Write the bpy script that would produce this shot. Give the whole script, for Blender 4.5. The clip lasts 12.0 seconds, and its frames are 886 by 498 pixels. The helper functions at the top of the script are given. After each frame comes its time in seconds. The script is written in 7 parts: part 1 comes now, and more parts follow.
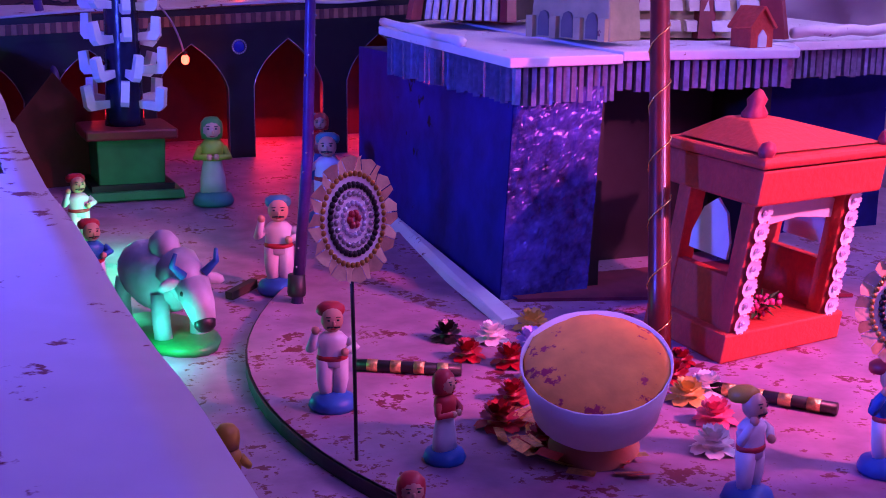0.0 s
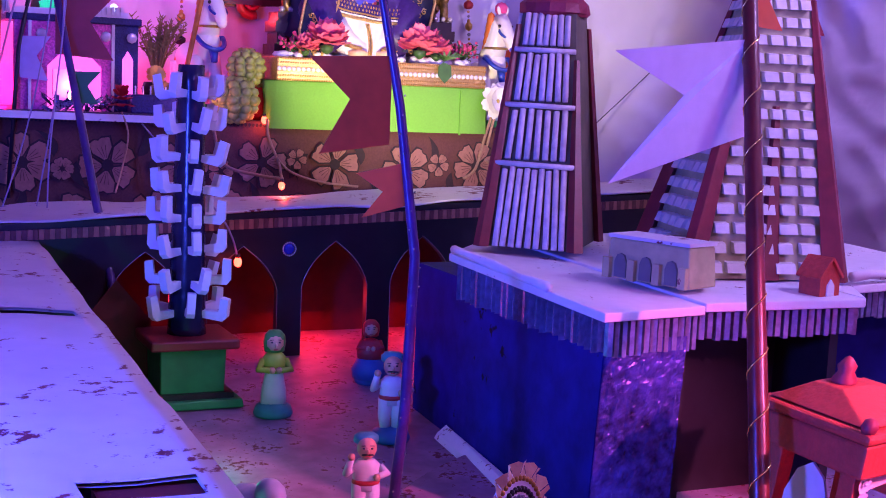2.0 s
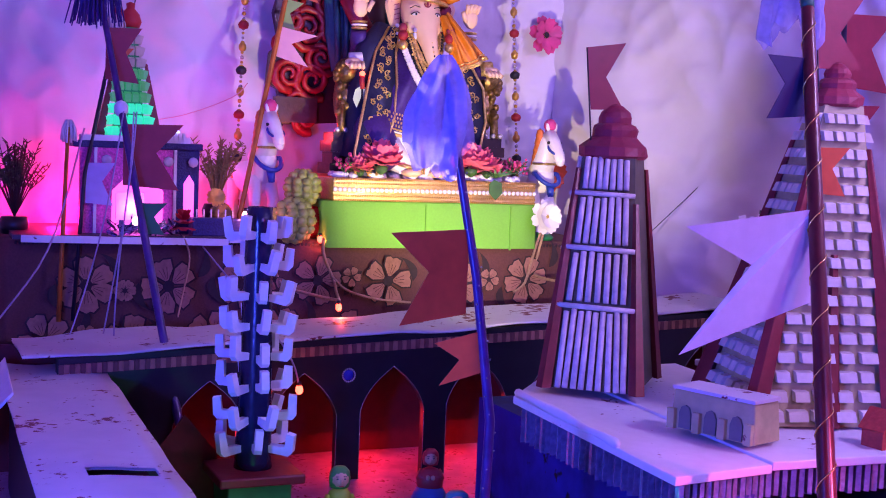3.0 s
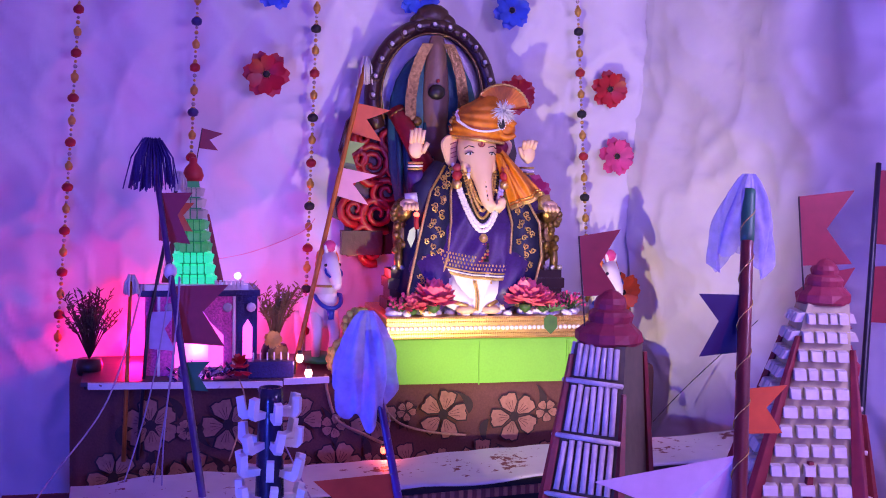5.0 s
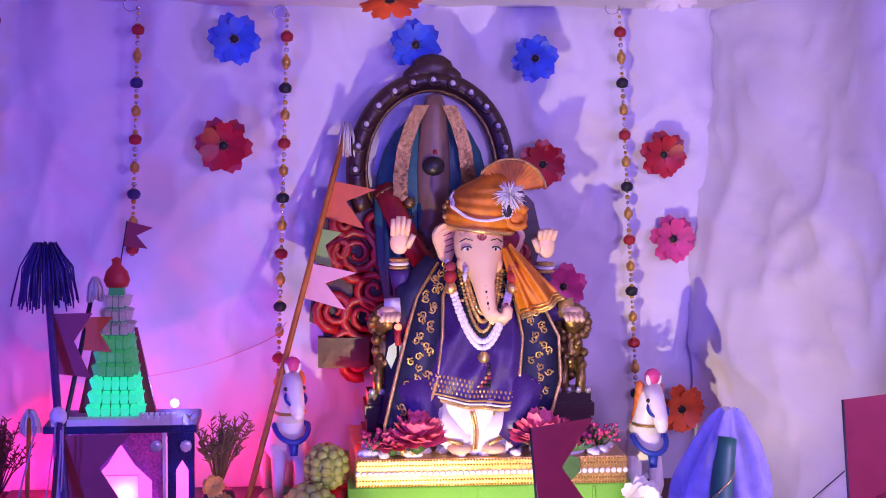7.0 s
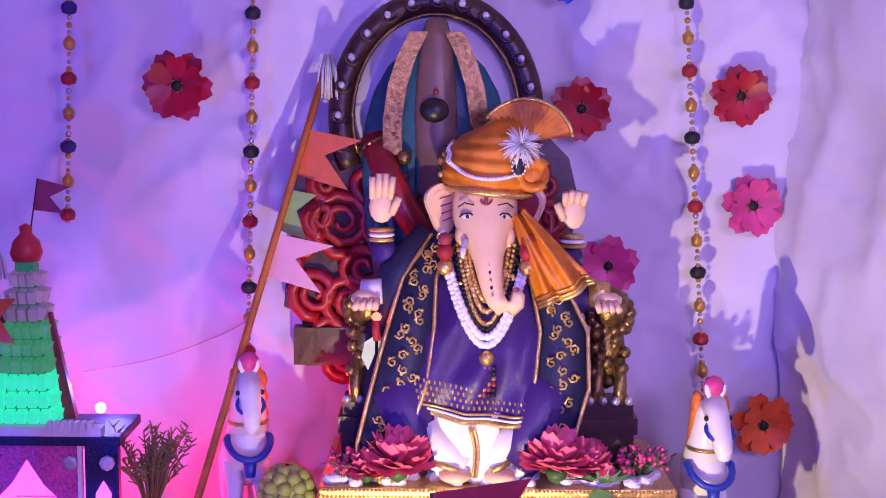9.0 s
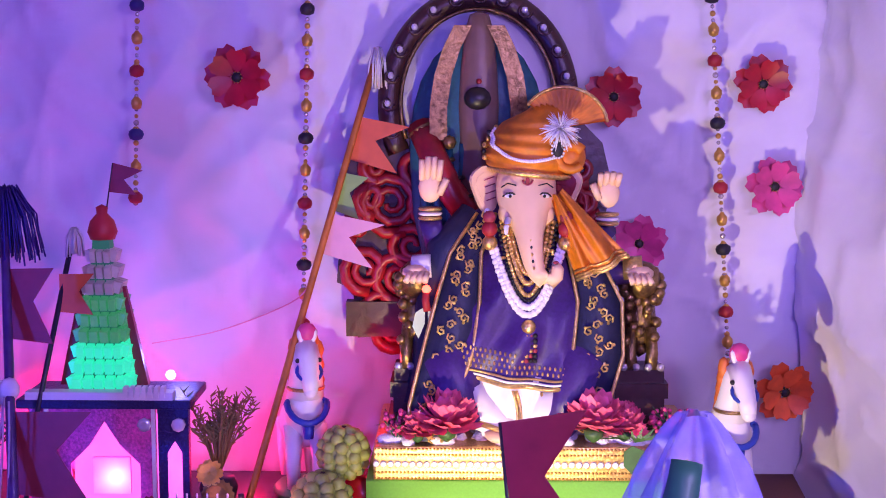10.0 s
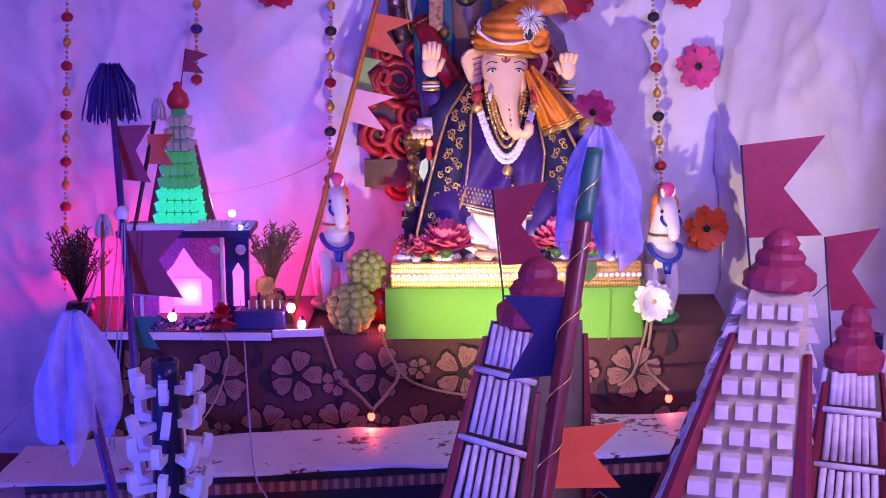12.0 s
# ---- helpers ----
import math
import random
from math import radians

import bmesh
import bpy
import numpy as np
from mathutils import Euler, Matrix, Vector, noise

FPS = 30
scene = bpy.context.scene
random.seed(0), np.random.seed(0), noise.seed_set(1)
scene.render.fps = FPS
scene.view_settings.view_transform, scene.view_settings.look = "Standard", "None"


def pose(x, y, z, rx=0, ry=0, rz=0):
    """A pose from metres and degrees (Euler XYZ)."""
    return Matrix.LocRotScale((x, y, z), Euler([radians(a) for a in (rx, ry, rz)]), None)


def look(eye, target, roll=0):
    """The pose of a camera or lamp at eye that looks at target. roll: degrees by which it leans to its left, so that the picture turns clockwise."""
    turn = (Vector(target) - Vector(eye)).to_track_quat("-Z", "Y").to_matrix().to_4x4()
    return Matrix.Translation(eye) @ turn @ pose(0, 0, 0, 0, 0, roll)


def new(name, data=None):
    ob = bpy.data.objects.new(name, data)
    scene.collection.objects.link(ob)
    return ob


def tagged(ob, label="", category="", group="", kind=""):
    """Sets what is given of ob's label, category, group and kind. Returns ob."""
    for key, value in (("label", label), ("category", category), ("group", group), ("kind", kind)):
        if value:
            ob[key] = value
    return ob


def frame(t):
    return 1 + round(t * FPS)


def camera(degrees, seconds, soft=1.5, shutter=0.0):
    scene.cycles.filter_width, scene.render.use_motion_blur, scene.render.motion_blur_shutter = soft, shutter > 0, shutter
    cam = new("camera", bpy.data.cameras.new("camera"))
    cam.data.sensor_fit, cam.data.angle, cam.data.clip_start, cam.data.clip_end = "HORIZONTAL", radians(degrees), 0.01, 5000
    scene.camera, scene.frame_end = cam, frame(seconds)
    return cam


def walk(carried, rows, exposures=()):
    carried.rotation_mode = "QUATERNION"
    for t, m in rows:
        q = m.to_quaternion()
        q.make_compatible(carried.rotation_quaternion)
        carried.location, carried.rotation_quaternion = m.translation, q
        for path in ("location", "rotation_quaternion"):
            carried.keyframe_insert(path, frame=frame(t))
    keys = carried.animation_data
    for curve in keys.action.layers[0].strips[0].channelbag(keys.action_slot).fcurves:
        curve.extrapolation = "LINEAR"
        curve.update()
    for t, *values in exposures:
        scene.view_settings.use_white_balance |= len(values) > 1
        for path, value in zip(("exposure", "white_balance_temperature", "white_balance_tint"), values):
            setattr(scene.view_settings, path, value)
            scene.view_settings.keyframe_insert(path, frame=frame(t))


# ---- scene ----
cam = camera(38.0, 12.0, soft=1.0)
PATH = [
    (0, (-0.108, -0.587, 0.359), (0.636, 1.216, -0.082), 0.7),
    (0.5, (-0.172, -0.547, 0.383), (0.63, 1.238, -0.03), 1.4),
    (1, (-0.215, -0.539, 0.413), (0.628, 1.236, 0.041), 2.0),
    (1.5, (-0.237, -0.553, 0.439), (0.609, 1.234, 0.133), 2.7),
    (2, (-0.258, -0.542, 0.487), (0.571, 1.261, 0.236), 2.5),
    (2.5, (-0.289, -0.535, 0.562), (0.524, 1.28, 0.349), 2.4),
    (3, (-0.323, -0.544, 0.605), (0.473, 1.283, 0.436), 2.4),
    (3.5, (-0.34, -0.545, 0.649), (0.436, 1.293, 0.51), 2.4),
    (3.7, (-0.336, -0.551, 0.673), (0.427, 1.293, 0.546), 2.3),
    (5.3, (-0.033, -0.685, 1.05), (0.427, 1.249, 0.836), 1.4),
    (5.5, (-0.079, -0.638, 1.153), (0.422, 1.28, 0.887), 1.9),
    (6, (0.085, -0.728, 1.095), (0.468, 1.225, 0.905), 1.3),
    (6.5, (0.179, -0.551, 1.055), (0.513, 1.414, 0.884), 0.9),
    (7, (0.334, -0.182, 1.041), (0.572, 1.794, 0.839), 0.8),
    (7.2, (0.394, -0.055, 1.03), (0.584, 1.924, 0.816), 0.9),
    (8.8, (0.581, 0.334, 0.985), (0.582, 2.319, 0.735), 0.6),
    (9, (0.571, 0.257, 0.99), (0.58, 2.241, 0.744), 0.5),
    (9.5, (0.556, 0.157, 0.974), (0.568, 2.144, 0.746), 0.3),
    (10, (0.535, 0.131, 0.981), (0.518, 2.115, 0.729), 0.2),
    (10.5, (0.502, 0.1, 0.961), (0.443, 2.081, 0.693), -0.1),
    (11, (0.497, 0.012, 0.917), (0.412, 1.992, 0.649), -0.3),
    (11.5, (0.522, -0.102, 0.903), (0.447, 1.873, 0.6), -0.8),
    (12, (0.494, -0.395, 0.934), (0.52, 1.573, 0.576), -0.2),
]
walk(cam, [(t, look(eye, target, roll)) for t, eye, target, roll in PATH])

# ---- world and light ----
world = bpy.data.worlds.new("world")
scene.world = world
world.use_nodes = True
world.node_tree.nodes["Background"].inputs[0].default_value = (0.20, 0.16, 0.45, 1)
world.node_tree.nodes["Background"].inputs[1].default_value = 0.008


def lamp(kind, place, target, watts, colour, size=0.1, spot=60, blend=0.3):
    data = bpy.data.lights.new("lamp", kind)
    data.energy, data.color = watts, colour
    if kind == "AREA":
        data.size = size
    else:
        data.shadow_soft_size = size
    if kind == "SPOT":
        data.spot_size, data.spot_blend = radians(spot), blend
    ob = new("lamp", data)
    ob.matrix_world = look(place, target)
    return ob


# the warm spot lamp in front of the altar, the violet strip lamps above and behind, the blue and red party lamps
lamp("SPOT", (0.52, 1.20, 0.335), (0.80, 1.86, 0.76), 23.0, (1.0, 0.76, 0.47), 0.005, 88, 0.8)
lamp("SPOT", (0.75, -0.85, 1.17), (0.86, 1.98, 1.18), 60.0, (0.28, 0.17, 1.0), 0.10, 54, 0.9)
lamp("AREA", (1.18, 0.10, 1.17), (1.15, 1.6, 0.7), 15.0, (0.50, 0.34, 0.95), 0.2)
lamp("AREA", (0.55, -0.74, 0.98), (0.64, 0.85, 0.42), 5.4, (0.28, 0.17, 1.0), 0.12)
lamp("AREA", (-0.50, 0.18, 0.42), (0.45, 0.75, 0.12), 17.0, (0.04, 0.07, 1.0), 0.10)
lamp("AREA", (0.95, -0.35, 0.75), (0.45, 0.45, 0.05), 1.5, (1.0, 0.07, 0.36), 0.10)
lamp("SPOT", (0.98, -0.30, 0.62), (0.57, 0.34, 0.08), 88.0, (1.0, 0.14, 0.46), 0.02, 40, 0.6)

# ---- materials ----
MATS = {}



def mat(name, colour, rough=0.6, metal=0.0, grain=0.12, scale=60.0, bump=0.15, stain=None, stain_scale=9.0,
        stain_at=0.62, emit=0.0, sheen=0.0, spread=0.05, glow=None, clear=0.0):
    if name in MATS:
        return MATS[name]
    m = bpy.data.materials.new(name)
    m.use_nodes = True
    t = m.node_tree
    n, l = t.nodes, t.links
    b = n["Principled BSDF"]
    b.inputs["Roughness"].default_value = rough
    b.inputs["Metallic"].default_value = metal
    b.inputs["Sheen Weight"].default_value = sheen
    b.inputs["Coat Weight"].default_value = clear
    co = n.new("ShaderNodeTexCoord")
    n1 = n.new("ShaderNodeTexNoise")
    n1.inputs["Scale"].default_value, n1.inputs["Detail"].default_value = scale, 6
    n2 = n.new("ShaderNodeTexNoise")
    n2.inputs["Scale"].default_value, n2.inputs["Detail"].default_value = stain_scale, 5
    l.new(co.outputs["Object"], n1.inputs["Vector"])
    l.new(co.outputs["Object"], n2.inputs["Vector"])
    add = n.new("ShaderNodeMath")
    add.operation = "ADD"
    l.new(n1.outputs["Fac"], add.inputs[0])
    l.new(n2.outputs["Fac"], add.inputs[1])
    ramp = n.new("ShaderNodeMapRange")
    ramp.inputs["From Min"].default_value, ramp.inputs["From Max"].default_value = 0.6, 1.4
    ramp.inputs["To Min"].default_value, ramp.inputs["To Max"].default_value = 1 - grain * 1.6, 1 + grain
    l.new(add.outputs[0], ramp.inputs["Value"])
    info = n.new("ShaderNodeObjectInfo")
    vary = n.new("ShaderNodeMapRange")
    vary.inputs["To Min"].default_value, vary.inputs["To Max"].default_value = 1 - spread, 1 + spread
    l.new(info.outputs["Random"], vary.inputs["Value"])
    mul = n.new("ShaderNodeMath")
    mul.operation = "MULTIPLY"
    l.new(ramp.outputs[0], mul.inputs[0])
    l.new(vary.outputs[0], mul.inputs[1])
    col = n.new("ShaderNodeMix")
    col.data_type, col.blend_type = "RGBA", "MULTIPLY"
    col.inputs["Factor"].default_value = 1
    col.inputs[6].default_value = (*colour, 1)
    l.new(mul.outputs[0], col.inputs[7])
    out = col.outputs[2]
    if stain:
        n3 = n.new("ShaderNodeTexNoise")
        n3.inputs["Scale"].default_value, n3.inputs["Detail"].default_value, n3.inputs["Roughness"].default_value = stain_scale * 5, 4, 0.65
        l.new(co.outputs["Object"], n3.inputs["Vector"])
        mixv = n.new("ShaderNodeMath")
        mixv.operation = "MULTIPLY_ADD"
        mixv.inputs[1].default_value = 0.45
        l.new(n2.outputs["Fac"], mixv.inputs[0])
        sc = n.new("ShaderNodeMath")
        sc.operation = "MULTIPLY"
        sc.inputs[1].default_value = 0.55
        l.new(n3.outputs["Fac"], sc.inputs[0])
        l.new(sc.outputs[0], mixv.inputs[2])
        r2 = n.new("ShaderNodeMapRange")
        r2.inputs["From Min"].default_value, r2.inputs["From Max"].default_value = stain_at, stain_at + 0.025
        l.new(mixv.outputs[0], r2.inputs["Value"])
        mix = n.new("ShaderNodeMix")
        mix.data_type = "RGBA"
        l.new(r2.outputs[0], mix.inputs["Factor"])
        l.new(out, mix.inputs[6])
        mix.inputs[7].default_value = (*stain, 1)
        out = mix.outputs[2]
    l.new(out, b.inputs["Base Color"])
    if bump:
        bp = n.new("ShaderNodeBump")
        bp.inputs["Strength"].default_value, bp.inputs["Distance"].default_value = bump, 0.002
        l.new(add.outputs[0], bp.inputs["Height"])
        l.new(bp.outputs[0], b.inputs["Normal"])
    if emit:
        b.inputs["Emission Color"].default_value = (*(glow or colour), 1)
        b.inputs["Emission Strength"].default_value = emit
    MATS[name] = m
    return m


def net(name, colour, *rest, **more):
    """A thin net: the cloth's surface with light passing between the threads."""
    m = mat(name, colour, *rest, **more)
    t = m.node_tree
    mix, gap = t.nodes.new("ShaderNodeMixShader"), t.nodes.new("ShaderNodeBsdfTransparent")
    mix.inputs[0].default_value = 0.50
    t.links.new(t.nodes["Principled BSDF"].outputs[0], mix.inputs[1])
    t.links.new(gap.outputs[0], mix.inputs[2])
    t.links.new(mix.outputs[0], t.nodes["Material Output"].inputs["Surface"])
    return m


RED_DUST = (0.16, 0.012, 0.025)
sheet_white = mat("painted sheet", (0.60, 0.58, 0.60), 0.55, grain=0.06, scale=35, bump=0.12, stain=RED_DUST, stain_scale=11, stain_at=0.572)
floor_dust = mat("powder dusted floor", (0.36, 0.21, 0.33), 0.5, grain=0.22, scale=24, bump=0.15, stain=RED_DUST, stain_scale=24, stain_at=0.562)
board_white = mat("white board", (0.76, 0.75, 0.76), 0.6, grain=0.05, stain=RED_DUST, stain_scale=14, stain_at=0.615)
cloth_white = mat("white wall cloth", (0.68, 0.65, 0.72), 0.75, grain=0.06, scale=13, bump=1.0, stain_scale=4)
cloth_brown = mat("brown printed cloth", (0.12, 0.042, 0.036), 0.8, grain=0.2, scale=300, bump=0.2)
print_pink = mat("petal print", (0.36, 0.17, 0.12), 0.8, grain=0.22, scale=120, bump=0.1)
print_dark = mat("leaf print", (0.035, 0.02, 0.022), 0.8, grain=0.2, scale=120, bump=0.1)
black_card = mat("black card", (0.012, 0.011, 0.016), 0.45, grain=0.3, scale=50, bump=0.2)
# the blue lamp's light on the gatehouse walls is mixed into this base colour
blue_lit_black = mat("black paint tinted by blue light", (0.010, 0.012, 0.17), 0.7, grain=0.35, scale=30, bump=0.35, stain=(0.006, 0.006, 0.01), stain_scale=7, stain_at=0.60)
# dark gloss panel; the blue of its reflections is part of the base colour
rough_paint = mat("rough gloss paint tinted by blue light", (0.07, 0.065, 0.34), 0.26, 0.35, grain=0.7, scale=70, bump=1.0)
pleat_light = mat("silver pleat", (0.34, 0.34, 0.55), 0.26, 0.5, grain=0.35, scale=120, bump=0.5)
red_dark = mat("maroon paint", (0.20, 0.018, 0.022), 0.42, grain=0.2, scale=60, bump=0.25)
red_brick = mat("brick red paint", (0.52, 0.06, 0.035), 0.6, grain=0.18, scale=160, bump=0.5)
red_glow = mat("red paper", (0.13, 0.006, 0.006), 0.7, grain=0.2)
dome_red = mat("crimson clay", (0.30, 0.03, 0.05), 0.55, grain=0.2, scale=90, bump=0.5)
olive = mat("olive cream card", (0.46, 0.43, 0.20), 0.65, grain=0.15, scale=70, bump=0.25, stain=(0.16, 0.06, 0.05), stain_scale=30, stain_at=0.66)
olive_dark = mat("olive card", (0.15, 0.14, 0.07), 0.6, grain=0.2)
pipe_cream = mat("rolled paper", (0.72, 0.70, 0.62), 0.55, grain=0.15, scale=80, bump=0.2, stain=(0.25, 0.10, 0.12), stain_scale=40, stain_at=0.67)
block_white = mat("cream foam block", (0.62, 0.60, 0.50), 0.6, grain=0.1, scale=80, bump=0.25)
tube_blue = mat("dark blue foil", (0.012, 0.013, 0.05), 0.22, grain=0.4, scale=40, bump=0.5)
foam_white = mat("white foam", (0.78, 0.78, 0.80), 0.6, grain=0.06, scale=90, bump=0.3)
green_paint = mat("green paint", (0.02, 0.26, 0.06), 0.45, grain=0.2, scale=50, bump=0.25)
green_cloth = mat("lime green cloth", (0.18, 0.50, 0.05), 0.8, grain=0.08, scale=300, bump=0.1)
gold = mat("gold trim", (0.80, 0.56, 0.18), 0.28, 0.85, grain=0.3, scale=300, bump=0.6)
gold_dark = mat("antique gold", (0.30, 0.19, 0.07), 0.32, 0.8, grain=0.5, scale=160, bump=0.8)
pearl = mat("pearl", (0.82, 0.80, 0.74), 0.25, grain=0.03, clear=0.5)
carved = mat("dark carved wood", (0.05, 0.018, 0.016), 0.38, grain=0.35, scale=80, bump=0.5)
carved_red = mat("red velvet carving", (0.30, 0.010, 0.016), 0.36, grain=0.3, scale=90, bump=0.4)
purple_silk = mat("purple silk", (0.040, 0.012, 0.125), 0.42, grain=0.25, scale=200, bump=0.2)
navy_silk = mat("navy border cloth", (0.012, 0.014, 0.05), 0.5, grain=0.2, scale=250, bump=0.2)
orange_silk = mat("orange satin", (0.66, 0.20, 0.006), 0.5, grain=0.3, scale=60, bump=0.4)
skin = mat("cream painted clay", (0.86, 0.60, 0.34), 0.42, grain=0.06, scale=30, bump=0.05)
white_silk = mat("white silk", (0.78, 0.77, 0.74), 0.5, grain=0.06)
white_fur = mat("white cotton", (0.82, 0.81, 0.82), 0.9, grain=0.1, scale=300, bump=0.9)
teal_cloth = mat("teal cloth", (0.012, 0.10, 0.13), 0.5, grain=0.25, scale=120, bump=0.3)
brown_skin = mat("brown lacquer", (0.17, 0.095, 0.070), 0.4, grain=0.15)
horse_white = mat("glazed white", (0.80, 0.76, 0.72), 0.35, grain=0.05, scale=30, bump=0.05)
horse_orange = mat("orange mane", (0.65, 0.17, 0.03), 0.5, grain=0.2)
blue_paint = mat("blue paint", (0.02, 0.05, 0.35), 0.4, grain=0.15)
apple_green = mat("custard apple skin", (0.36, 0.42, 0.09), 0.5, grain=0.25, scale=120, bump=0.3)
pole_brown = mat("maroon foil pole", (0.12, 0.015, 0.012), 0.3, grain=0.3, scale=50, bump=0.3)
pole_violet = mat("violet foil pole", (0.06, 0.02, 0.14), 0.3, grain=0.4, scale=60, bump=0.4)
pole_orange = mat("orange stick", (0.45, 0.14, 0.02), 0.5, grain=0.3)
pole_dark = mat("dark stick", (0.015, 0.012, 0.03), 0.4, grain=0.3)
gold_thread = mat("gold thread", (0.9, 0.7, 0.2), 0.25, 0.9, grain=0.1, bump=0)
flag_maroon = mat("maroon flag paper", (0.26, 0.018, 0.035), 0.45, grain=0.15)
flag_rust = mat("rust flag paper", (0.34, 0.055, 0.02), 0.35, grain=0.2)
flag_orange = mat("orange flag paper", (0.62, 0.12, 0.035), 0.5, grain=0.1)
flag_pale = mat("pale flag paper", (0.72, 0.68, 0.72), 0.5, grain=0.06)
flag_pink = mat("pink flag paper", (0.72, 0.36, 0.45), 0.5, grain=0.06)
flag_blue = mat("blue flag paper", (0.007, 0.015, 0.09), 0.45, grain=0.1)
flag_green = mat("green flag paper", (0.02, 0.13, 0.06), 0.45, grain=0.1)
flag_lime = mat("lime flag paper", (0.25, 0.42, 0.10), 0.5, grain=0.1)
flag_lilac = mat("lilac flag paper", (0.45, 0.38, 0.72), 0.5, grain=0.1)
tassel_lilac = net("lilac net", (0.42, 0.44, 0.80), 0.8, grain=0.25, scale=90, bump=0.6)
tassel_blue = mat("blue violet thread", (0.035, 0.02, 0.22), 0.6, grain=0.3, scale=200, bump=0.4)
tassel_white = mat("white thread", (0.72, 0.70, 0.74), 0.7, grain=0.15)
tassel_maroon = mat("maroon thread", (0.10, 0.01, 0.02), 0.7, grain=0.2)
petal_blue = mat("blue satin petal", (0.025, 0.09, 0.62), 0.45, grain=0.3, scale=40, bump=0.3)
petal_red = mat("red satin petal", (0.42, 0.004, 0.02), 0.42, grain=0.3, scale=40, bump=0.3)
petal_pink = mat("pink satin petal", (0.68, 0.06, 0.22), 0.45, grain=0.3, scale=40, bump=0.3)
petal_orange = mat("orange satin petal", (0.75, 0.10, 0.02), 0.45, grain=0.3, scale=40, bump=0.3)
petal_white = mat("white satin petal", (0.82, 0.80, 0.75), 0.5, grain=0.1, scale=40, bump=0.3)
petal_purple = mat("purple satin petal", (0.30, 0.06, 0.62), 0.45, grain=0.25, scale=40, bump=0.3)
petal_rose = mat("magenta carnation petal", (0.90, 0.15, 0.27), 0.5, grain=0.3, scale=60, bump=0.3)
petal_yellow = mat("yellow petal", (0.72, 0.52, 0.10), 0.5, grain=0.2)
leaf_green = mat("leaf green", (0.05, 0.14, 0.03), 0.5, grain=0.3)
leaf_dry = mat("dry straw leaf", (0.32, 0.22, 0.06), 0.7, grain=0.3)
twig_dark = mat("dark twig", (0.05, 0.03, 0.02), 0.7, grain=0.3)
seed_black = mat("black seed head", (0.01, 0.01, 0.012), 0.6)
bead_gold = mat("gold bead", (0.62, 0.36, 0.08), 0.3, 0.6, grain=0.2)
bead_silver = mat("silver bead", (0.65, 0.60, 0.60), 0.25, 0.7, grain=0.1)
bead_red = mat("red velvet bead", (0.32, 0.012, 0.02), 0.6)
bead_black = mat("dark velvet bead", (0.012, 0.01, 0.02), 0.6)
bead_navy = mat("navy velvet bead", (0.02, 0.02, 0.14), 0.6)
rope_tan = mat("twisted rope", (0.42, 0.26, 0.16), 0.8, grain=0.25, scale=200, bump=0.6)
wire_mat = mat("lilac wire", (0.35, 0.28, 0.42), 0.5)
wire_dark = mat("dark wire", (0.02, 0.015, 0.02), 0.5)
bulb_red = mat("lit red bulb", (0.9, 0.03, 0.03), 0.3, emit=9, glow=(1.0, 0.06, 0.035), bump=0)
bulb_white = mat("lit white bulb", (0.9, 0.5, 0.5), 0.3, emit=7, glow=(1.0, 0.45, 0.45), bump=0)
bulb_blue = mat("lit blue bulb", (0.3, 0.4, 0.9), 0.3, emit=6, glow=(0.35, 0.4, 1.0), bump=0)
# green light on the temple tower, put in as emission, weaker on higher tiers
low_tier_glow = mat("green-lit lower block", (0.10, 0.30, 0.20), 0.3, emit=0.70, glow=(0.02, 0.95, 0.55), grain=0.1)
mid_tier_glow = mat("green-lit middle block", (0.16, 0.28, 0.12), 0.35, emit=0.22, glow=(0.05, 0.75, 0.30), grain=0.2)
panel_glow = mat("lit pink panel", (0.8, 0.35, 0.6), 0.5, emit=1.9, glow=(1.0, 0.10, 0.75), bump=0)
pink_card = mat("glitter pink card", (0.80, 0.10, 0.42), 0.35, 0.2, grain=0.4, scale=300, bump=0.8)
navy_card = mat("glitter navy card", (0.02, 0.02, 0.12), 0.35, 0.2, grain=0.4, scale=300, bump=0.8)
gem_blue = mat("blue gem", (0.02, 0.04, 0.45), 0.08, 0.2, grain=0.1, clear=1)
gem_white = mat("clear gem", (0.75, 0.75, 0.85), 0.08, 0.5, grain=0.1, clear=1)
cup_white = mat("white paper cup", (0.70, 0.72, 0.66), 0.6, grain=0.05)
cup_tan = mat("tan clay", (0.45, 0.24, 0.13), 0.6, grain=0.15, scale=40, bump=0.2)
powder = mat("orange powder", (0.85, 0.36, 0.06), 0.9, grain=0.15, scale=60, bump=0.4, stain=(0.36, 0.03, 0.06), stain_scale=14, stain_at=0.53)
frill = mat("cream lace frill", (0.70, 0.47, 0.28), 0.6, grain=0.2, scale=120, bump=0.4)
cow_grey = mat("pale grey glaze", (0.50, 0.48, 0.52), 0.4, grain=0.2)
clay_yellow = mat("yellow ochre paint", (0.55, 0.32, 0.03), 0.45, grain=0.15)
clay_red = mat("red doll paint", (0.50, 0.03, 0.04), 0.45, grain=0.15)
clay_blue = mat("blue doll paint", (0.02, 0.13, 0.42), 0.45, grain=0.15)
clay_teal = mat("teal doll paint", (0.05, 0.26, 0.28), 0.45, grain=0.15)
clay_white = mat("white doll paint", (0.70, 0.68, 0.68), 0.45, grain=0.1)
clay_lime = mat("lime doll paint", (0.35, 0.48, 0.04), 0.45, grain=0.1)
clay_green = mat("green doll paint", (0.06, 0.26, 0.05), 0.45, grain=0.1)
clay_skin = mat("doll skin paint", (0.62, 0.32, 0.20), 0.45, grain=0.08)
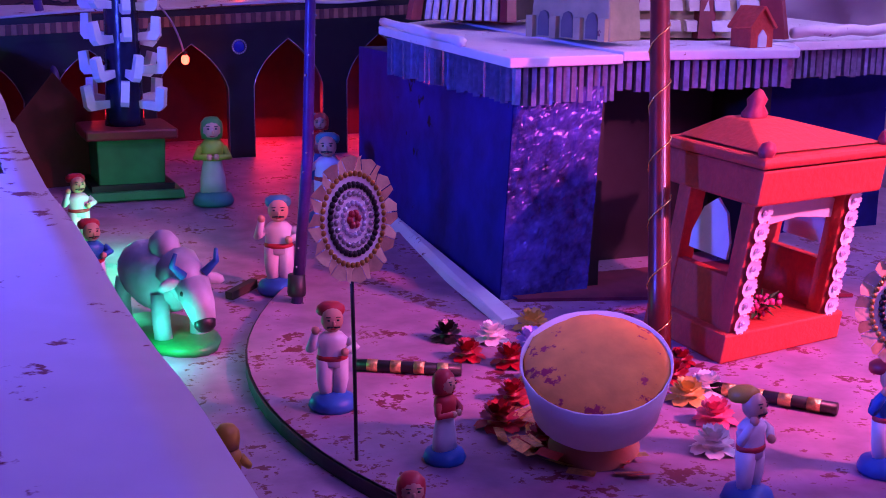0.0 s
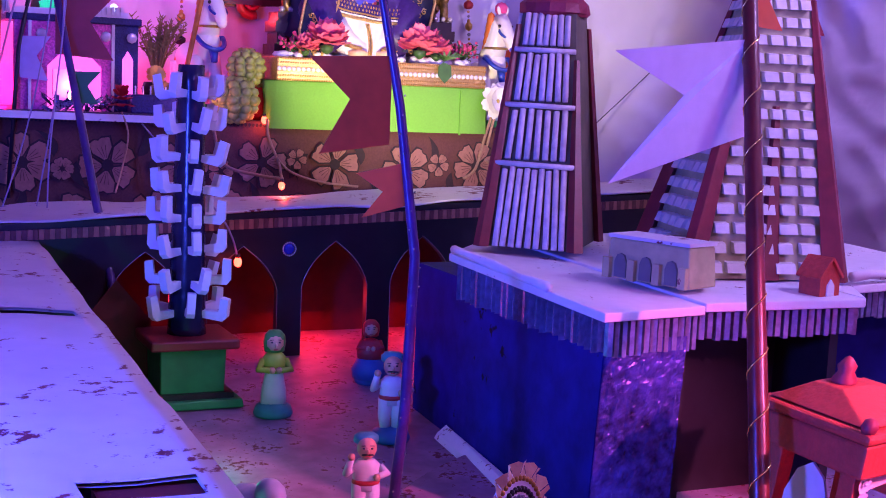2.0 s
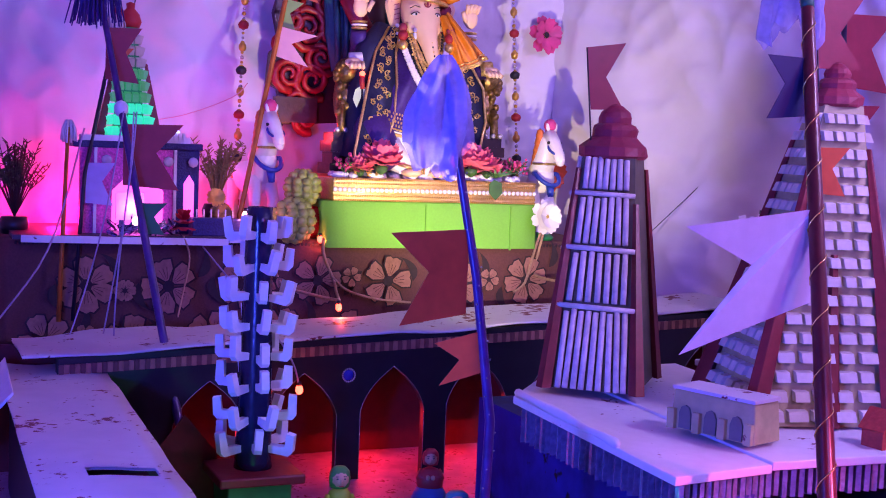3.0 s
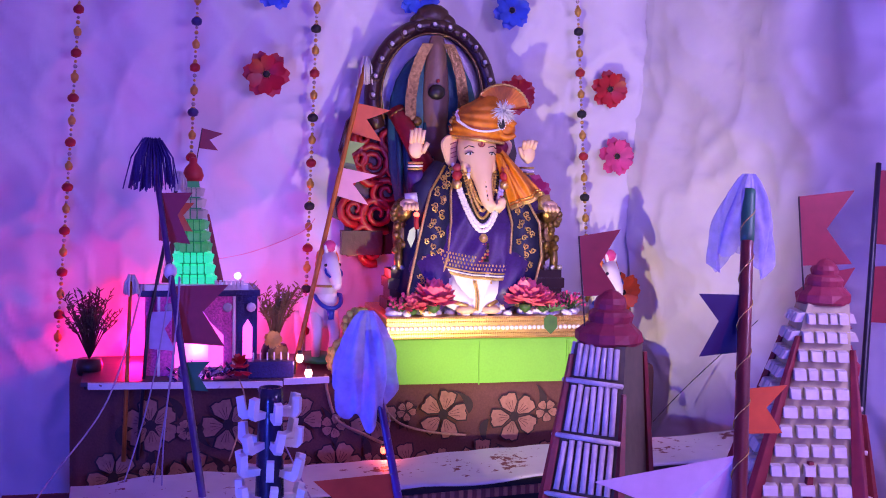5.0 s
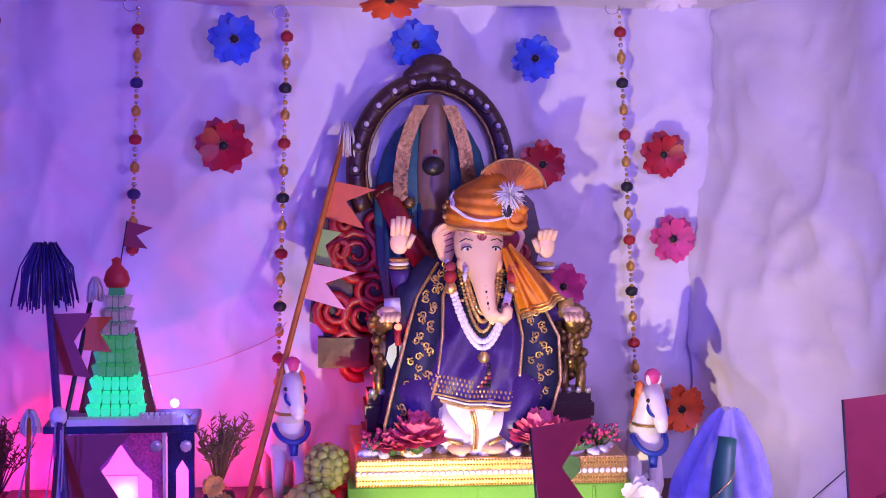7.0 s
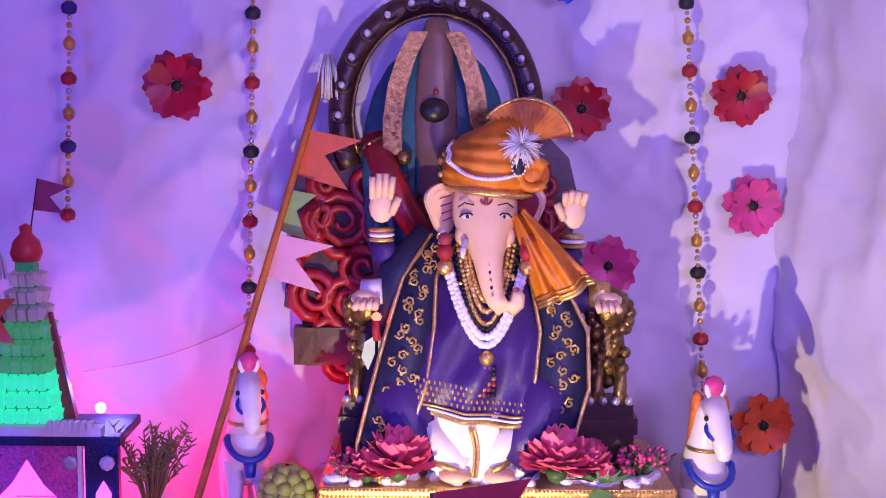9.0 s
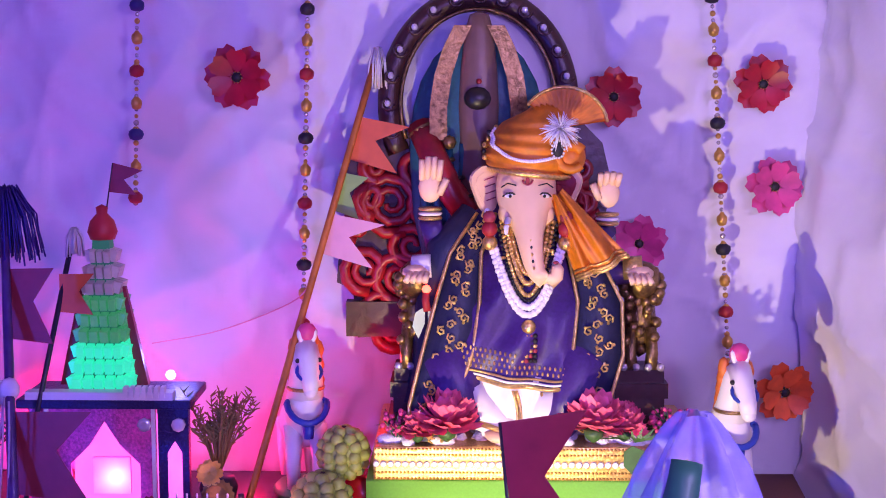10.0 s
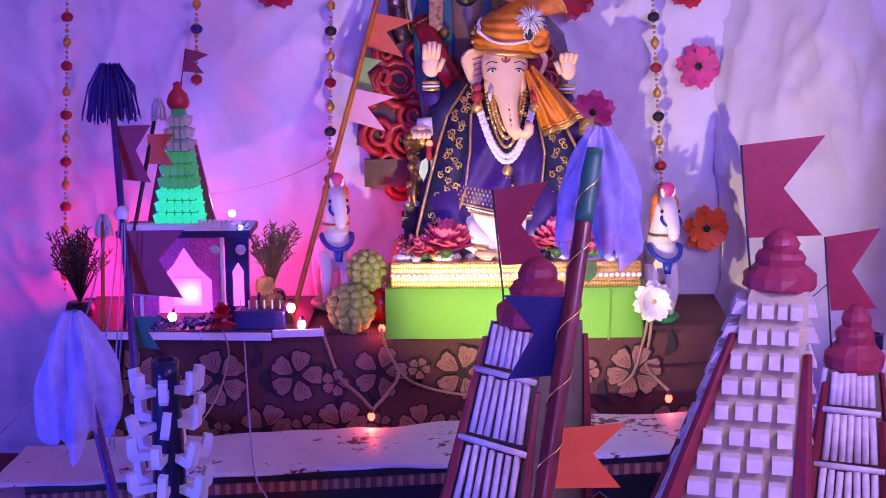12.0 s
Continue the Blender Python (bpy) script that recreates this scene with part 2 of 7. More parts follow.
clay_black = mat("black doll paint", (0.015, 0.012, 0.012), 0.4)
room_dark = mat("dim room wall", (0.10, 0.09, 0.16), 0.8, grain=0.15)

blue_lit_black.node_tree.nodes["Principled BSDF"].inputs["Specular IOR Level"].default_value = 0.15

# ---- builders ----
class Build:
    """One mesh in the making; each form takes the number of its material."""

    def __init__(self, *mats):
        self.bm, self.mats = bmesh.new(), list(mats)

    def mesh(self, verts, faces, k=0, smooth=False):
        vs = [self.bm.verts.new(v) for v in verts]
        for f in faces:
            try:
                g = self.bm.faces.new([vs[i] for i in f])
                g.material_index, g.smooth = k, smooth
            except ValueError:
                pass
        return self

    def box(self, c, s, k=0, turn=(0, 0, 0), taper=1.0, shift=(0, 0)):
        m = Matrix.Translation(c) @ Euler([radians(a) for a in turn]).to_matrix().to_4x4()
        v = []
        for z in (-0.5, 0.5):
            q = 1.0 if z < 0 else taper
            o = (0, 0) if z < 0 else shift
            for x, y in ((-0.5, -0.5), (0.5, -0.5), (0.5, 0.5), (-0.5, 0.5)):
                v.append(m @ Vector((x * s[0] * q + o[0], y * s[1] * q + o[1], z * s[2])))
        return self.mesh(v, [(3, 2, 1, 0), (4, 5, 6, 7), (0, 1, 5, 4), (1, 2, 6, 5), (2, 3, 7, 6), (3, 0, 4, 7)], k)

    def lathe(self, profile, k=0, seg=16, at=(0, 0, 0), squash=(1, 1), turn=(0, 0, 0), wob=0.0, smooth=True, seed=0):
        rnd = random.Random(seed)
        m = Matrix.Translation(at) @ Euler([radians(a) for a in turn]).to_matrix().to_4x4()
        v, f, rings = [], [], []
        for r, z in profile:
            if r < 1e-6:
                rings.append([len(v)])
                v.append(m @ Vector((0, 0, z)))
            else:
                rings.append(list(range(len(v), len(v) + seg)))
                for i in range(seg):
                    a = 2 * math.pi * i / seg
                    q = r * (1 + wob * (rnd.random() - 0.5))
                    v.append(m @ Vector((q * math.cos(a) * squash[0], q * math.sin(a) * squash[1], z)))
        for a, b in zip(rings, rings[1:]):
            if len(a) == 1 and len(b) == 1:
                continue
            for i in range(seg):
                j = (i + 1) % seg
                if len(a) == 1:
                    f.append((a[0], b[j], b[i]))
                elif len(b) == 1:
                    f.append((a[i], a[j], b[0]))
                else:
                    f.append((a[i], a[j], b[j], b[i]))
        if len(rings[0]) > 1:
            f.append(tuple(reversed(rings[0])))
        if len(rings[-1]) > 1:
            f.append(tuple(rings[-1]))
        return self.mesh(v, f, k, smooth)

    def ball(self, c, r, k=0, seg=10, turn=(0, 0, 0)):
        r = r if isinstance(r, tuple) else (r, r, r)
        n = max(4, seg // 2)
        prof = [(math.sin(math.pi * i / n) if 0 < i < n else 0, -math.cos(math.pi * i / n) * r[2]) for i in range(n + 1)]
        return self.lathe(prof, k, seg, c, (r[0], r[1]), turn)

    def tube(self, pts, r, k=0, seg=8, ends=True):
        pts = [Vector(p) for p in pts]
        v, f = [], []
        side = None
        for i, p in enumerate(pts):
            d = (pts[min(i + 1, len(pts) - 1)] - pts[max(i - 1, 0)]).normalized()
            if side is None:
                side = d.orthogonal().normalized()
            side = (side - d * side.dot(d)).normalized()
            up = d.cross(side)
            q = r(i / (len(pts) - 1)) if callable(r) else r
            for j in range(seg):
                a = 2 * math.pi * j / seg
                v.append(p + (side * math.cos(a) + up * math.sin(a)) * q)
        for i in range(len(pts) - 1):
            for j in range(seg):
                a, b = i * seg + j, i * seg + (j + 1) % seg
                f.append((a, b, b + seg, a + seg))
        if ends:
            f.append(tuple(reversed(range(seg))))
            f.append(tuple(range(len(v) - seg, len(v))))
        return self.mesh(v, f, k, True)

    def loft(self, rings, k=0, seg=20):
        """A smooth body along a path: each ring is its centre, its half width along x and its half depth."""
        v, f = [], []
        cs = [Vector(c) for c, _, _ in rings]
        for i, (c, rx, ry) in enumerate(rings):
            d = (cs[min(i + 1, len(cs) - 1)] - cs[max(i - 1, 0)]).normalized()
            side = (Vector((1, 0, 0)) - d * d.x).normalized()
            front = d.cross(side)
            for j in range(seg):
                a = 2 * math.pi * j / seg
                v.append(cs[i] + side * rx * math.cos(a) + front * ry * math.sin(a))
        for i in range(len(rings) - 1):
            for j in range(seg):
                a, e = i * seg + j, i * seg + (j + 1) % seg
                f.append((a, e, e + seg, a + seg))
        f += [tuple(reversed(range(seg))), tuple(range(len(v) - seg, len(v)))]
        return self.mesh(v, f, k, True)

    def patch(self, place, nu, nv, k=0, thick=0.003):
        """A cloth patch: place gives the point at (u, w), u and w from 0 to 1."""
        v = [Vector(place(i / nu, j / nv)) for j in range(nv + 1) for i in range(nu + 1)]
        f = [(j * (nu + 1) + i, j * (nu + 1) + i + 1, (j + 1) * (nu + 1) + i + 1, (j + 1) * (nu + 1) + i) for j in range(nv) for i in range(nu)]
        n = len(v)
        return self.mesh(v + [p + Vector((0, thick, 0)) for p in v], f + [tuple(q + n for q in reversed(g)) for g in f], k, True)

    def plate(self, outline, thick, k=0, m=None, bow=0.0):
        """An outline in x and z, thick along y."""
        m = m or Matrix()
        n = len(outline)
        v = [m @ Vector((x, -thick / 2 + bow * x * x, z)) for x, z in outline] + [m @ Vector((x, thick / 2 + bow * x * x, z)) for x, z in outline]
        f = [tuple(range(n)), tuple(reversed(range(n, 2 * n)))]
        f += [(i, i + n, (i + 1) % n + n, (i + 1) % n) for i in range(n)]
        return self.mesh(v, f, k)

    def hexa(self, low, high, k=0):
        """A solid between two quads."""
        return self.mesh(list(low) + list(high), [(3, 2, 1, 0), (4, 5, 6, 7), (0, 1, 5, 4), (1, 2, 6, 5), (2, 3, 7, 6), (3, 0, 4, 7)], k)

    def petals(self, n, r, w, k=0, lift=0.25, c=(0, 0, 0), m=None, curl=0.0, start=0.0, inner=0.12):
        """A ring of n notched petals round the z axis."""
        m = m or Matrix.Translation(c)
        for i in range(n):
            a = 2 * math.pi * (i + start) / n
            rot = Matrix.Rotation(a, 4, "Z")
            shape = ((inner, 0), (0.45, -0.5), (0.8, -0.62), (1.0, -0.3), (0.93, 0), (1.0, 0.3), (0.8, 0.62), (0.45, 0.5))
            v = [m @ rot @ Vector((x * r, y * w, lift * r * x * x - curl * r * max(0, x - 0.7) * 2 + 0.05 * r * abs(y))) for x, y in shape]
            mid = m @ rot @ Vector((0.6 * r, 0, lift * r * 0.36 - 0.03 * r))
            self.mesh(v + [mid], [(j, (j + 1) % 8, 8) for j in range(8)], k, True)
        return self

    def done(self, name, parent=None, label="", bevel=0.0):
        me = bpy.data.meshes.new(name)
        self.bm.normal_update()
        self.bm.to_mesh(me)
        self.bm.free()
        for x in self.mats:
            me.materials.append(x)
        ob = new(name, me)
        if parent:
            ob.parent = parent
        if label:
            ob["label"] = label
        if bevel:
            mod = ob.modifiers.new("Bevel", "BEVEL")
            mod.width, mod.segments, mod.limit_method = bevel, 2, "ANGLE"
        return ob


def thing(name, label, category, at=(0, 0, 0), turn=0.0, group="", kind=""):
    ob = new(name)
    ob.empty_display_size = 0.02
    ob.matrix_world = pose(*at, 0, 0, turn)
    return tagged(ob, label, category, group, kind)


def ground(x, y):
    return max(0.0, (y - 0.6) * 0.0625) + (0.012 if math.hypot(x - 0.72, y - 0.36) < 0.585 else 0.0)


TABLE = 0.41

# ---- the setting ----
WALL_Y = 1.985


def cloth_sheet(name, p0, du, dv, nu, nv, mats_, folds, label, category, thick=0.004):
    """A hanging or spread sheet with soft folds; folds gives the height over (u, v)."""
    p0, du, dv = Vector(p0), Vector(du), Vector(dv)
    nrm = du.cross(dv).normalized()
    b = Build(mats_)
    v, f = [], []
    for j in range(nv + 1):
        for i in range(nu + 1):
            u, w = i / nu, j / nv
            v.append(p0 + du * u + dv * w + nrm * folds(u, w))
    n = len(v)
    v += [p - nrm * thick for p in v]
    for j in range(nv):
        for i in range(nu):
            a = j * (nu + 1) + i
            f.append((a, a + 1, a + nu + 2, a + nu + 1))
            f.append((a + n + nu + 1, a + n + nu + 2, a + n + 1, a + n))
    b.mesh(v, f, 0, True)
    return tagged(b.done(name), label, category, kind="structure")


def fold(seed, depth, across=7.0, along=1.2):
    def f(u, w):
        a = noise.noise((u * across, w * along, seed)) * depth
        c = abs(noise.noise((u * across * 0.6 + w * 1.7, w * 2.2 - u * 1.3, seed + 9.0))) * depth * 1.3
        return a + c
    return f


def crease(seed, depth):
    """Folds that gather under the upper hem and long diagonal pulls."""
    base = fold(seed, depth)

    def f(u, w):
        top = max(0.0, w - 0.75) * 4
        return base(u, w) + top * depth * 0.9 * math.sin(u * 60 + 5 * noise.noise((u * 4, 0, seed))) + 0.5 * depth * noise.noise((u * 18 + w * 6, w * 3, seed + 3)) + 0.30 * depth * (1 - 2 * abs(noise.noise((u * 24 + w * 17, w * 13 - u * 9, seed + 7)))) ** 5 + 0.40 * depth * (1 - 2 * abs(noise.noise((u * 11 - w * 7, w * 5 + u * 3, seed + 5)))) ** 3
    return f


cloth_sheet("wall_north", (-0.62, WALL_Y + 0.030, -0.3), (1.70, 0, 0), (0, 0, 1.56), 220, 150, cloth_white, crease(2.0, 0.024), "white cloth backdrop with soft folds behind the altar", "wall")
cloth_sheet("wall_east", (1.065, WALL_Y + 0.02, -0.3), (0.62, -2.9, 0), (0, 0, 1.62), 260, 130, cloth_white, crease(7.0, 0.030), "creased white cloth hanging beside the altar", "wall")
cloth_sheet("wall_west", (-0.62, -1.3, -0.3), (0, 3.32, 0), (0, 0, 1.6), 60, 40, cloth_white, crease(11.0, 0.012), "white cloth hanging along the side of the altar", "wall")
cloth_sheet("ceiling", (-0.66, WALL_Y + 0.05, 1.235), (2.5, 0, 0), (0, -3.4, 0.0), 90, 90, cloth_white,
            lambda u, w: -0.010 * noise.noise((u * 6, w * 5, 1.0)) - 0.014 * abs(noise.noise((u * 2.5 + w, w * 3, 4.0))) + 0.012 * max(0, 1 - w * 9) , "white cloth canopy stretched over the altar", "ceiling")
room = Build(room_dark)
room.box((0.5, -1.36, 0.45), (2.6, 0.05, 1.6), 0)
tagged(room.done("wall_south"), "dim plain wall closing the booth", "wall", kind="structure")

# the painted floor of the model village
fb = Build(floor_dust)
v, f = [], []
NX, NY = 70, 80
for j in range(NY + 1):
    for i in range(NX + 1):
        x, y = -0.62 + 2.3 * i / NX, -1.34 + 3.34 * j / NY
        v.append((x, y, max(0.0, (y - 0.6) * 0.0625) + 0.0015 * noise.noise((x * 9, y * 9, 0))))
for j in range(NY):
    for i in range(NX):
        a = j * (NX + 1) + i
        f.append((a, a + 1, a + NX + 2, a + NX + 1))
fb.mesh(v, f, 0, True)
tagged(fb.done("floor"), "white painted board floor sprinkled with dark red powder", "floor", kind="structure")

# the round terrace with its black edge band
terrace = thing("terrace", "low round white terrace with a black edge band", "platform", (0.72, 0.36, 0), kind="structure")
tb = Build(floor_dust)
prof = []
SEG = 96
v, f = [], []
for r in (0.0, 0.2, 0.4, 0.585):
    for i in range(SEG):
        a = 2 * math.pi * i / SEG
        x, y = r * math.cos(a), r * math.sin(a)
        v.append((x, y, max(0.0, (y + 0.36 - 0.6) * 0.0625) + 0.012))
for k in range(3):
    for i in range(SEG):
        j = (i + 1) % SEG
        f.append((k * SEG + i, (k + 1) * SEG + i, (k + 1) * SEG + j, k * SEG + j))
tb.mesh(v, f, 0, True)
tb.done("top", terrace)
tb = Build(black_card)
for i in range(SEG):
    a0, a1 = 2 * math.pi * i / SEG, 2 * math.pi * (i + 1) / SEG
    q = []
    for a in (a0, a1):
        for r in (0.5845, 0.587):
            x, y = r * math.cos(a), r * math.sin(a)
            q.append((x, y, max(0.0, (y + 0.36 - 0.6) * 0.0625)))
    hgt = 0.0105
    low = [q[0], q[1], q[3], q[2]]
    tb.hexa([Vector(p) - Vector((0, 0, 0.01)) for p in low], [Vector(p) + Vector((0, 0, hgt)) for p in low], 0)
tb.done("edge_band", terrace, "black card edge band")

# the fort wall along the side: black body, white sheet on top
fort = thing("fort_wall", "long low fort wall with a torn white sheet on top, sprinkled with red powder", "wall", kind="structure")
b = Build(sheet_white)
v, f = [], []
for j in range(61):
    y = -0.62 + 2.1 * j / 60
    e = -0.042 + 0.02 * max(0, (y - 0.3) / 0.9) + 0.010 * max(0, (0.3 - y))
    for i in range(9):
        x = e - 0.152 + 0.152 * i / 8 + 0.0015 * noise.noise((0, y * 40, i)) * (i == 8)
        v.append((x, y, 0.232 + 0.006 * noise.noise((x * 12, y * 7, 3)) + 0.01 * (y - 0.3) / 1.5))
for j in range(60):
    for i in range(8):
        a = j * 9 + i
        if (j in (24, 41) and 3 <= i <= 6):
            continue
        f.append((a, a + 1, a + 10, a + 9))
n = len(v)
b.mesh(v + [(p[0], p[1], p[2] - 0.003) for p in v], f + [tuple(k + n for k in reversed(q)) for q in f] + [(9 * j + 8, 9 * j + 8 + n, 9 * j + 17 + n, 9 * j + 17) for j in range(60)], 0, True)
b.done("top_sheet", fort)
b = Build(black_card)
b.hexa([(-0.16, -0.62, -0.02), (-0.05, -0.62, -0.02), (-0.012, 1.46, -0.02), (-0.15, 1.46, -0.02)], [(-0.19, -0.62, 0.205), (-0.075, -0.62, 0.205), (-0.022, 1.46, 0.215), (-0.15, 1.46, 0.215)], 0)
b.done("body", fort, "black card body")
b = Build(red_glow)
for j in range(2):
    b.box((-0.09, 0.24 + 0.6 * j, 0.222), (0.07, 0.05, 0.006), 0)
b.done("lining", fort, "red paper lining")
b = Build(foam_white)
b.mesh([(-0.235, 1.24, 0.16), (-0.225, 1.47, 0.16), (-0.155, 1.475, 0.248), (-0.165, 1.22, 0.246), (-0.238, 1.24, 0.163), (-0.228, 1.47, 0.163), (-0.156, 1.478, 0.251), (-0.167, 1.22, 0.249)], [(0, 1, 2, 3), (7, 6, 5, 4), (0, 4, 5, 1), (1, 5, 6, 2), (3, 2, 6, 7), (0, 3, 7, 4)], 0)
b.done("flap", fort, "loose white paper flap")

# the arcade at the back
AY = 1.39
arcade = thing("arcade", "black arcade wall with pointed arches, a striped cornice and white paper roof", "arcade", kind="structure")


def arch_panel(cx, wide, z0, spring, apex, top, x0, x1):
    """A wall panel with one pointed arch cut through."""
    h = wide / 2
    left = [(cx - h, z0), (cx - h, spring * 0.9 + z0 * 0.1), (cx - h * 0.93, spring)]
    curve = []
    for i in range(1, 7):
        t = i / 6
        curve.append((cx - h * 0.93 * (1 - t) - h * 0.10 * math.sin(math.pi * t), spring + (apex - spring) * (t ** 0.9)))
    half = left + curve
    right = [(2 * cx - x, z) for x, z in reversed(half[:-1])]
    return half + right


b = Build(black_card)
edge = Build(bead_silver)
centres = [0.137 + 0.152 * i for i in range(-1, 7)]
for i, cx in enumerate(centres):
    rise = 0.045 * (cx - 0.0)
    z0, top = ground(cx, AY) - 0.002, 0.236 + rise
    line = arch_panel(cx, 0.112, z0, 0.158 + rise * 0.8, 0.214 + rise, top, cx - 0.076, cx + 0.076)
    n = len(line)
    for y0, y1 in ((AY, AY + 0.016),):
        v, f = [], []
        for yy in (y0, y1):
            for x, z in line:
                v.append((x, yy, z))
            for x, z in line:
                if z <= line[2][1]:
                    v.append((cx - 0.0761 if x < cx else cx + 0.0761, yy, z))
                else:
                    v.append((cx + (x - cx) / 0.056 * 0.0761 if abs(x - cx) > 1e-6 else cx, yy, top))
        m = 2 * n
        for k in range(n - 1):
            f.append((k, k + 1, n + k + 1, n + k))
            f.append((m + k, m + n + k, m + n + k + 1, m + k + 1))
            f.append((k, m + k, m + k + 1, k + 1))
        v += [(cx - 0.0761, y0, top), (cx + 0.0761, y0, top)]
        f.append((n + 2, n + 3, 2 * m))
        f.append((2 * n - 3, 2 * m + 1, 2 * n - 4))
        b.mesh(v, f, 0)
    edge.tube([(x, AY - 0.001, z) for x, z in line], 0.0007, 0, 4)
b.done("wall", arcade)
edge.done("arch_edging", arcade, "thin silver edging round the arches")
b = Build(black_card, gold_thread)
b.hexa([(-0.09, AY - 0.004, 0.226), (1.25, AY - 0.004, 0.286), (1.25, AY + 0.02, 0.286), (-0.09, AY + 0.02, 0.226)], [(-0.09, AY - 0.004, 0.262), (1.25, AY - 0.004, 0.322), (1.25, AY + 0.02, 0.322), (-0.09, AY + 0.02, 0.262)], 0)
b.done("fascia", arcade)
corn_a = mat("tan cornice strip", (0.36, 0.15, 0.09), 0.6, grain=0.25, scale=80)
corn_b = mat("dark cornice strip", (0.16, 0.05, 0.04), 0.6, grain=0.25, scale=80)
b = Build(corn_a, corn_b)
for i in range(170):
    x = -0.085 + 1.33 * i / 170
    z = 0.245 + 0.0448 * (x + 0.09)
    b.box((x, AY - 0.0065, z), (0.0072, 0.004, 0.015), 0 if i % 2 else 1)
tagged(b.done("cornice", arcade, "striped tan paper cornice"), kind="stuff")
b = Build(sheet_white)
v, f = [], []
rnd = random.Random(4)
for i in range(81):
    x = -0.14 + 1.40 * i / 80
    for j in range(13):
        w = j / 12
        y = AY - 0.008 + (0.185 + 0.030 * noise.noise((x * 5, 2, 1)) + 0.012 * noise.noise((x * 17, 4, 1))) * w + 0.004 * noise.noise((x * 14, w, 5)) * (j == 0)
        v.append((x, y, 0.266 + 0.0448 * (x + 0.09) + 0.007 * noise.noise((x * 7, y * 6, 8)) + 0.012 * w * 0.3))
for i in range(80):
    for j in range(12):
        a = i * 13 + j
        f.append((a, a + 13, a + 14, a + 1))
n = len(v)
b.mesh(v + [(p[0], p[1], p[2] - 0.003) for p in v], f + [tuple(k + n for k in reversed(q)) for q in f] + [(13 * i, 13 * i + n, 13 * i + 13 + n, 13 * i + 13) for i in range(80)], 0, True)
b.done("roof_sheet", arcade, "white paper roof sprinkled with red powder")
b = Build(red_glow)
b.box((0.5, AY + 0.15, 0.14), (1.5, 0.006, 0.24), 0)
b.done("back_lining", arcade, "red paper behind the arches")
b = Build(gem_blue, gem_white)
b.lathe([(0, 0.0035), (0.006, 0.003), (0.009, 0.0005), (0.009, -0.001)], 0, 18, (0.362, AY - 0.004, 0.222), turn=(90, 0, 0))
for i in range(20):
    a = 2 * math.pi * i / 20
    b.ball((0.362 + 0.0105 * math.cos(a), AY - 0.005, 0.222 + 0.0105 * math.sin(a)), 0.0016, 1, 6)
b.done("rosette", arcade, "round blue gem rosette with clear stones")

# red bulb under the first arch, red strip light behind the arches
def bulb(at, glow, r, watts, colour, label, group="small bulbs"):
    o = thing("bulb", label, "bulb", at, group=group)
    q = Build(glow)
    q.ball((0, 0, 0), (r, r, r * 1.25), 0, 10)
    q.done("glass", o)
    q = Build(wire_dark)
    q.lathe([(r * 0.55, r * 1.0), (r * 0.55, r * 1.9), (0, r * 1.95)], 0, 8)
    q.done("socket", o)
    lamp("POINT", (at[0], at[1] - 0.012, at[2] - 0.006), (at[0], at[1] - 1, at[2]), watts, colour, 0.0008)
    return o


bulb((0.275, 1.37, 0.205), bulb_red, 0.0065, 0.05, (1, 0.06, 0.05), "lit red bulb hanging under the arch", "red bulbs")
bulb((0.405, 1.572, 0.306), bulb_red, 0.006, 0.12, (1, 0.08, 0.05), "lit red bulb lying on the paper roof", "red bulbs")
bulb((0.88, 1.580, 0.330), bulb_red, 0.006, 0.08, (1, 0.08, 0.05), "lit red bulb on its cable beside the table", "red bulbs")
bulb((0.418, 1.7285, 0.412), bulb_red, 0.006, 0.10, (1, 0.1, 0.06), "lit red bulb below the green box", "red bulbs")
lamp("AREA", (0.42, 1.475, 0.13), (0.42, 1.40, 0.0), 0.34, (1.0, 0.02, 0.05), 0.10)
lamp("AREA", (0.12, 1.475, 0.13), (0.12, 1.40, 0.0), 0.26, (1.0, 0.02, 0.05), 0.08)
lamp("AREA", (0.62, 1.475, 0.14), (0.62, 1.40, 0.0), 0.24, (1.0, 0.02, 0.05), 0.08)

# ---- the great dark gatehouse with its pleated cornice ----
gh = thing("gatehouse", "black model gatehouse, blue light in its colour, with a pleated cornice and cream ledge", "model building", (0, 0, 0))
GX0, GY0, GX1, GY1, GT = 0.452, 0.588, 0.775, 1.02, 0.232
b = Build(blue_lit_black)
b.hexa([(GX0 - 0.012, GY0, 0.0), (GX0 + 0.02, GY0, 0.0), (GX0 + 0.02, 0.94, 0.0), (GX0 - 0.002, 0.94, 0.0)], [(GX0, GY0, GT), (GX0 + 0.02, GY0, GT), (GX0 + 0.02, 0.94, GT), (GX0, 0.94, GT)], 0)
b.done("side_wall", gh)
b = Build(rough_paint)
v, f = [], []
for i in range(37):
    for j in range(81):
        x, z = GX0 - 0.012 + 0.012 * j / 80 + 0.102 * i / 36, GT * j / 80
        v.append((x, GY0 - 0.003 + 0.0014 * noise.noise((x * 90, z * 70, 1)) + 0.0011 * noise.noise((x * 300, z * 200, 4)), z))
for i in range(36):
    for j in range(80):
        a = i * 81 + j
        f.append((a, a + 81, a + 82, a + 1))
b.mesh(v, f, 0, False)
b.done("front_panel", gh, "rough glossy front panel, blue reflections in its colour")
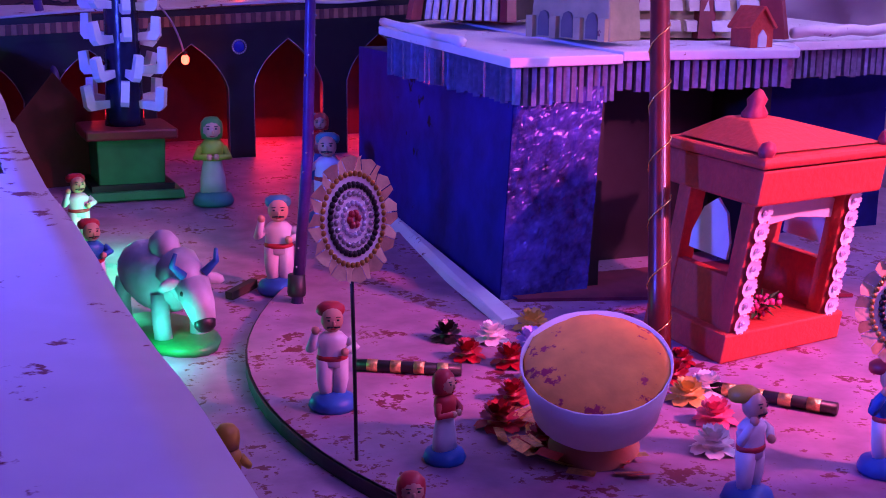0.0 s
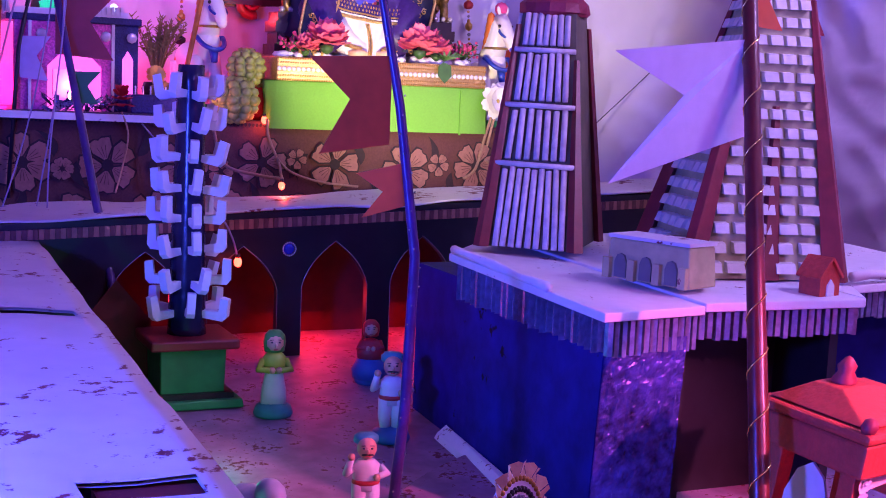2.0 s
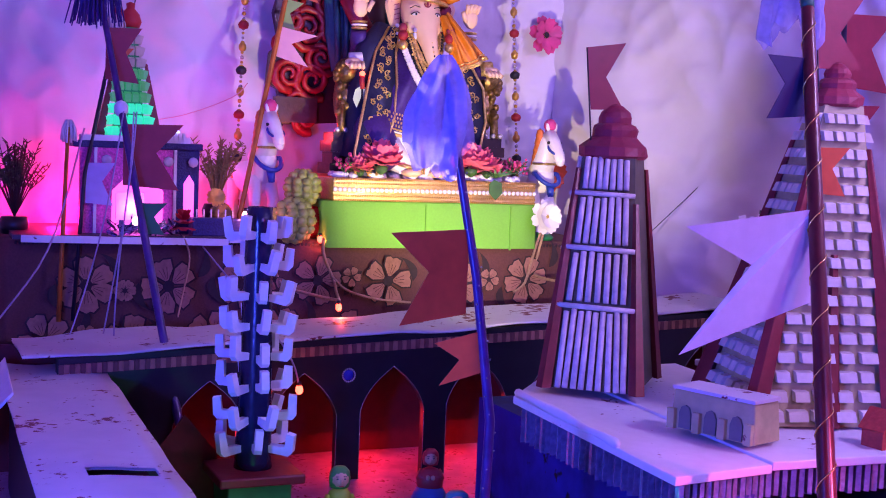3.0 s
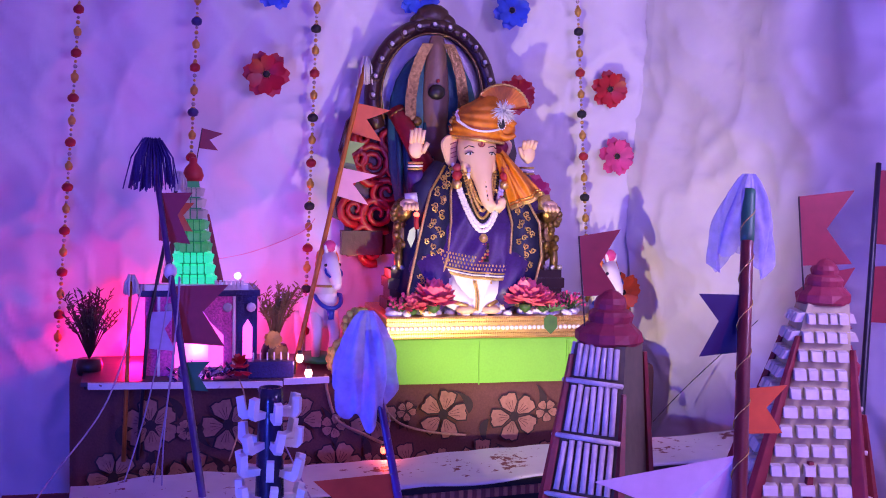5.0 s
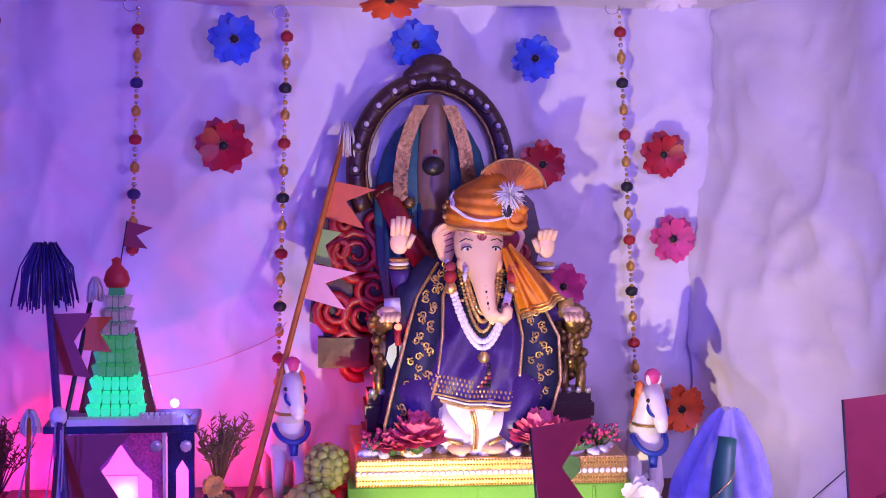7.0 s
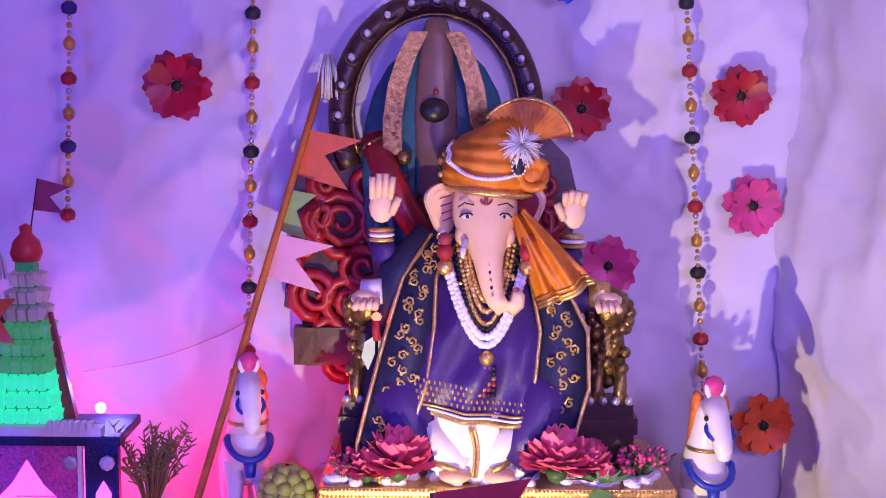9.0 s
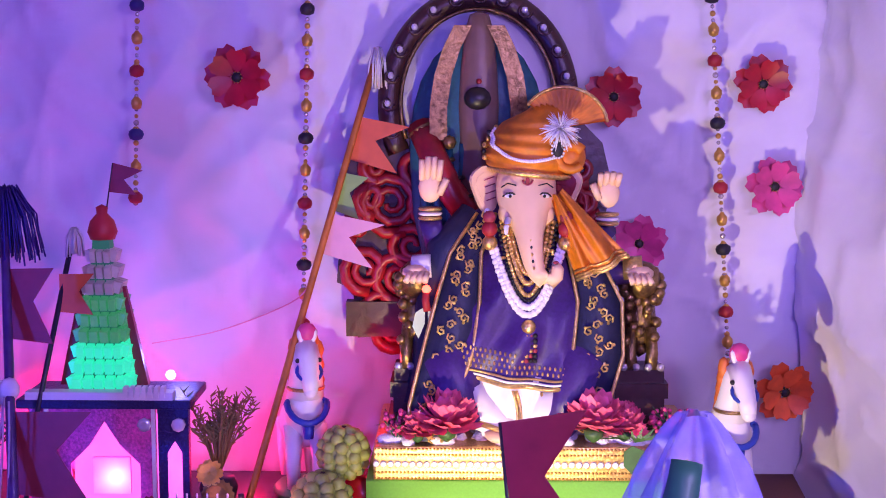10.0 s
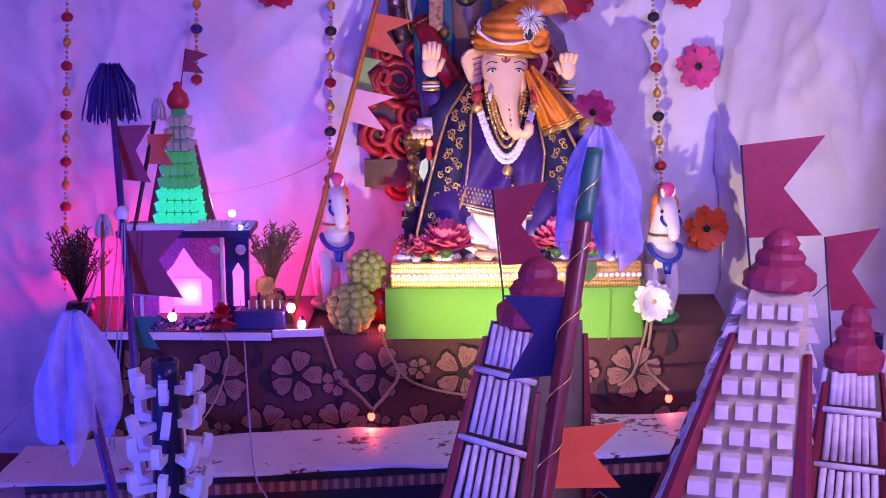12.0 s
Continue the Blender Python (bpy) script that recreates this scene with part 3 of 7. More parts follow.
for nm, c, s in (("recess_back", (0.67, 0.70, 0.115), (0.22, 0.02, 0.23)), ("recess_side", (0.555, 0.65, 0.115), (0.012, 0.11, 0.23)), ("recess_side", (0.765, 0.65, 0.115), (0.012, 0.11, 0.23)), ("rear_block", (0.76, 0.92, 0.12), (0.60, 0.36, 0.24))):
    # recess boards are coloured black to stand for the shade inside
    b = Build(blue_lit_black if nm == "rear_block" else black_card)
    b.box(c, s, 0)
    b.done(nm, gh)
b = Build(blue_lit_black)
b.hexa([(0.478, 0.60, 0), (0.552, 0.60, 0), (0.552, 1.0, 0), (0.478, 1.0, 0)], [(0.478, 0.60, GT), (0.552, 0.60, GT), (0.552, 1.0, GT), (0.478, 1.0, GT)], 0)
b.done("core", gh)
b = Build(mat("dark red rug", (0.14, 0.012, 0.03), 0.8, grain=0.3))
b.mesh([(0.455, 0.572, 0.0165), (0.80, 0.47, 0.0165), (0.80, 0.70, 0.0165), (0.455, 0.70, 0.0165), (0.455, 0.572, 0.013), (0.80, 0.47, 0.013), (0.80, 0.70, 0.013), (0.455, 0.70, 0.013)], [(0, 1, 2, 3), (7, 6, 5, 4), (0, 4, 5, 1)], 0)
b.done("threshold", gh, "dark red threshold mat")


def pleats(parent, p0, p1, z0, z1, n):
    q = Build(pleat_light, black_card)
    p0, p1 = Vector((*p0, 0)), Vector((*p1, 0))
    d = (p1 - p0) / n
    out = Vector((d.y, -d.x, 0)).normalized()
    rr = random.Random(n)
    for i in range(n):
        a, e = p0 + d * i, p0 + d * (i + 1)
        mid = p0 + d * (i + 0.54 + 0.14 * (rr.random() - 0.5) - 0.08)
        up, lo = Vector((0, 0, z1)), Vector((0, 0, z0 + 0.004 * (rr.random() - 0.5)))
        back, near, far = -out * 0.004, out * rr.uniform(0.001, 0.003), out * rr.uniform(0.003, 0.006)
        q.mesh([a + up + back, a + lo + back, a + lo + near, a + up + near, mid + up + far, mid + lo + far, mid + lo + back, mid + up + back], [(0, 1, 2, 3), (3, 2, 5, 4), (4, 5, 6, 7)], 0)
    q.mesh([p0 - out * 0.004 + Vector((0, 0, z0)), p1 - out * 0.004 + Vector((0, 0, z0)), p1 - out * 0.004 + Vector((0, 0, z1)), p0 - out * 0.004 + Vector((0, 0, z1))], [(3, 2, 1, 0)], 1)
    return tagged(q.done("cornice", parent, "pleated silver and black paper cornice"), kind="stuff")


pleats(gh, (0.442, 0.93), (0.446, 0.575), 0.218, 0.262, 26)
pleats(gh, (0.446, 0.575), (0.572, 0.592), 0.216, 0.254, 13)
pleats(gh, (0.572, 0.592), (0.785, 0.585), 0.225, 0.258, 19)
pleats(gh, (0.785, 0.585), (0.83, 0.66), 0.225, 0.262, 7)
pleats(gh, (0.83, 0.66), (1.10, 0.70), 0.225, 0.262, 24)
for low, z in (([(0.436, 0.565), (0.574, 0.583), (0.574, 1.10), (0.430, 0.935)], (0.258, 0.272)), ([(0.574, 0.583), (0.79, 0.575), (0.79, 1.10), (0.574, 1.10)], (0.260, 0.275)), ([(0.79, 0.575), (0.838, 0.65), (0.838, 1.04), (0.79, 1.04)], (0.262, 0.276)), ([(0.838, 0.65), (1.11, 0.69), (1.11, 1.12), (0.838, 1.12)], (0.263, 0.277))):
    zz = [z[1] - 0.008 + (0.012 if p[1] > 0.8 else 0.0) for p in low]
    b = Build(board_white)
    b.hexa([(p[0], p[1], q - 0.010) for p, q in zip(low, zz)], [(p[0], p[1], q) for p, q in zip(low, zz)], 0)
    b.done("ledge", gh, "cream ledge board over the cornice", 0.0015)
b = Build(board_white)
rr = random.Random(3)
b.tube([(0.434, 0.93 - 0.031 * i, 0.281 - 0.0012 * i + 0.002 * rr.random()) for i in range(9)], lambda t: 0.0055 + 0.0012 * math.sin(t * 40), 0, 7)
b.done("roll_edge", gh, "rolled cream paper edging")
b = Build(board_white)
b.tube([(0.84 + 0.03 * i, 0.655 + 0.004 * i, 0.279 + 0.003 * (i % 2)) for i in range(9)], lambda t: 0.007 + 0.002 * math.sin(t * 50), 0, 7)
b.done("roll_edge", gh, "rolled cream paper edging")
b = Build(blue_paint)
b.hexa([(0.40, 0.50, 0.012), (0.42, 0.50, 0.012), (0.452, 0.97, 0.023), (0.436, 0.97, 0.023)], [(0.404, 0.50, 0.018), (0.422, 0.50, 0.020), (0.453, 0.97, 0.040), (0.440, 0.97, 0.030)], 0)
b = b.done("kickboard", gh, "pale strip along the foot of the wall")
b.data.materials[0] = board_white

# ---- the altar table ----
TY = 1.735
table = thing("altar_table", "altar table under a brown cloth printed with pale flowers", "table")
b = Build(cloth_brown)
v, f = [], []
outline = [(-0.15, 1.99)] + [(-0.15, TY + 0.05), (-0.145, TY + 0.012), (-0.13, TY)] + [(-0.13 + 0.1 * i, TY) for i in range(1, 11)] + [(0.93, TY), (0.985, TY + 0.015), (1.02, TY + 0.05), (1.04, 1.99)]
zs = [0.03, 0.12, 0.2, 0.28, 0.36, 0.395, 0.406, 0.41]
for k, z in enumerate(zs):
    sag = (0, 0, 0, 0, 0, 0, 0.003, 0.009)[k]
    for i, (x, y) in enumerate(outline):
        w = 0.005 * noise.noise((x * 9, z * 5, 2)) * (1 - k / 8)
        v.append((x, y - w + sag if 0 < i < len(outline) - 1 else y, z))
n = len(outline)
for k in range(len(zs) - 1):
    for i in range(n - 1):
        f.append((k * n + i, k * n + i + 1, (k + 1) * n + i + 1, (k + 1) * n + i))
f.append(tuple((len(zs) - 1) * n + i for i in range(n)))
b.mesh(v, f, 0, True)
b.done("cloth", table)


def flower_print(q, cx, cz, r, y, rnd):
    """A painted flower: petals with a dark outline and fine veins round a dark heart."""
    k = rnd.choice((5, 5, 6))
    tip, fat, first = rnd.uniform(0.88, 1.0), rnd.uniform(0.85, 1.1), rnd.random()
    for i in range(k):
        a = 2 * math.pi * (i + first + rnd.random() * 0.2) / k
        ca, sa = math.cos(a), math.sin(a)
        pts = [(0.20, -0.05), (0.52, -0.30 * fat), (0.84, -0.33 * fat), (tip, -0.10), (tip * 0.94, 0.03), (tip, 0.14), (0.84, 0.32 * fat), (0.52, 0.31 * fat), (0.20, 0.05)]
        place = lambda x, z, d: (cx + r * (x * ca - z * sa), y - d, cz + r * (x * sa + z * ca))
        q.mesh([place(0.58 + (x - 0.58) * 1.16, z * 1.20, 0.0) for x, z in pts], [tuple(range(9))], 1)
        q.mesh([place(x, z, 0.0006) for x, z in pts], [tuple(range(9))], 0)
        for h in (-0.14, 0.0, 0.14):
            q.mesh([place(0.24, h * 0.3 - 0.008, 0.0012), place(0.62, h - 0.012, 0.0012), place(0.64, h + 0.012, 0.0012), place(0.24, h * 0.3 + 0.008, 0.0012)], [(0, 1, 2, 3)], 2)
    q.mesh([(cx + r * 0.19 * math.cos(i * 0.7), y - 0.0014, cz + r * 0.19 * math.sin(i * 0.7)) for i in range(9)], [tuple(range(9))], 1)


def leaf_print(q, x, z, size, way, y):
    """A dark curling leaf."""
    mid = [(x + size * t * math.cos(way + 0.9 * t), z + size * t * math.sin(way + 0.9 * t)) for t in [i / 8 for i in range(9)]]
    wide = [0.15 * size * math.sin(math.pi * (i / 8) ** 0.8) for i in range(9)]
    n_ = (-math.sin(way + 0.5), math.cos(way + 0.5))
    q.mesh([(p[0] - n_[0] * w, y, p[1] - n_[1] * w) for p, w in zip(mid, wide)] + [(p[0] + n_[0] * w, y, p[1] + n_[1] * w) for p, w in zip(mid, wide)], [(t, t + 1, t + 10, t + 9) for t in range(8)], 1)


b = Build(print_pink, print_dark, cloth_brown)
rnd = random.Random(12)
PY = TY - 0.0085
for i in range(8):
    for j in range(2):
        cx, cz = -0.07 + 0.140 * i + 0.068 * (j % 2) + 0.010 * rnd.uniform(-1, 1), 0.232 + 0.098 * j + 0.006 * rnd.uniform(-1, 1)
        if cx > 0.95:
            continue
        for e in range(2):
            leaf_print(b, cx + 0.052 * (1 - 2 * e), cz + 0.030 * rnd.uniform(-1, 1), 0.055, rnd.uniform(0.3, 1.3) + 3.0 * e, PY + 0.0004)
        flower_print(b, cx, cz, 0.046 + 0.008 * rnd.random(), PY - 0.0004, rnd)
        if rnd.random() < 0.7 and cx < 0.88:
            flower_print(b, cx + 0.066, cz + 0.012 * rnd.uniform(-1, 1), 0.020 + 0.006 * rnd.random(), PY - 0.0022, rnd)
for i in range(150):
    x = -0.12 + 1.05 * i / 150
    for z in (0.402, 0.170):
        b.mesh([(x + 0.0028 * math.cos(k), TY - 0.009 + (0.004 if z > 0.3 else 0), z + 0.0035 * math.sin(k)) for k in range(6)], [tuple(range(6))], 1)
tagged(b.done("floral_print", table, "pale flower print with dark leaves"), kind="stuff")

board = thing("board", "dark board with a white painted edge lying on the table", "board", (0, 0, TABLE))
b = Build(mat("board top", (0.05, 0.03, 0.05), 0.5, grain=0.3))
b.box((0.085, 1.83, 0.004), (0.42, 0.27, 0.008), 0, (0, 0, -1.0))
b.done("panel", board)
b = Build(board_white)
b.box((0.06, 1.692, 0.0), (0.35, 0.006, 0.012), 0, (0, 0.6, -1))
b.box((0.28, 1.69, 0.004), (0.085, 0.006, 0.012), 0, (0, -1.5, -1))
b.done("edge", board, "white painted edge")

# ---- the altar: green box, gold cushion, throne, idols ----
gbox = thing("pedestal_box", "pedestal box wrapped in lime green cloth", "box", (0, 0, TABLE))
b = Build(green_cloth)
v, f = [], []
pts = [(0.425, 1.71)] + [(0.425 + 0.43 * i / 10, 1.71 + 0.0015 * math.sin(i * 2.1)) for i in range(1, 11)] + [(0.862, 1.72), (0.862, 1.93), (0.425, 1.93)]
for z in (-0.012, 0.03, 0.072, 0.075):
    for x, y in pts:
        v.append((x, y + (0.003 if z > 0.073 else 0) - (0.002 if z < 0 else 0), z))
n = len(pts)
for k in range(3):
    for i in range(n):
        j = (i + 1) % n
        f.append((k * n + i, k * n + j, (k + 1) * n + j, (k + 1) * n + i))
f.append(tuple(3 * n + i for i in range(n)))
b.mesh(v, f, 0, True)
b.done("cloth", gbox)
b = Build(green_cloth)
b.box((0.8, 1.707, 0.028), (0.003, 0.004, 0.086), 0)
b.done("seam", gbox)
b = Build(green_cloth)
b.box((0.62, 1.7075, 0.028), (0.002, 0.003, 0.086), 0)
b.done("seam", gbox)

cush = thing("seat_cushion", "flat gold brocade platform edged with round mirror trim", "platform", (0, 0, 0.484))
b = Build(gold)
b.box((0.644, 1.825, 0.022), (0.42, 0.225, 0.044), 0)
b.done("body", cush, "gold brocade body", 0.003)
b = Build(bead_gold, pearl)
for i in range(46):
    x = 0.438 + 0.412 * i / 45
    b.lathe([(0.0035, 0), (0.0045, 0.0012), (0.0025, 0.002), (0, 0.0015)], 1, 8, (x, 1.7105, 0.022), turn=(90, 0, 0))
for i in range(90):
    x = 0.436 + 0.416 * i / 89
    for z in (0.003, 0.0105, 0.0335, 0.041):
        b.ball((x, 1.7115, z), 0.0019, 0, 5)
tagged(b.done("mirror_trim", cush, "rows of round mirrors and gold beads"), kind="stuff")
b = Build(white_fur)
rnd = random.Random(5)
for i in range(70):
    x, y = rnd.uniform(0.45, 0.84), rnd.uniform(1.725, 1.80)
    b.ball((x, y, 0.046 + 0.004 * rnd.random()), (0.014 * rnd.uniform(0.7, 1.3), 0.010, 0.007), 0, 7, (rnd.uniform(-20, 20), rnd.uniform(-20, 20), rnd.uniform(0, 180)))
tagged(b.done("cotton", cush, "white cotton wool tufts"), kind="stuff")

SEAT = 0.532
throne = thing("throne", "tall carved throne with an oval mirror back lit red", "throne", (0, 0, SEAT))
OX, OZ = 0.568, 0.955 - SEAT
b = Build(carved)
rim = [(OX + 0.125 * math.cos(a), 1.945, OZ + 0.148 * math.sin(a)) for a in [math.pi * (-0.15 + 1.3 * i / 40) for i in range(41)]]
b.tube(rim, 0.0165, 0, 10)
b.done("oval_frame", throne)
b = Build(gold_dark)
b.tube([(OX + 0.108 * math.cos(a), 1.935, OZ + 0.131 * math.sin(a)) for a in [math.pi * (-0.12 + 1.24 * i / 40) for i in range(41)]], 0.003, 0, 6)
b.done("inner_beading", throne)
b = Build(carved, gold_dark, gem_white)
for i in range(15):
    a = math.pi * (-0.08 + 1.16 * i / 14)
    c = (OX + 0.126 * math.cos(a), 1.928, OZ + 0.149 * math.sin(a))
    b.tube([(c[0] + (0.003 + 0.0011 * k) * math.cos(k * 0.75), c[1] - 0.001, c[2] + (0.003 + 0.0011 * k) * math.sin(k * 0.75)) for k in range(9)], 0.0022, 0, 5)
    b.ball((c[0], c[1] - 0.003, c[2]), 0.0052, 2, 8)
tagged(b.done("scrollwork", throne, "dark scrolls set with small stones"), kind="stuff")
b = Build(carved)
b.ball((OX, 1.945, OZ + 0.168), (0.036, 0.014, 0.024), 0, 12)
for s in (-1, 1):
    b.ball((OX + s * 0.03, 1.945, OZ + 0.157), (0.022, 0.012, 0.015), 0, 10, (0, s * 30, 0))
b.done("crest", throne, "carved crest")
b = Build(mat("pale lilac mirror", (0.80, 0.78, 0.86), 0.35, grain=0.05))
b.lathe([(0, 0.002), (0.112, 0.002), (0.112, -0.002)], 0, 36, (OX, 1.958, OZ), (1, 1.18), (90, 0, 0))
b.done("back_panel", throne, "pale lilac oval panel")
# carved red back of the throne: volutes and leaves
b = Build(carved, carved_red)
for s in (-1, 1):
    x0 = 0.568 + s * 0.115
    b.plate([(x0 + s * x, z) for x, z in ((-0.10, 0.10), (0.055, 0.09), (0.062, 0.16), (0.085, 0.17), (0.08, 0.23), (0.062, 0.25), (0.075, 0.31), (0.06, 0.37), (0.03, 0.40), (-0.10, 0.36))], 0.02, 0, Matrix.Translation((0, 1.955, 0)))
for s in (-1, 1):
    for cx, cz, r0, turns in ((0.110, 0.180, 0.040, 2.0), (0.070, 0.285, 0.030, 1.7), (0.150, 0.290, 0.024, 1.5), (0.122, 0.100, 0.026, 1.6), (0.122, 0.285, 0.046, 2.3), (0.158, 0.19, 0.034, 2.0), (0.135, 0.135, 0.028, 1.7), (0.092, 0.225, 0.034, 1.9), (0.172, 0.25, 0.020, 1.6), (0.085, 0.335, 0.026, 1.6), (0.145, 0.335, 0.020, 1.5)):
        pts = []
        for k in range(22):
            t = k / 21
            a = s * (turns * 2 * math.pi * t + cx * 9)
            r = r0 * (1 - 0.85 * t)
            pts.append((0.568 + s * cx + r * math.cos(a), 1.938 - 0.004 * t, cz + r * math.sin(a)))
        b.tube(pts, lambda t: 0.0092 * (1 - 0.55 * t), 1, 8)
b.done("carved_back", throne, "carved back with deep red volutes")
b = Build(carved)
b.box((0.375 + 0.05, 1.94, 0.12), (0.085, 0.024, 0.05), 0)
b.done("side_plinth", throne)
for s, cx in ((-1, 0.487), (1, 0.782)):
    q = Build(carved, bead_silver)
    q.box((cx, 1.82, 0.010), (0.075, 0.075, 0.02), 0)
    q.box((cx, 1.82, 0.030), (0.062, 0.062, 0.022), 0)
    q.box((cx, 1.82, 0.052), (0.070, 0.070, 0.020), 0)
    q.box((cx, 1.82, 0.070), (0.060, 0.060, 0.018), 0)
    for k in range(4):
        q.ball((cx - 0.024 + 0.016 * k, 1.785, 0.084), 0.006, 1, 8)
    q.done("arm_plinth", throne, "black stepped plinth with silver studs")
    q = Build(gold_dark)
    q.ball((cx, 1.82, 0.145), (0.022, 0.026, 0.055), 0, 12)
    q.ball((cx, 1.808, 0.196), (0.026, 0.028, 0.026), 0, 12)
    for k in range(14):
        a = 2 * math.pi * k / 14
        q.ball((cx + 0.024 * math.cos(a), 1.800 + 0.006 * math.sin(a * 2), 0.19 + 0.022 * math.sin(a)), 0.0085, 0, 6)
    for k in range(12):
        q.ball((cx + 0.02 * math.sin(k * 2.4), 1.797 + 0.004 * math.cos(k), 0.105 + 0.006 * k), 0.008, 0, 6)
    for d in (-0.012, 0.012):
        q.tube([(cx + d, 1.80, 0.135), (cx + d * 1.2, 1.795, 0.10), (cx + d, 1.79, 0.08)], 0.0085, 0, 7)
    q.done("lion_arm", throne, "gilded lion arm support")

# the draped idol behind, one plain mesh
b = Build(teal_cloth, gold_dark, brown_skin, clay_black, carved_red, purple_silk)
Z0 = 0.0
b.lathe([(0.075, 0.20), (0.090, 0.27), (0.095, 0.34), (0.095, 0.385), (0.090, 0.42), (0.080, 0.455), (0.062, 0.487), (0.036, 0.512), (0.0, 0.524)], 0, 28, (OX, 1.925, 0), (1, 0.26))
b.lathe([(0.030, 0.15), (0.031, 0.25), (0.026, 0.36), (0.028, 0.42), (0.025, 0.47), (0.019, 0.525), (0.013, 0.545), (0, 0.550)], 2, 20, (OX, 1.905, 0), (1, 0.6))
b.ball((OX - 0.002, 1.889, 0.432), (0.019, 0.012, 0.016), 3, 12)
b.ball((OX, 1.886, 0.455), (0.004, 0.003, 0.004), 4, 6)
for s in (-1, 1):
    strip = [(OX + s * x, 1.893, z) for x, z in ((0.022, 0.530), (0.037, 0.500), (0.049, 0.462), (0.055, 0.42), (0.055, 0.375))]
    wide = 0.012
    b.mesh([(p[0] - wide, p[1] - 0.004, p[2]) for p in strip] + [(p[0] + wide, p[1], p[2]) for p in strip], [(k, k + 1, k + 6, k + 5) for k in range(4)], 1, True)
b.tube([(OX - 0.080, 1.917, 0.393), (OX - 0.062, 1.889, 0.353), (OX - 0.040, 1.884, 0.310), (OX - 0.004, 1.88, 0.258)], 0.019, 4, 12)
for k in range(6):
    t = k / 5
    p0, p1 = Vector((OX - 0.078, 1.915, 0.390)), Vector((OX - 0.006, 1.880, 0.262))
    b.tube([p0.lerp(p1, t * 0.95), p0.lerp(p1, t * 0.95 + 0.03)], 0.0215 - 0.002 * t, 1 if k < 3 else 3, 12)
for k in range(9):
    x = OX - 0.078 + 0.019 * k
    b.tube([(x, 1.905 - 0.004 * (k % 2), 0.37), (x * 0.9 + OX * 0.1, 1.898, 0.22)], 0.006, 0, 6)
for s in (-1, 1):
    b.ball((OX + s * 0.04, 1.893, 0.372), (0.010, 0.008, 0.010), 1, 8)
idol = b.done("draped_idol")
idol.matrix_world = pose(0, 0, SEAT)
tagged(idol, "tall draped idol in teal and gold cloth behind the seated statue", "statue")

# the seated elephant-headed statue, one plain mesh
b = Build(purple_silk, navy_silk, gold, skin, orange_silk, white_silk, pearl, dome_red, seed_black, white_fur, bead_red)
SX = 0.612
# seat, body, robe
b.ball((SX, 1.83, 0.10), (0.105, 0.075, 0.075), 0, 22)
b.lathe([(0.085, 0.06), (0.088, 0.12), (0.082, 0.18), (0.078, 0.235), (0.062, 0.275), (0.030, 0.295), (0, 0.30)], 0, 24, (SX, 1.85, 0), (1, 0.72))
# knees and skirt spread to the front
for s in (-1, 1):
    b.tube([(SX + s * 0.03, 1.84, 0.11), (SX + s * 0.07, 1.79, 0.105), (SX + s * 0.085, 1.762, 0.085), (SX + s * 0.07, 1.757, 0.045), (SX + s * 0.05, 1.755, 0.02)], lambda t: 0.046 - 0.012 * t, 0, 14)
def robe(u, w):
    """The purple robe from the chest over the knees to its hem, in soft slanting folds."""
    x = 2 * u - 1
    half = 0.050 + 0.040 * w ** 0.8
    z = 0.250 - (0.163 + 0.018 * u) * w - 0.010 * (1 - x * x) * w
    y = 1.776 - 0.042 * math.sin(min(1.0, w * 1.25) * math.pi / 2) + 0.020 * x * x * (1 - 0.4 * w)
    y += 0.0060 * w * math.sin(9 * x + 7 * w) + 0.0050 * math.sin(16 * w + 4 * x + 2 * noise.noise((x * 3, w * 4, 2))) * w * (1 - w * 0.4)
    return SX + 0.010 + half * x, y, z


b.patch(robe, 36, 26, 0)
for k in range(3):
    b.tube([Vector(robe(i / 30, 0.995 - 0.028 * k)) + Vector((0, -0.002, 0)) for i in range(31)], 0.0030 if k == 0 else 0.0018, 6 if k == 1 else 2, 6)
for k in range(4):
    for i in range(26):
        p = Vector(robe((i + 0.5 * (k % 2) + 0.3) / 26.5, 0.90 - 0.042 * k))
        if k < 2 or i < 12:
            b.ball(p + Vector((0, -0.0015, 0)), (0.0017, 0.0012, 0.0028), 2, 5)
# white lower garment, feet, gold anklets
for s in (-1, 1):
    b.tube([(SX + s * 0.055, 1.756, 0.055), (SX + s * 0.035, 1.745, 0.028), (SX + s * 0.016 + 0.01, 1.738, 0.012)], lambda t: 0.028 - 0.010 * t, 5, 12)
    b.ball((SX + s * 0.026 + 0.008, 1.728, 0.008), (0.020, 0.026, 0.009), 3, 10)
    b.tube([(SX + s * 0.045, 1.725, 0.024), (SX + s * 0.02 + 0.005, 1.716, 0.016)], 0.004, 2, 6)
def dhoti(u, w):
    x = 2 * u - 1
    return SX + 0.012 + (0.070 - 0.018 * w) * x, 1.740 - 0.016 * w + 0.010 * x * x + 0.003 * math.sin(13 * x + 5 * w), 0.088 - 0.082 * w - 0.012 * u * (1 - w)


b.patch(dhoti, 28, 10, 5)
for x0 in (0.34, 0.62):
    for d in (0, 0.035):
        b.tube([Vector(dhoti(x0 + d + 0.10 * math.sin(t * 2.4), t)) + Vector((0, -0.002, 0)) for t in [0.25 + 0.75 * i / 8 for i in range(9)]], 0.0022, 2, 5)
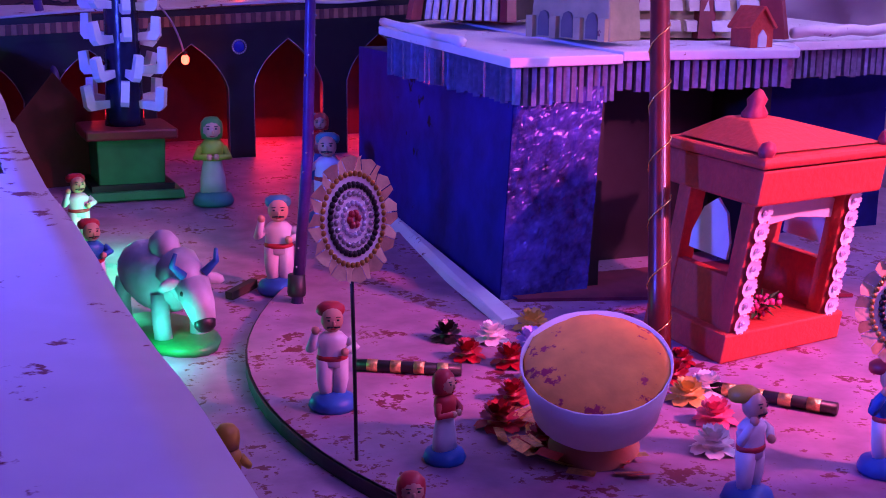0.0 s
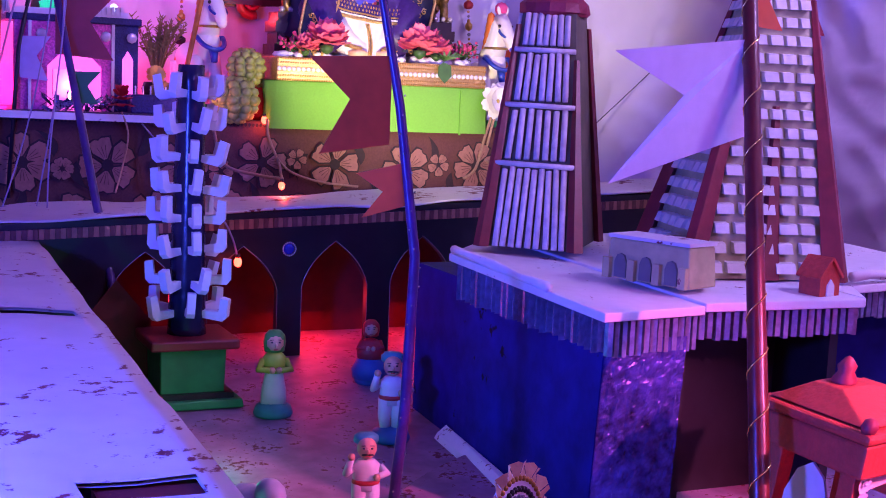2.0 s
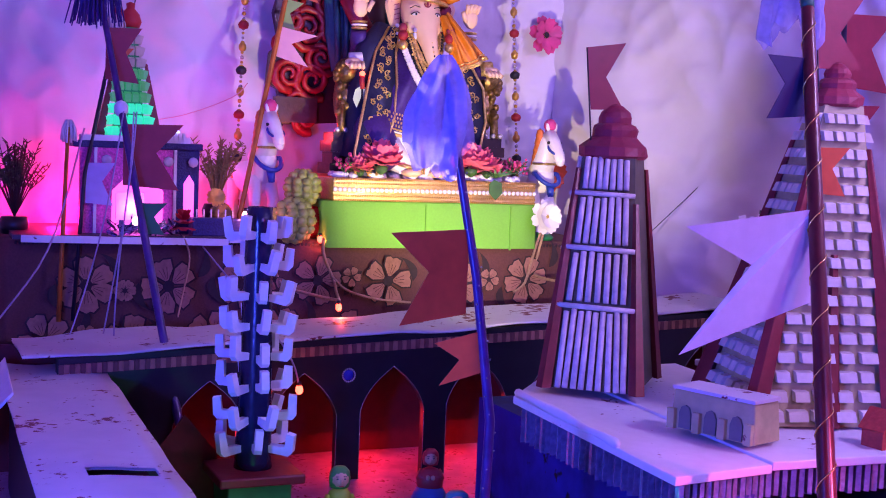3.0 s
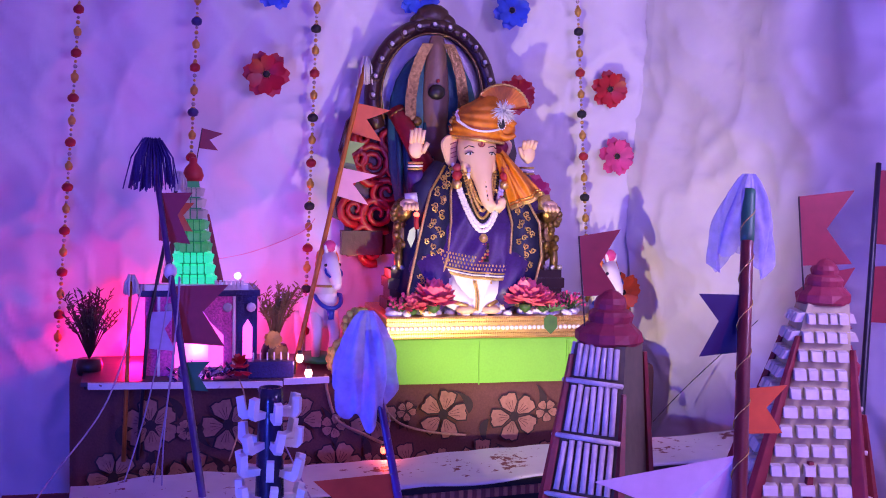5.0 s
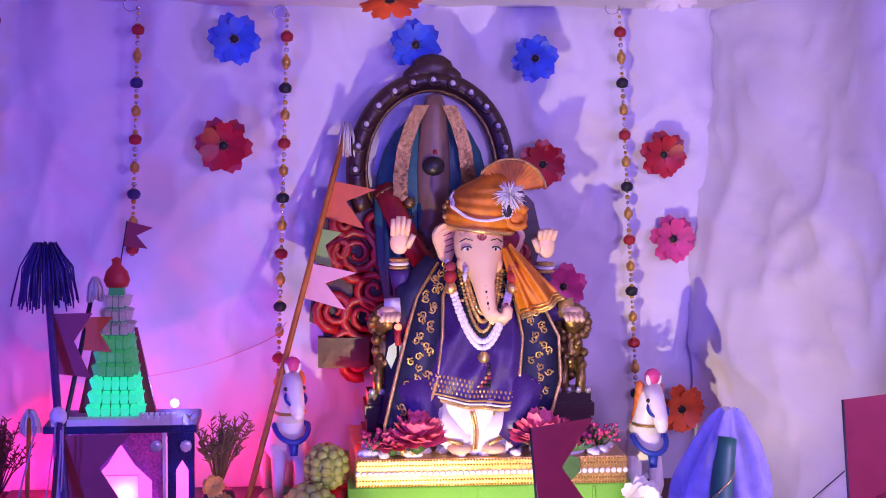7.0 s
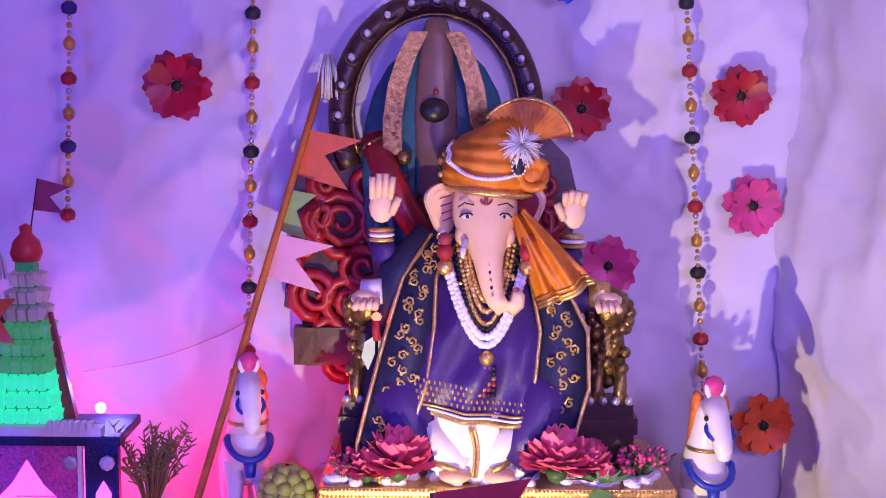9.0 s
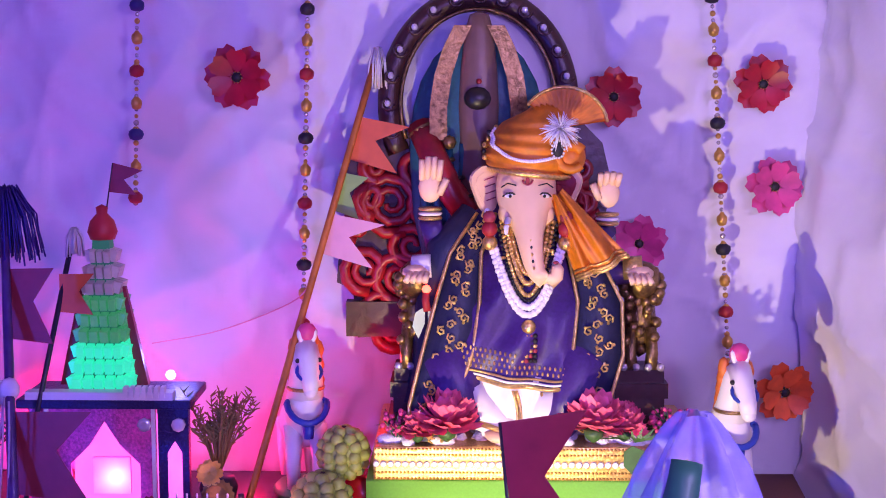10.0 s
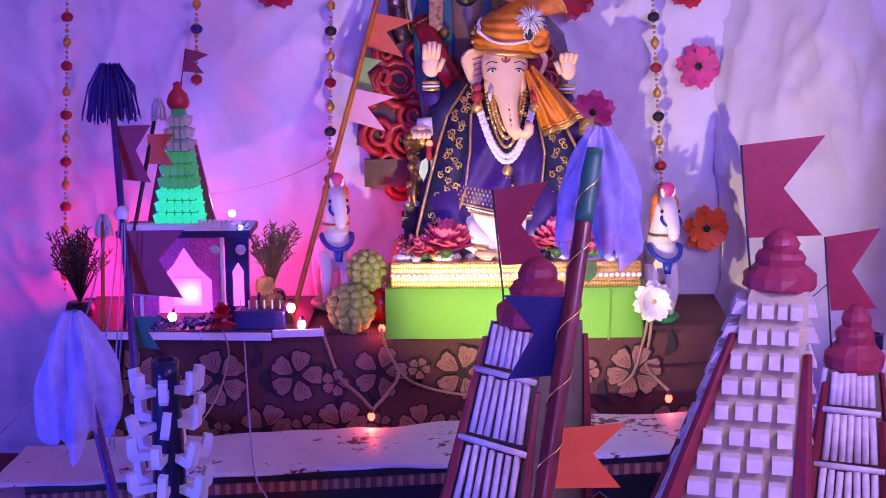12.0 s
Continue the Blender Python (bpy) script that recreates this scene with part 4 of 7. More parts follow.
# shawl borders in navy with gold vine work, down both sides
rnd = random.Random(8)
for s, line in ((-1, [(-0.035, 1.80, 0.285), (-0.062, 1.775, 0.235), (-0.072, 1.758, 0.175), (-0.085, 1.742, 0.11), (-0.105, 1.728, 0.045), (-0.112, 1.724, 0.0)]),
                (1, [(0.055, 1.800, 0.272), (0.092, 1.777, 0.228), (0.110, 1.760, 0.175), (0.107, 1.744, 0.11), (0.094, 1.732, 0.055), (0.078, 1.727, 0.015)])):
    wide = [0.012, 0.020, 0.028, 0.032, 0.028, 0.020]
    L = [(SX + x - w, y, z) for (x, y, z), w in zip(line, wide)]
    R = [(SX + x + w, y - 0.003, z) for (x, y, z), w in zip(line, wide)]
    n = len(L)
    b.mesh(L + R + [(p[0], p[1] + 0.006, p[2]) for p in L] + [(p[0], p[1] + 0.006, p[2]) for p in R],
           [(k, n + k, n + k + 1, k + 1) for k in range(n - 1)] + [(2 * n + k, 2 * n + k + 1, 3 * n + k + 1, 3 * n + k) for k in range(n - 1)] + [(k, k + 1, 2 * n + k + 1, 2 * n + k) for k in range(n - 1)] + [(n + k, 3 * n + k, 3 * n + k + 1, n + k + 1) for k in range(n - 1)], 1, True)
    b.tube([(p[0], p[1] - 0.002, p[2]) for p in L], 0.0028, 2, 6)
    b.tube([(p[0], p[1] - 0.002, p[2]) for p in R], 0.0028, 2, 6)
    for k in range(40):
        t = (k + 0.5) / 40 * (n - 1)
        i = min(int(t), n - 2)
        u = t - i
        lft, rgt = Vector(L[i]).lerp(Vector(L[i + 1]), u), Vector(R[i]).lerp(Vector(R[i + 1]), u)
        c = lft.lerp(rgt, 0.5 + 0.22 * math.sin(k * 1.5))
        rr = 0.0066
        b.tube([c + Vector((rr * (1 - j / 9) * math.cos(j * 1.1 + k), -0.0025, rr * (1 - j / 9) * math.sin(j * 1.1 + k))) for j in range(8)], 0.0015, 2, 4)
        b.ball(c + Vector((0.006 * math.cos(k * 2.0), -0.002, 0.006 * math.sin(k * 2.0))), 0.0024, 2, 5)
# dark brocade over the far shoulder
b.tube([(SX - 0.05, 1.82, 0.28), (SX - 0.088, 1.80, 0.235), (SX - 0.10, 1.80, 0.16), (SX - 0.105, 1.795, 0.09), (SX - 0.12, 1.79, 0.03)], lambda t: 0.022 + 0.006 * math.sin(3 * t), 1, 12)
b.tube([(SX + 0.06, 1.82, 0.27), (SX + 0.10, 1.80, 0.22), (SX + 0.125, 1.80, 0.19)], 0.024, 1, 12)
# arms: two raised hands, two on the arm rests
for s, hx, hz in ((-1, -0.108, 0.318), (1, 0.122, 0.312)):
    b.tube([(SX + s * 0.06, 1.84, 0.255), (SX + s * 0.10, 1.825, 0.235), (SX + hx, 1.80, hz - 0.045)], lambda t: 0.023 - 0.008 * t, 0, 12)
    for k in range(3):
        b.lathe([(0.0145, -0.002), (0.016, 0), (0.0145, 0.002)], 2 if k != 1 else 6, 14, (SX + hx, 1.797, hz - 0.040 + 0.006 * k))
    b.ball((SX + hx, 1.793, hz), (0.0155, 0.009, 0.020), 3, 12)
    for k in range(4):
        fx = SX + hx + (k - 1.5) * 0.0072
        up = 0.026 if s < 0 else 0.012
        b.tube([(fx, 1.790, hz + 0.010), (fx + 0.001 * k, 1.786 - (0.004 if s > 0 else 0), hz + 0.016 + up * (1 - 0.15 * abs(k - 1.5)))], 0.0042, 3, 7)
    b.tube([(SX + hx - s * 0.012, 1.788, hz - 0.008), (SX + hx - s * 0.021, 1.783, hz + 0.012)], 0.0048, 3, 7)
for s, hx, hz in ((-1, -0.118, 0.215), (1, 0.155, 0.214)):
    b.tube([(SX + s * 0.065, 1.83, 0.235), (SX + s * 0.095, 1.80, 0.20), (SX + hx, 1.79, hz - 0.004)], lambda t: 0.024 - 0.009 * t, 0, 12)
    b.tube([(SX + hx - 0.012, 1.786, hz), (SX + hx + 0.012, 1.782, hz + 0.002)], 0.016, 6 if s < 0 else 2, 10)
    b.ball((SX + hx + s * 0.008, 1.772, hz - 0.004), (0.018, 0.014, 0.010), 3, 10)
    for k in range(4):
        b.tube([(SX + hx + s * 0.004 + (k - 1.5) * 0.007, 1.762, hz - 0.004), (SX + hx + s * 0.008 + (k - 1.5) * 0.008, 1.750, hz - 0.014)], 0.0042, 3, 6)
# head and trunk in one smooth body, ears, tusk, eyes
HX = SX + 0.016
trunk = [((0, 1.806, 0.356), 0.026, 0.026), ((0, 1.804, 0.342), 0.038, 0.034), ((0, 1.799, 0.324), 0.0425, 0.036), ((0, 1.792, 0.307), 0.0425, 0.035), ((0.001, 1.781, 0.291), 0.037, 0.031),
         ((0.002, 1.769, 0.276), 0.0285, 0.025), ((0.003, 1.758, 0.260), 0.0215, 0.020), ((0.005, 1.750, 0.242), 0.0178, 0.0165), ((0.008, 1.745, 0.226), 0.0155, 0.0145), ((0.013, 1.742, 0.213), 0.0135, 0.013),
         ((0.021, 1.740, 0.205), 0.0125, 0.012), ((0.030, 1.739, 0.204), 0.0115, 0.011), ((0.037, 1.738, 0.211), 0.0105, 0.0105), ((0.038, 1.737, 0.220), 0.0095, 0.0095), ((0.036, 1.737, 0.226), 0.006, 0.006)]
b.loft([((HX + c[0], c[1], c[2]), rx * (0.92 if c[2] > 0.28 else 0.84), ry * (1.0 if c[2] > 0.28 else 0.88)) for c, rx, ry in trunk], 3, 24)
b.ball((HX + 0.0355, 1.7365, 0.2285), (0.004, 0.004, 0.002), 7, 8)
for s in (-1, 1):
    b.ball((HX + s * 0.021, 1.781, 0.286), (0.0155, 0.016, 0.0175), 3, 16)
    b.ball((HX + s * 0.022, 1.7655, 0.3105), (0.0075, 0.0030, 0.0036), 5, 10, (0, s * 8, s * 22))
    b.ball((HX + s * 0.0215, 1.7632, 0.3100), (0.0024, 0.0018, 0.0026), 8, 8)
    b.tube([(HX + s * 0.031, 1.7680, 0.3090), (HX + s * 0.026, 1.7638, 0.3135), (HX + s * 0.019, 1.7612, 0.3140), (HX + s * 0.013, 1.7615, 0.3100)], 0.0011, 8, 5)
    b.tube([(HX + s * 0.033, 1.7690, 0.3205), (HX + s * 0.025, 1.7640, 0.3262), (HX + s * 0.014, 1.7625, 0.3235)], 0.0009, 8, 5)
    c = Matrix.Translation((HX + s * 0.052, 1.806, 0.318)) @ Euler((0, s * radians(8), s * radians(-30))).to_matrix().to_4x4()
    ear = [(0.021 * math.cos(a) * (1 + 0.12 * math.sin(3 * a)), 0.031 * math.sin(a) + 0.003 * math.cos(2 * a)) for a in [2 * math.pi * i / 22 for i in range(22)]]
    b.plate(ear, 0.006, 3, c)
    b.plate([(x * 0.72, z * 0.72) for x, z in ear], 0.0075, 7 if s > 0 else 3, c)
    for k in range(4):
        b.tube([c @ Vector((-s * 0.012, -0.0045, 0.012 - 0.009 * k)), c @ Vector((s * 0.004, -0.0050, 0.010 - 0.009 * k))], 0.0009, 7, 4)
    for k in range(4):
        b.ball((HX + s * 0.050, 1.788, 0.288 - 0.0075 * k), 0.0046 - 0.0007 * k, 2 if k % 2 else 6, 8)
b.tube([(HX - 0.024, 1.762, 0.281), (HX - 0.027, 1.754, 0.270), (HX - 0.027, 1.748, 0.263)], lambda t: 0.0048 * (1 - 0.55 * t), 5, 8)
b.ball((HX - 0.026, 1.757, 0.274), (0.0055, 0.005, 0.002), 2, 8)
b.tube([(HX + 0.0065 * math.cos(a), 1.7605, 0.331 + 0.0065 * math.sin(a)) for a in [math.pi * (1.0 + i / 8) for i in range(9)]], 0.0013, 7, 5)
b.ball((HX, 1.7600, 0.330), (0.0026, 0.0015, 0.0050), 7, 8)
for k in range(11):
    t = k / 10
    b.ball((HX + 0.0015 + 0.006 * t * t, 1.7440 + 0.0185 * (1 - t) ** 2 - 0.0155 * (1 - (1 - t) ** 2) * t * 0.9, 0.306 - 0.084 * t), (0.0017, 0.0014, 0.0024), 8 if k % 2 else 2, 6)
# turban: wound cloth, side bun, pleated fan, plume, strings of pearls
TC, TR = Vector((HX + 0.003, 1.808, 0.336)), 0.0565


def turban(a, h):
    """A point on the wound cloth: a round it, h up it from 0 to 1."""
    r = TR * (0.90 + 0.13 * math.sin(min(1.0, h * 1.5) * math.pi)) * (1 - 0.75 * max(0.0, h - 0.62) / 0.38 * max(0.0, h - 0.62) / 0.38)
    r *= 1 + 0.030 * math.sin(h * 34 + 2.2 * math.cos(a + 0.5)) + 0.012 * noise.noise((math.cos(a) * 3, math.sin(a) * 3, h * 5))
    return TC + Vector((r * math.cos(a) + 0.008 * h, r * 0.94 * math.sin(a), 0.090 * h - 0.014 * math.cos(a) * (0.35 - h) * 1.2))


v, f = [], []
for j in range(33):
    for i in range(48):
        v.append(turban(2 * math.pi * i / 48, j / 32))
for j in range(32):
    for i in range(48):
        k = (i + 1) % 48
        f.append((j * 48 + i, j * 48 + k, (j + 1) * 48 + k, (j + 1) * 48 + i))
f += [tuple(range(48 * 32, 48 * 33)), tuple(reversed(range(48)))]
b.mesh(v, f, 4, True)
b.tube([turban(2 * math.pi * i / 40, 0.02) * 1.0 + Vector((0, -0.001, 0)) for i in range(41)], 0.0042, 2, 7)
for h0, dip, size in ((0.74, 0.66, 0.0023), (0.66, 0.56, 0.0023)):
    for k in range(44):
        t = k / 43
        a = math.pi * (1.06 + 0.66 * t)
        h = h0 + (0.30 - h0) * t - dip * 0.52 * math.sin(t * math.pi) * (1 - 0.35 * t)
        p = turban(a, max(0.05, h))
        b.ball(p + (p - TC - Vector((0, 0, 0.05))).normalized() * 0.0025, size, 6, 6)
for k in range(6):
    p = turban(math.pi * 1.05, 0.74 - 0.105 * k)
    b.ball(p + Vector((-0.003, -0.003, 0)), 0.0046 if k % 2 else 0.0032, 8 if k % 3 == 1 else 2, 7)
FC = Vector((HX + 0.047, 1.792, 0.396))
v, f = [], []
for i in range(33):
    a = radians(10 + 135 * i / 32)
    for r in (0.008, 0.030, 0.056):
        v.append(FC + Vector((r * math.cos(a), (0.0045 if i % 2 else -0.0045) * r / 0.056 - 0.10 * r, r * math.sin(a) * 0.92)))
for i in range(32):
    for j in range(2):
        f.append((i * 3 + j, i * 3 + j + 1, i * 3 + j + 4, i * 3 + j + 3))
n = len(v)
b.mesh(v + [p + Vector((0, 0.0025, 0)) for p in v], f + [tuple(q + n for q in reversed(g)) for g in f], 4, True)
b.tube([v[3 * i + 2] for i in range(33)], 0.0024, 2, 5)
b.ball((HX + 0.055, 1.788, 0.358), (0.021, 0.022, 0.022), 4, 16)
b.tube([(HX + 0.055 + 0.017 * math.cos(a), 1.768 + 0.003 * math.sin(2 * a), 0.359 + 0.015 * math.sin(a)) for a in [0.6 + 5.0 * i / 18 for i in range(19)]], lambda t: 0.0075 - 0.002 * t, 4, 9)
p = Vector((HX + 0.040, 1.752, 0.396))
for k in range(150):
    a, e = rnd.uniform(0, 6.28), rnd.uniform(0.1, 1)
    d = Vector((math.cos(a) * e, -0.45 * rnd.random(), math.sin(a) * e)).normalized() * rnd.uniform(0.7, 1.1)
    b.tube([p, p + d * 0.013, p + d * 0.026 + Vector((0, 0, -0.003))], lambda t: 0.0016 * (1 - 0.8 * t), 9, 3)
b.ball((HX + 0.037, 1.751, 0.370), (0.0075, 0.004, 0.0105), 8, 10)
for k in range(14):
    a = 2 * math.pi * k / 14
    b.ball((HX + 0.037 + 0.008 * math.cos(a), 1.7495, 0.370 + 0.011 * math.sin(a)), 0.0018, 6, 5)


def scarf(u, w):
    """The orange scarf that slants from the ear over the shoulder."""
    lx, lz = 0.031 + 0.028 * w + 0.006 * w * w, 0.308 - 0.106 * w
    rx, rz = 0.046 + 0.085 * w, 0.318 - 0.085 * w
    return HX + lx + (rx - lx) * u, 1.772 - 0.012 * math.sin(w * 2.2) - 0.010 * math.sin(u * 3.1) + 0.0055 * math.sin(u * 13 + 3 * w) + 0.003 * math.sin(u * 25), lz + (rz - lz) * u + 0.002 * math.sin(u * 9)


b.patch(scarf, 26, 22, 4)
for k, h in enumerate((0.99, 0.955, 0.90)):
    b.tube([Vector(scarf(i / 20, h)) + Vector((0, -0.002, 0)) for i in range(21)], 0.0032 - 0.0008 * k, 2, 5)
# necklaces
for w, top, low_, rr, mi, depth in ((0.050, 0.258, 0.160, 0.0044, 6, 0.0), (0.045, 0.258, 0.170, 0.0044, 6, 0.001), (0.034, 0.275, 0.185, 0.0030, 2, 0.004), (0.028, 0.275, 0.200, 0.0034, 2, 0.004), (0.038, 0.272, 0.178, 0.0024, 8, 0.005), (0.022, 0.270, 0.212, 0.0030, 2, 0.006)):
    for k in range(46):
        t = k / 45 * 2 - 1
        z = low_ + (top - low_) * abs(t) ** 1.55
        b.ball((SX + 0.017 + w * math.copysign(abs(t) ** 0.8, t), 1.741 + depth + 0.030 * t * t, z), rr * (1 + 0.15 * (k % 2)), mi, 7)
for s in (-1, 1):
    for z, mi, r in ((0.283, 7, 0.0085), (0.268, 10, 0.0105), (0.250, 2, 0.0100)):
        b.ball((SX + 0.017 + s * (0.049 - 0.02 * (0.283 - z)), 1.762, z), r, mi, 12)
b.ball((SX + 0.018, 1.737, 0.146), 0.0095, 2, 12)
for k in range(24):
    b.ball((SX + 0.010 + 0.0055 * (k % 4), 1.735 - 0.001 * (k % 2), 0.135 - 0.0065 * (k // 4)), 0.0032, (8, 2, 7, 8)[(k + k // 4) % 4], 6)
# gold motifs down the chest and at the robe's edge
for k in range(40):
    x, z = rnd.uniform(-0.024, 0.050), rnd.uniform(0.175, 0.245)
    b.ball((SX + x, 1.752 + 0.010 * (x / 0.05) ** 2, z), (0.0034, 0.0020, 0.0022), 2, 5)
ganesh = b.done("seated_statue")
ganesh.matrix_world = pose(0, 0, SEAT)
tagged(ganesh, "seated elephant-headed statue in purple robe, orange turban and pearl necklaces", "statue")

leafy = thing("hand_sprig", "small red and pale green leaf sprig at the statue's hand", "sprig", (SX - 0.118, 1.765, 0.64 + 0.06))
b = Build(bulb_red)
b.ball((0.006, -0.006, 0.022), 0.006, 0, 8)
b.done("bulb", leafy, "tiny lit red bulb")
b = Build(mat("pale leaf", (0.40, 0.52, 0.34), 0.5))
for s in (-1, 1):
    b.plate([(0, 0), (s * 0.012, -0.008), (s * 0.016, -0.026), (s * 0.008, -0.042), (0.0, -0.022)], 0.001, 0, Matrix.Translation((0.006 + s * 0.002, -0.008, 0.0)))
b.done("leaf", leafy)
b = Build(bead_red)
b.tube([(0.006, -0.005, 0.02), (0.005, -0.007, 0.008), (0.007, -0.008, -0.006)], 0.005, 0, 8)
b.done("ribbon", leafy)

# ---- on the table ----
def bloom(at, r, petal, label, face=(90, 0, 0), n=6, group="satin flowers", heart=seed_black, layers=2):
    """A satin flower that faces along its local z axis."""
    o = new("flower")
    o.empty_display_size = 0.02
    o.matrix_world = pose(*at, *face)
    tagged(o, label, "flower", group)
    q = Build(petal)
    for k in range(layers):
        q.petals(n, r * (1 - 0.16 * k), r * 0.53 * (1 - 0.06 * k), 0, 0.10 + 0.30 * k, (0, 0, 0.003 * k), start=0.5 * k, curl=0.16)
    q.done("petals", o)
    q = Build(heart, bead_gold)
    q.lathe([(r * 0.16, 0.0), (r * 0.15, r * 0.12), (0, r * 0.15)], 0, 10)
    for k in range(10):
        a = 2 * math.pi * k / 10
        q.ball((r * 0.16 * math.cos(a), r * 0.16 * math.sin(a), r * 0.13), r * 0.025, 1, 5)
    q.done("heart", o, "black seed heart with gold tips")
    return o


WF = "flowers on the backdrop"
for x, z, r, m_, word, tilt in ((0.245, 1.165, 0.044, petal_blue, "blue", 8), (0.542, 1.161, 0.044, petal_blue, "blue", 20), (0.743, 1.143, 0.041, petal_blue, "blue", -15), (0.228, 0.992, 0.048, petal_red, "red", 5),
                                (0.759, 0.966, 0.043, petal_red, "red", 30), (0.969, 0.985, 0.042, petal_red, "red", 15), (0.99, 0.84, 0.043, petal_pink, "pink", 10), (0.80, 0.758, 0.042, petal_pink, "magenta pink", 40), (1.015, 0.542, 0.046, petal_orange, "orange red", 12)):
    bloom((x, 1.962, z), r, m_, word + " satin flower pinned to the white cloth", (90 + random.uniform(-8, 8), tilt, random.uniform(-12, 12)), 6, WF)
bloom((0.478, 1.70, 1.214), 0.05, petal_orange, "orange red satin flower hanging from the canopy", (160, 6, 20), 6, "flowers on the canopy")
bloom((0.865, 1.59, 1.222), 0.047, petal_white, "white satin flower hanging from the canopy", (162, -4, 0), 6, "flowers on the canopy")
bloom((0.221, 1.10, 1.222), 0.05, petal_purple, "purple satin flower hanging from the canopy", (145, 10, 0), 6, "flowers on the canopy")


def garland(x, y, z0, z1, lean, colours, label):
    o = thing("bead_garland", label, "garland", (x, y, z0), group="bead garlands")
    rr = random.Random(int(x * 1000) + 7)
    n = int((z0 - z1) / 0.0095)
    q = Build(bead_silver, bead_gold)
    for k in range(n):
        z = -k * 0.0095
        q.ball((lean * z, 0, z), 0.0032 + 0.0012 * (k % 3 == 0), k % 2, 6)
    tagged(q.done("string", o, "string of small metal beads"), kind="stuff")
    step, z, k = 0.044, -0.035, 0
    while z > z1 - z0:
        c = colours[k % len(colours)] if k % 2 == 0 else bead_gold
        q = Build(c, bead_gold)
        rad = 0.0108 if k % 2 == 0 else 0.0080
        q.lathe([(0.003, -0.009), (rad * 0.8, -0.007), (rad, -0.001), (rad * 0.92, 0.004), (rad * 0.45, 0.008), (0.003, 0.009)], 0, 10, (lean * z, 0, z), wob=0.12, seed=k)
        q.lathe([(rad * 0.5, 0.0075), (rad * 0.3, 0.010), (0.003, 0.0105)], 1, 8, (lean * z, 0, z))
        q.done("bead", o)
        z -= step * rr.uniform(0.92, 1.08)
        k += 1
    q = Build(bead_silver)
    q.tube([(0.012 * math.cos(a) - 0.012, 0, 0.004 + 0.010 * math.sin(a)) for a in [2 * math.pi * i / 14 for i in range(15)]], 0.0009, 0, 5)
    q.done("hook", o)
    return o


garland(-0.130, 1.962, 1.222, 0.42, 0.064, (bead_red, bead_navy, bead_red, bead_black), "bead garland with dark and red velvet beads hanging on the cloth")
garland(0.093, 1.962, 1.212, 0.80, 0.035, (bead_red, bead_navy, bead_navy, bead_red), "shorter bead garland with red and navy velvet beads")
garland(0.331, 1.962, 1.206, 0.44, 0.024, (bead_red, bead_red, bead_black, bead_navy), "bead garland with red and black velvet beads beside the throne")
garland(0.885, 1.962, 1.225, 0.42, -0.075, (bead_red, bead_black, bead_black, bead_black), "bead garland with black velvet beads beside the throne")


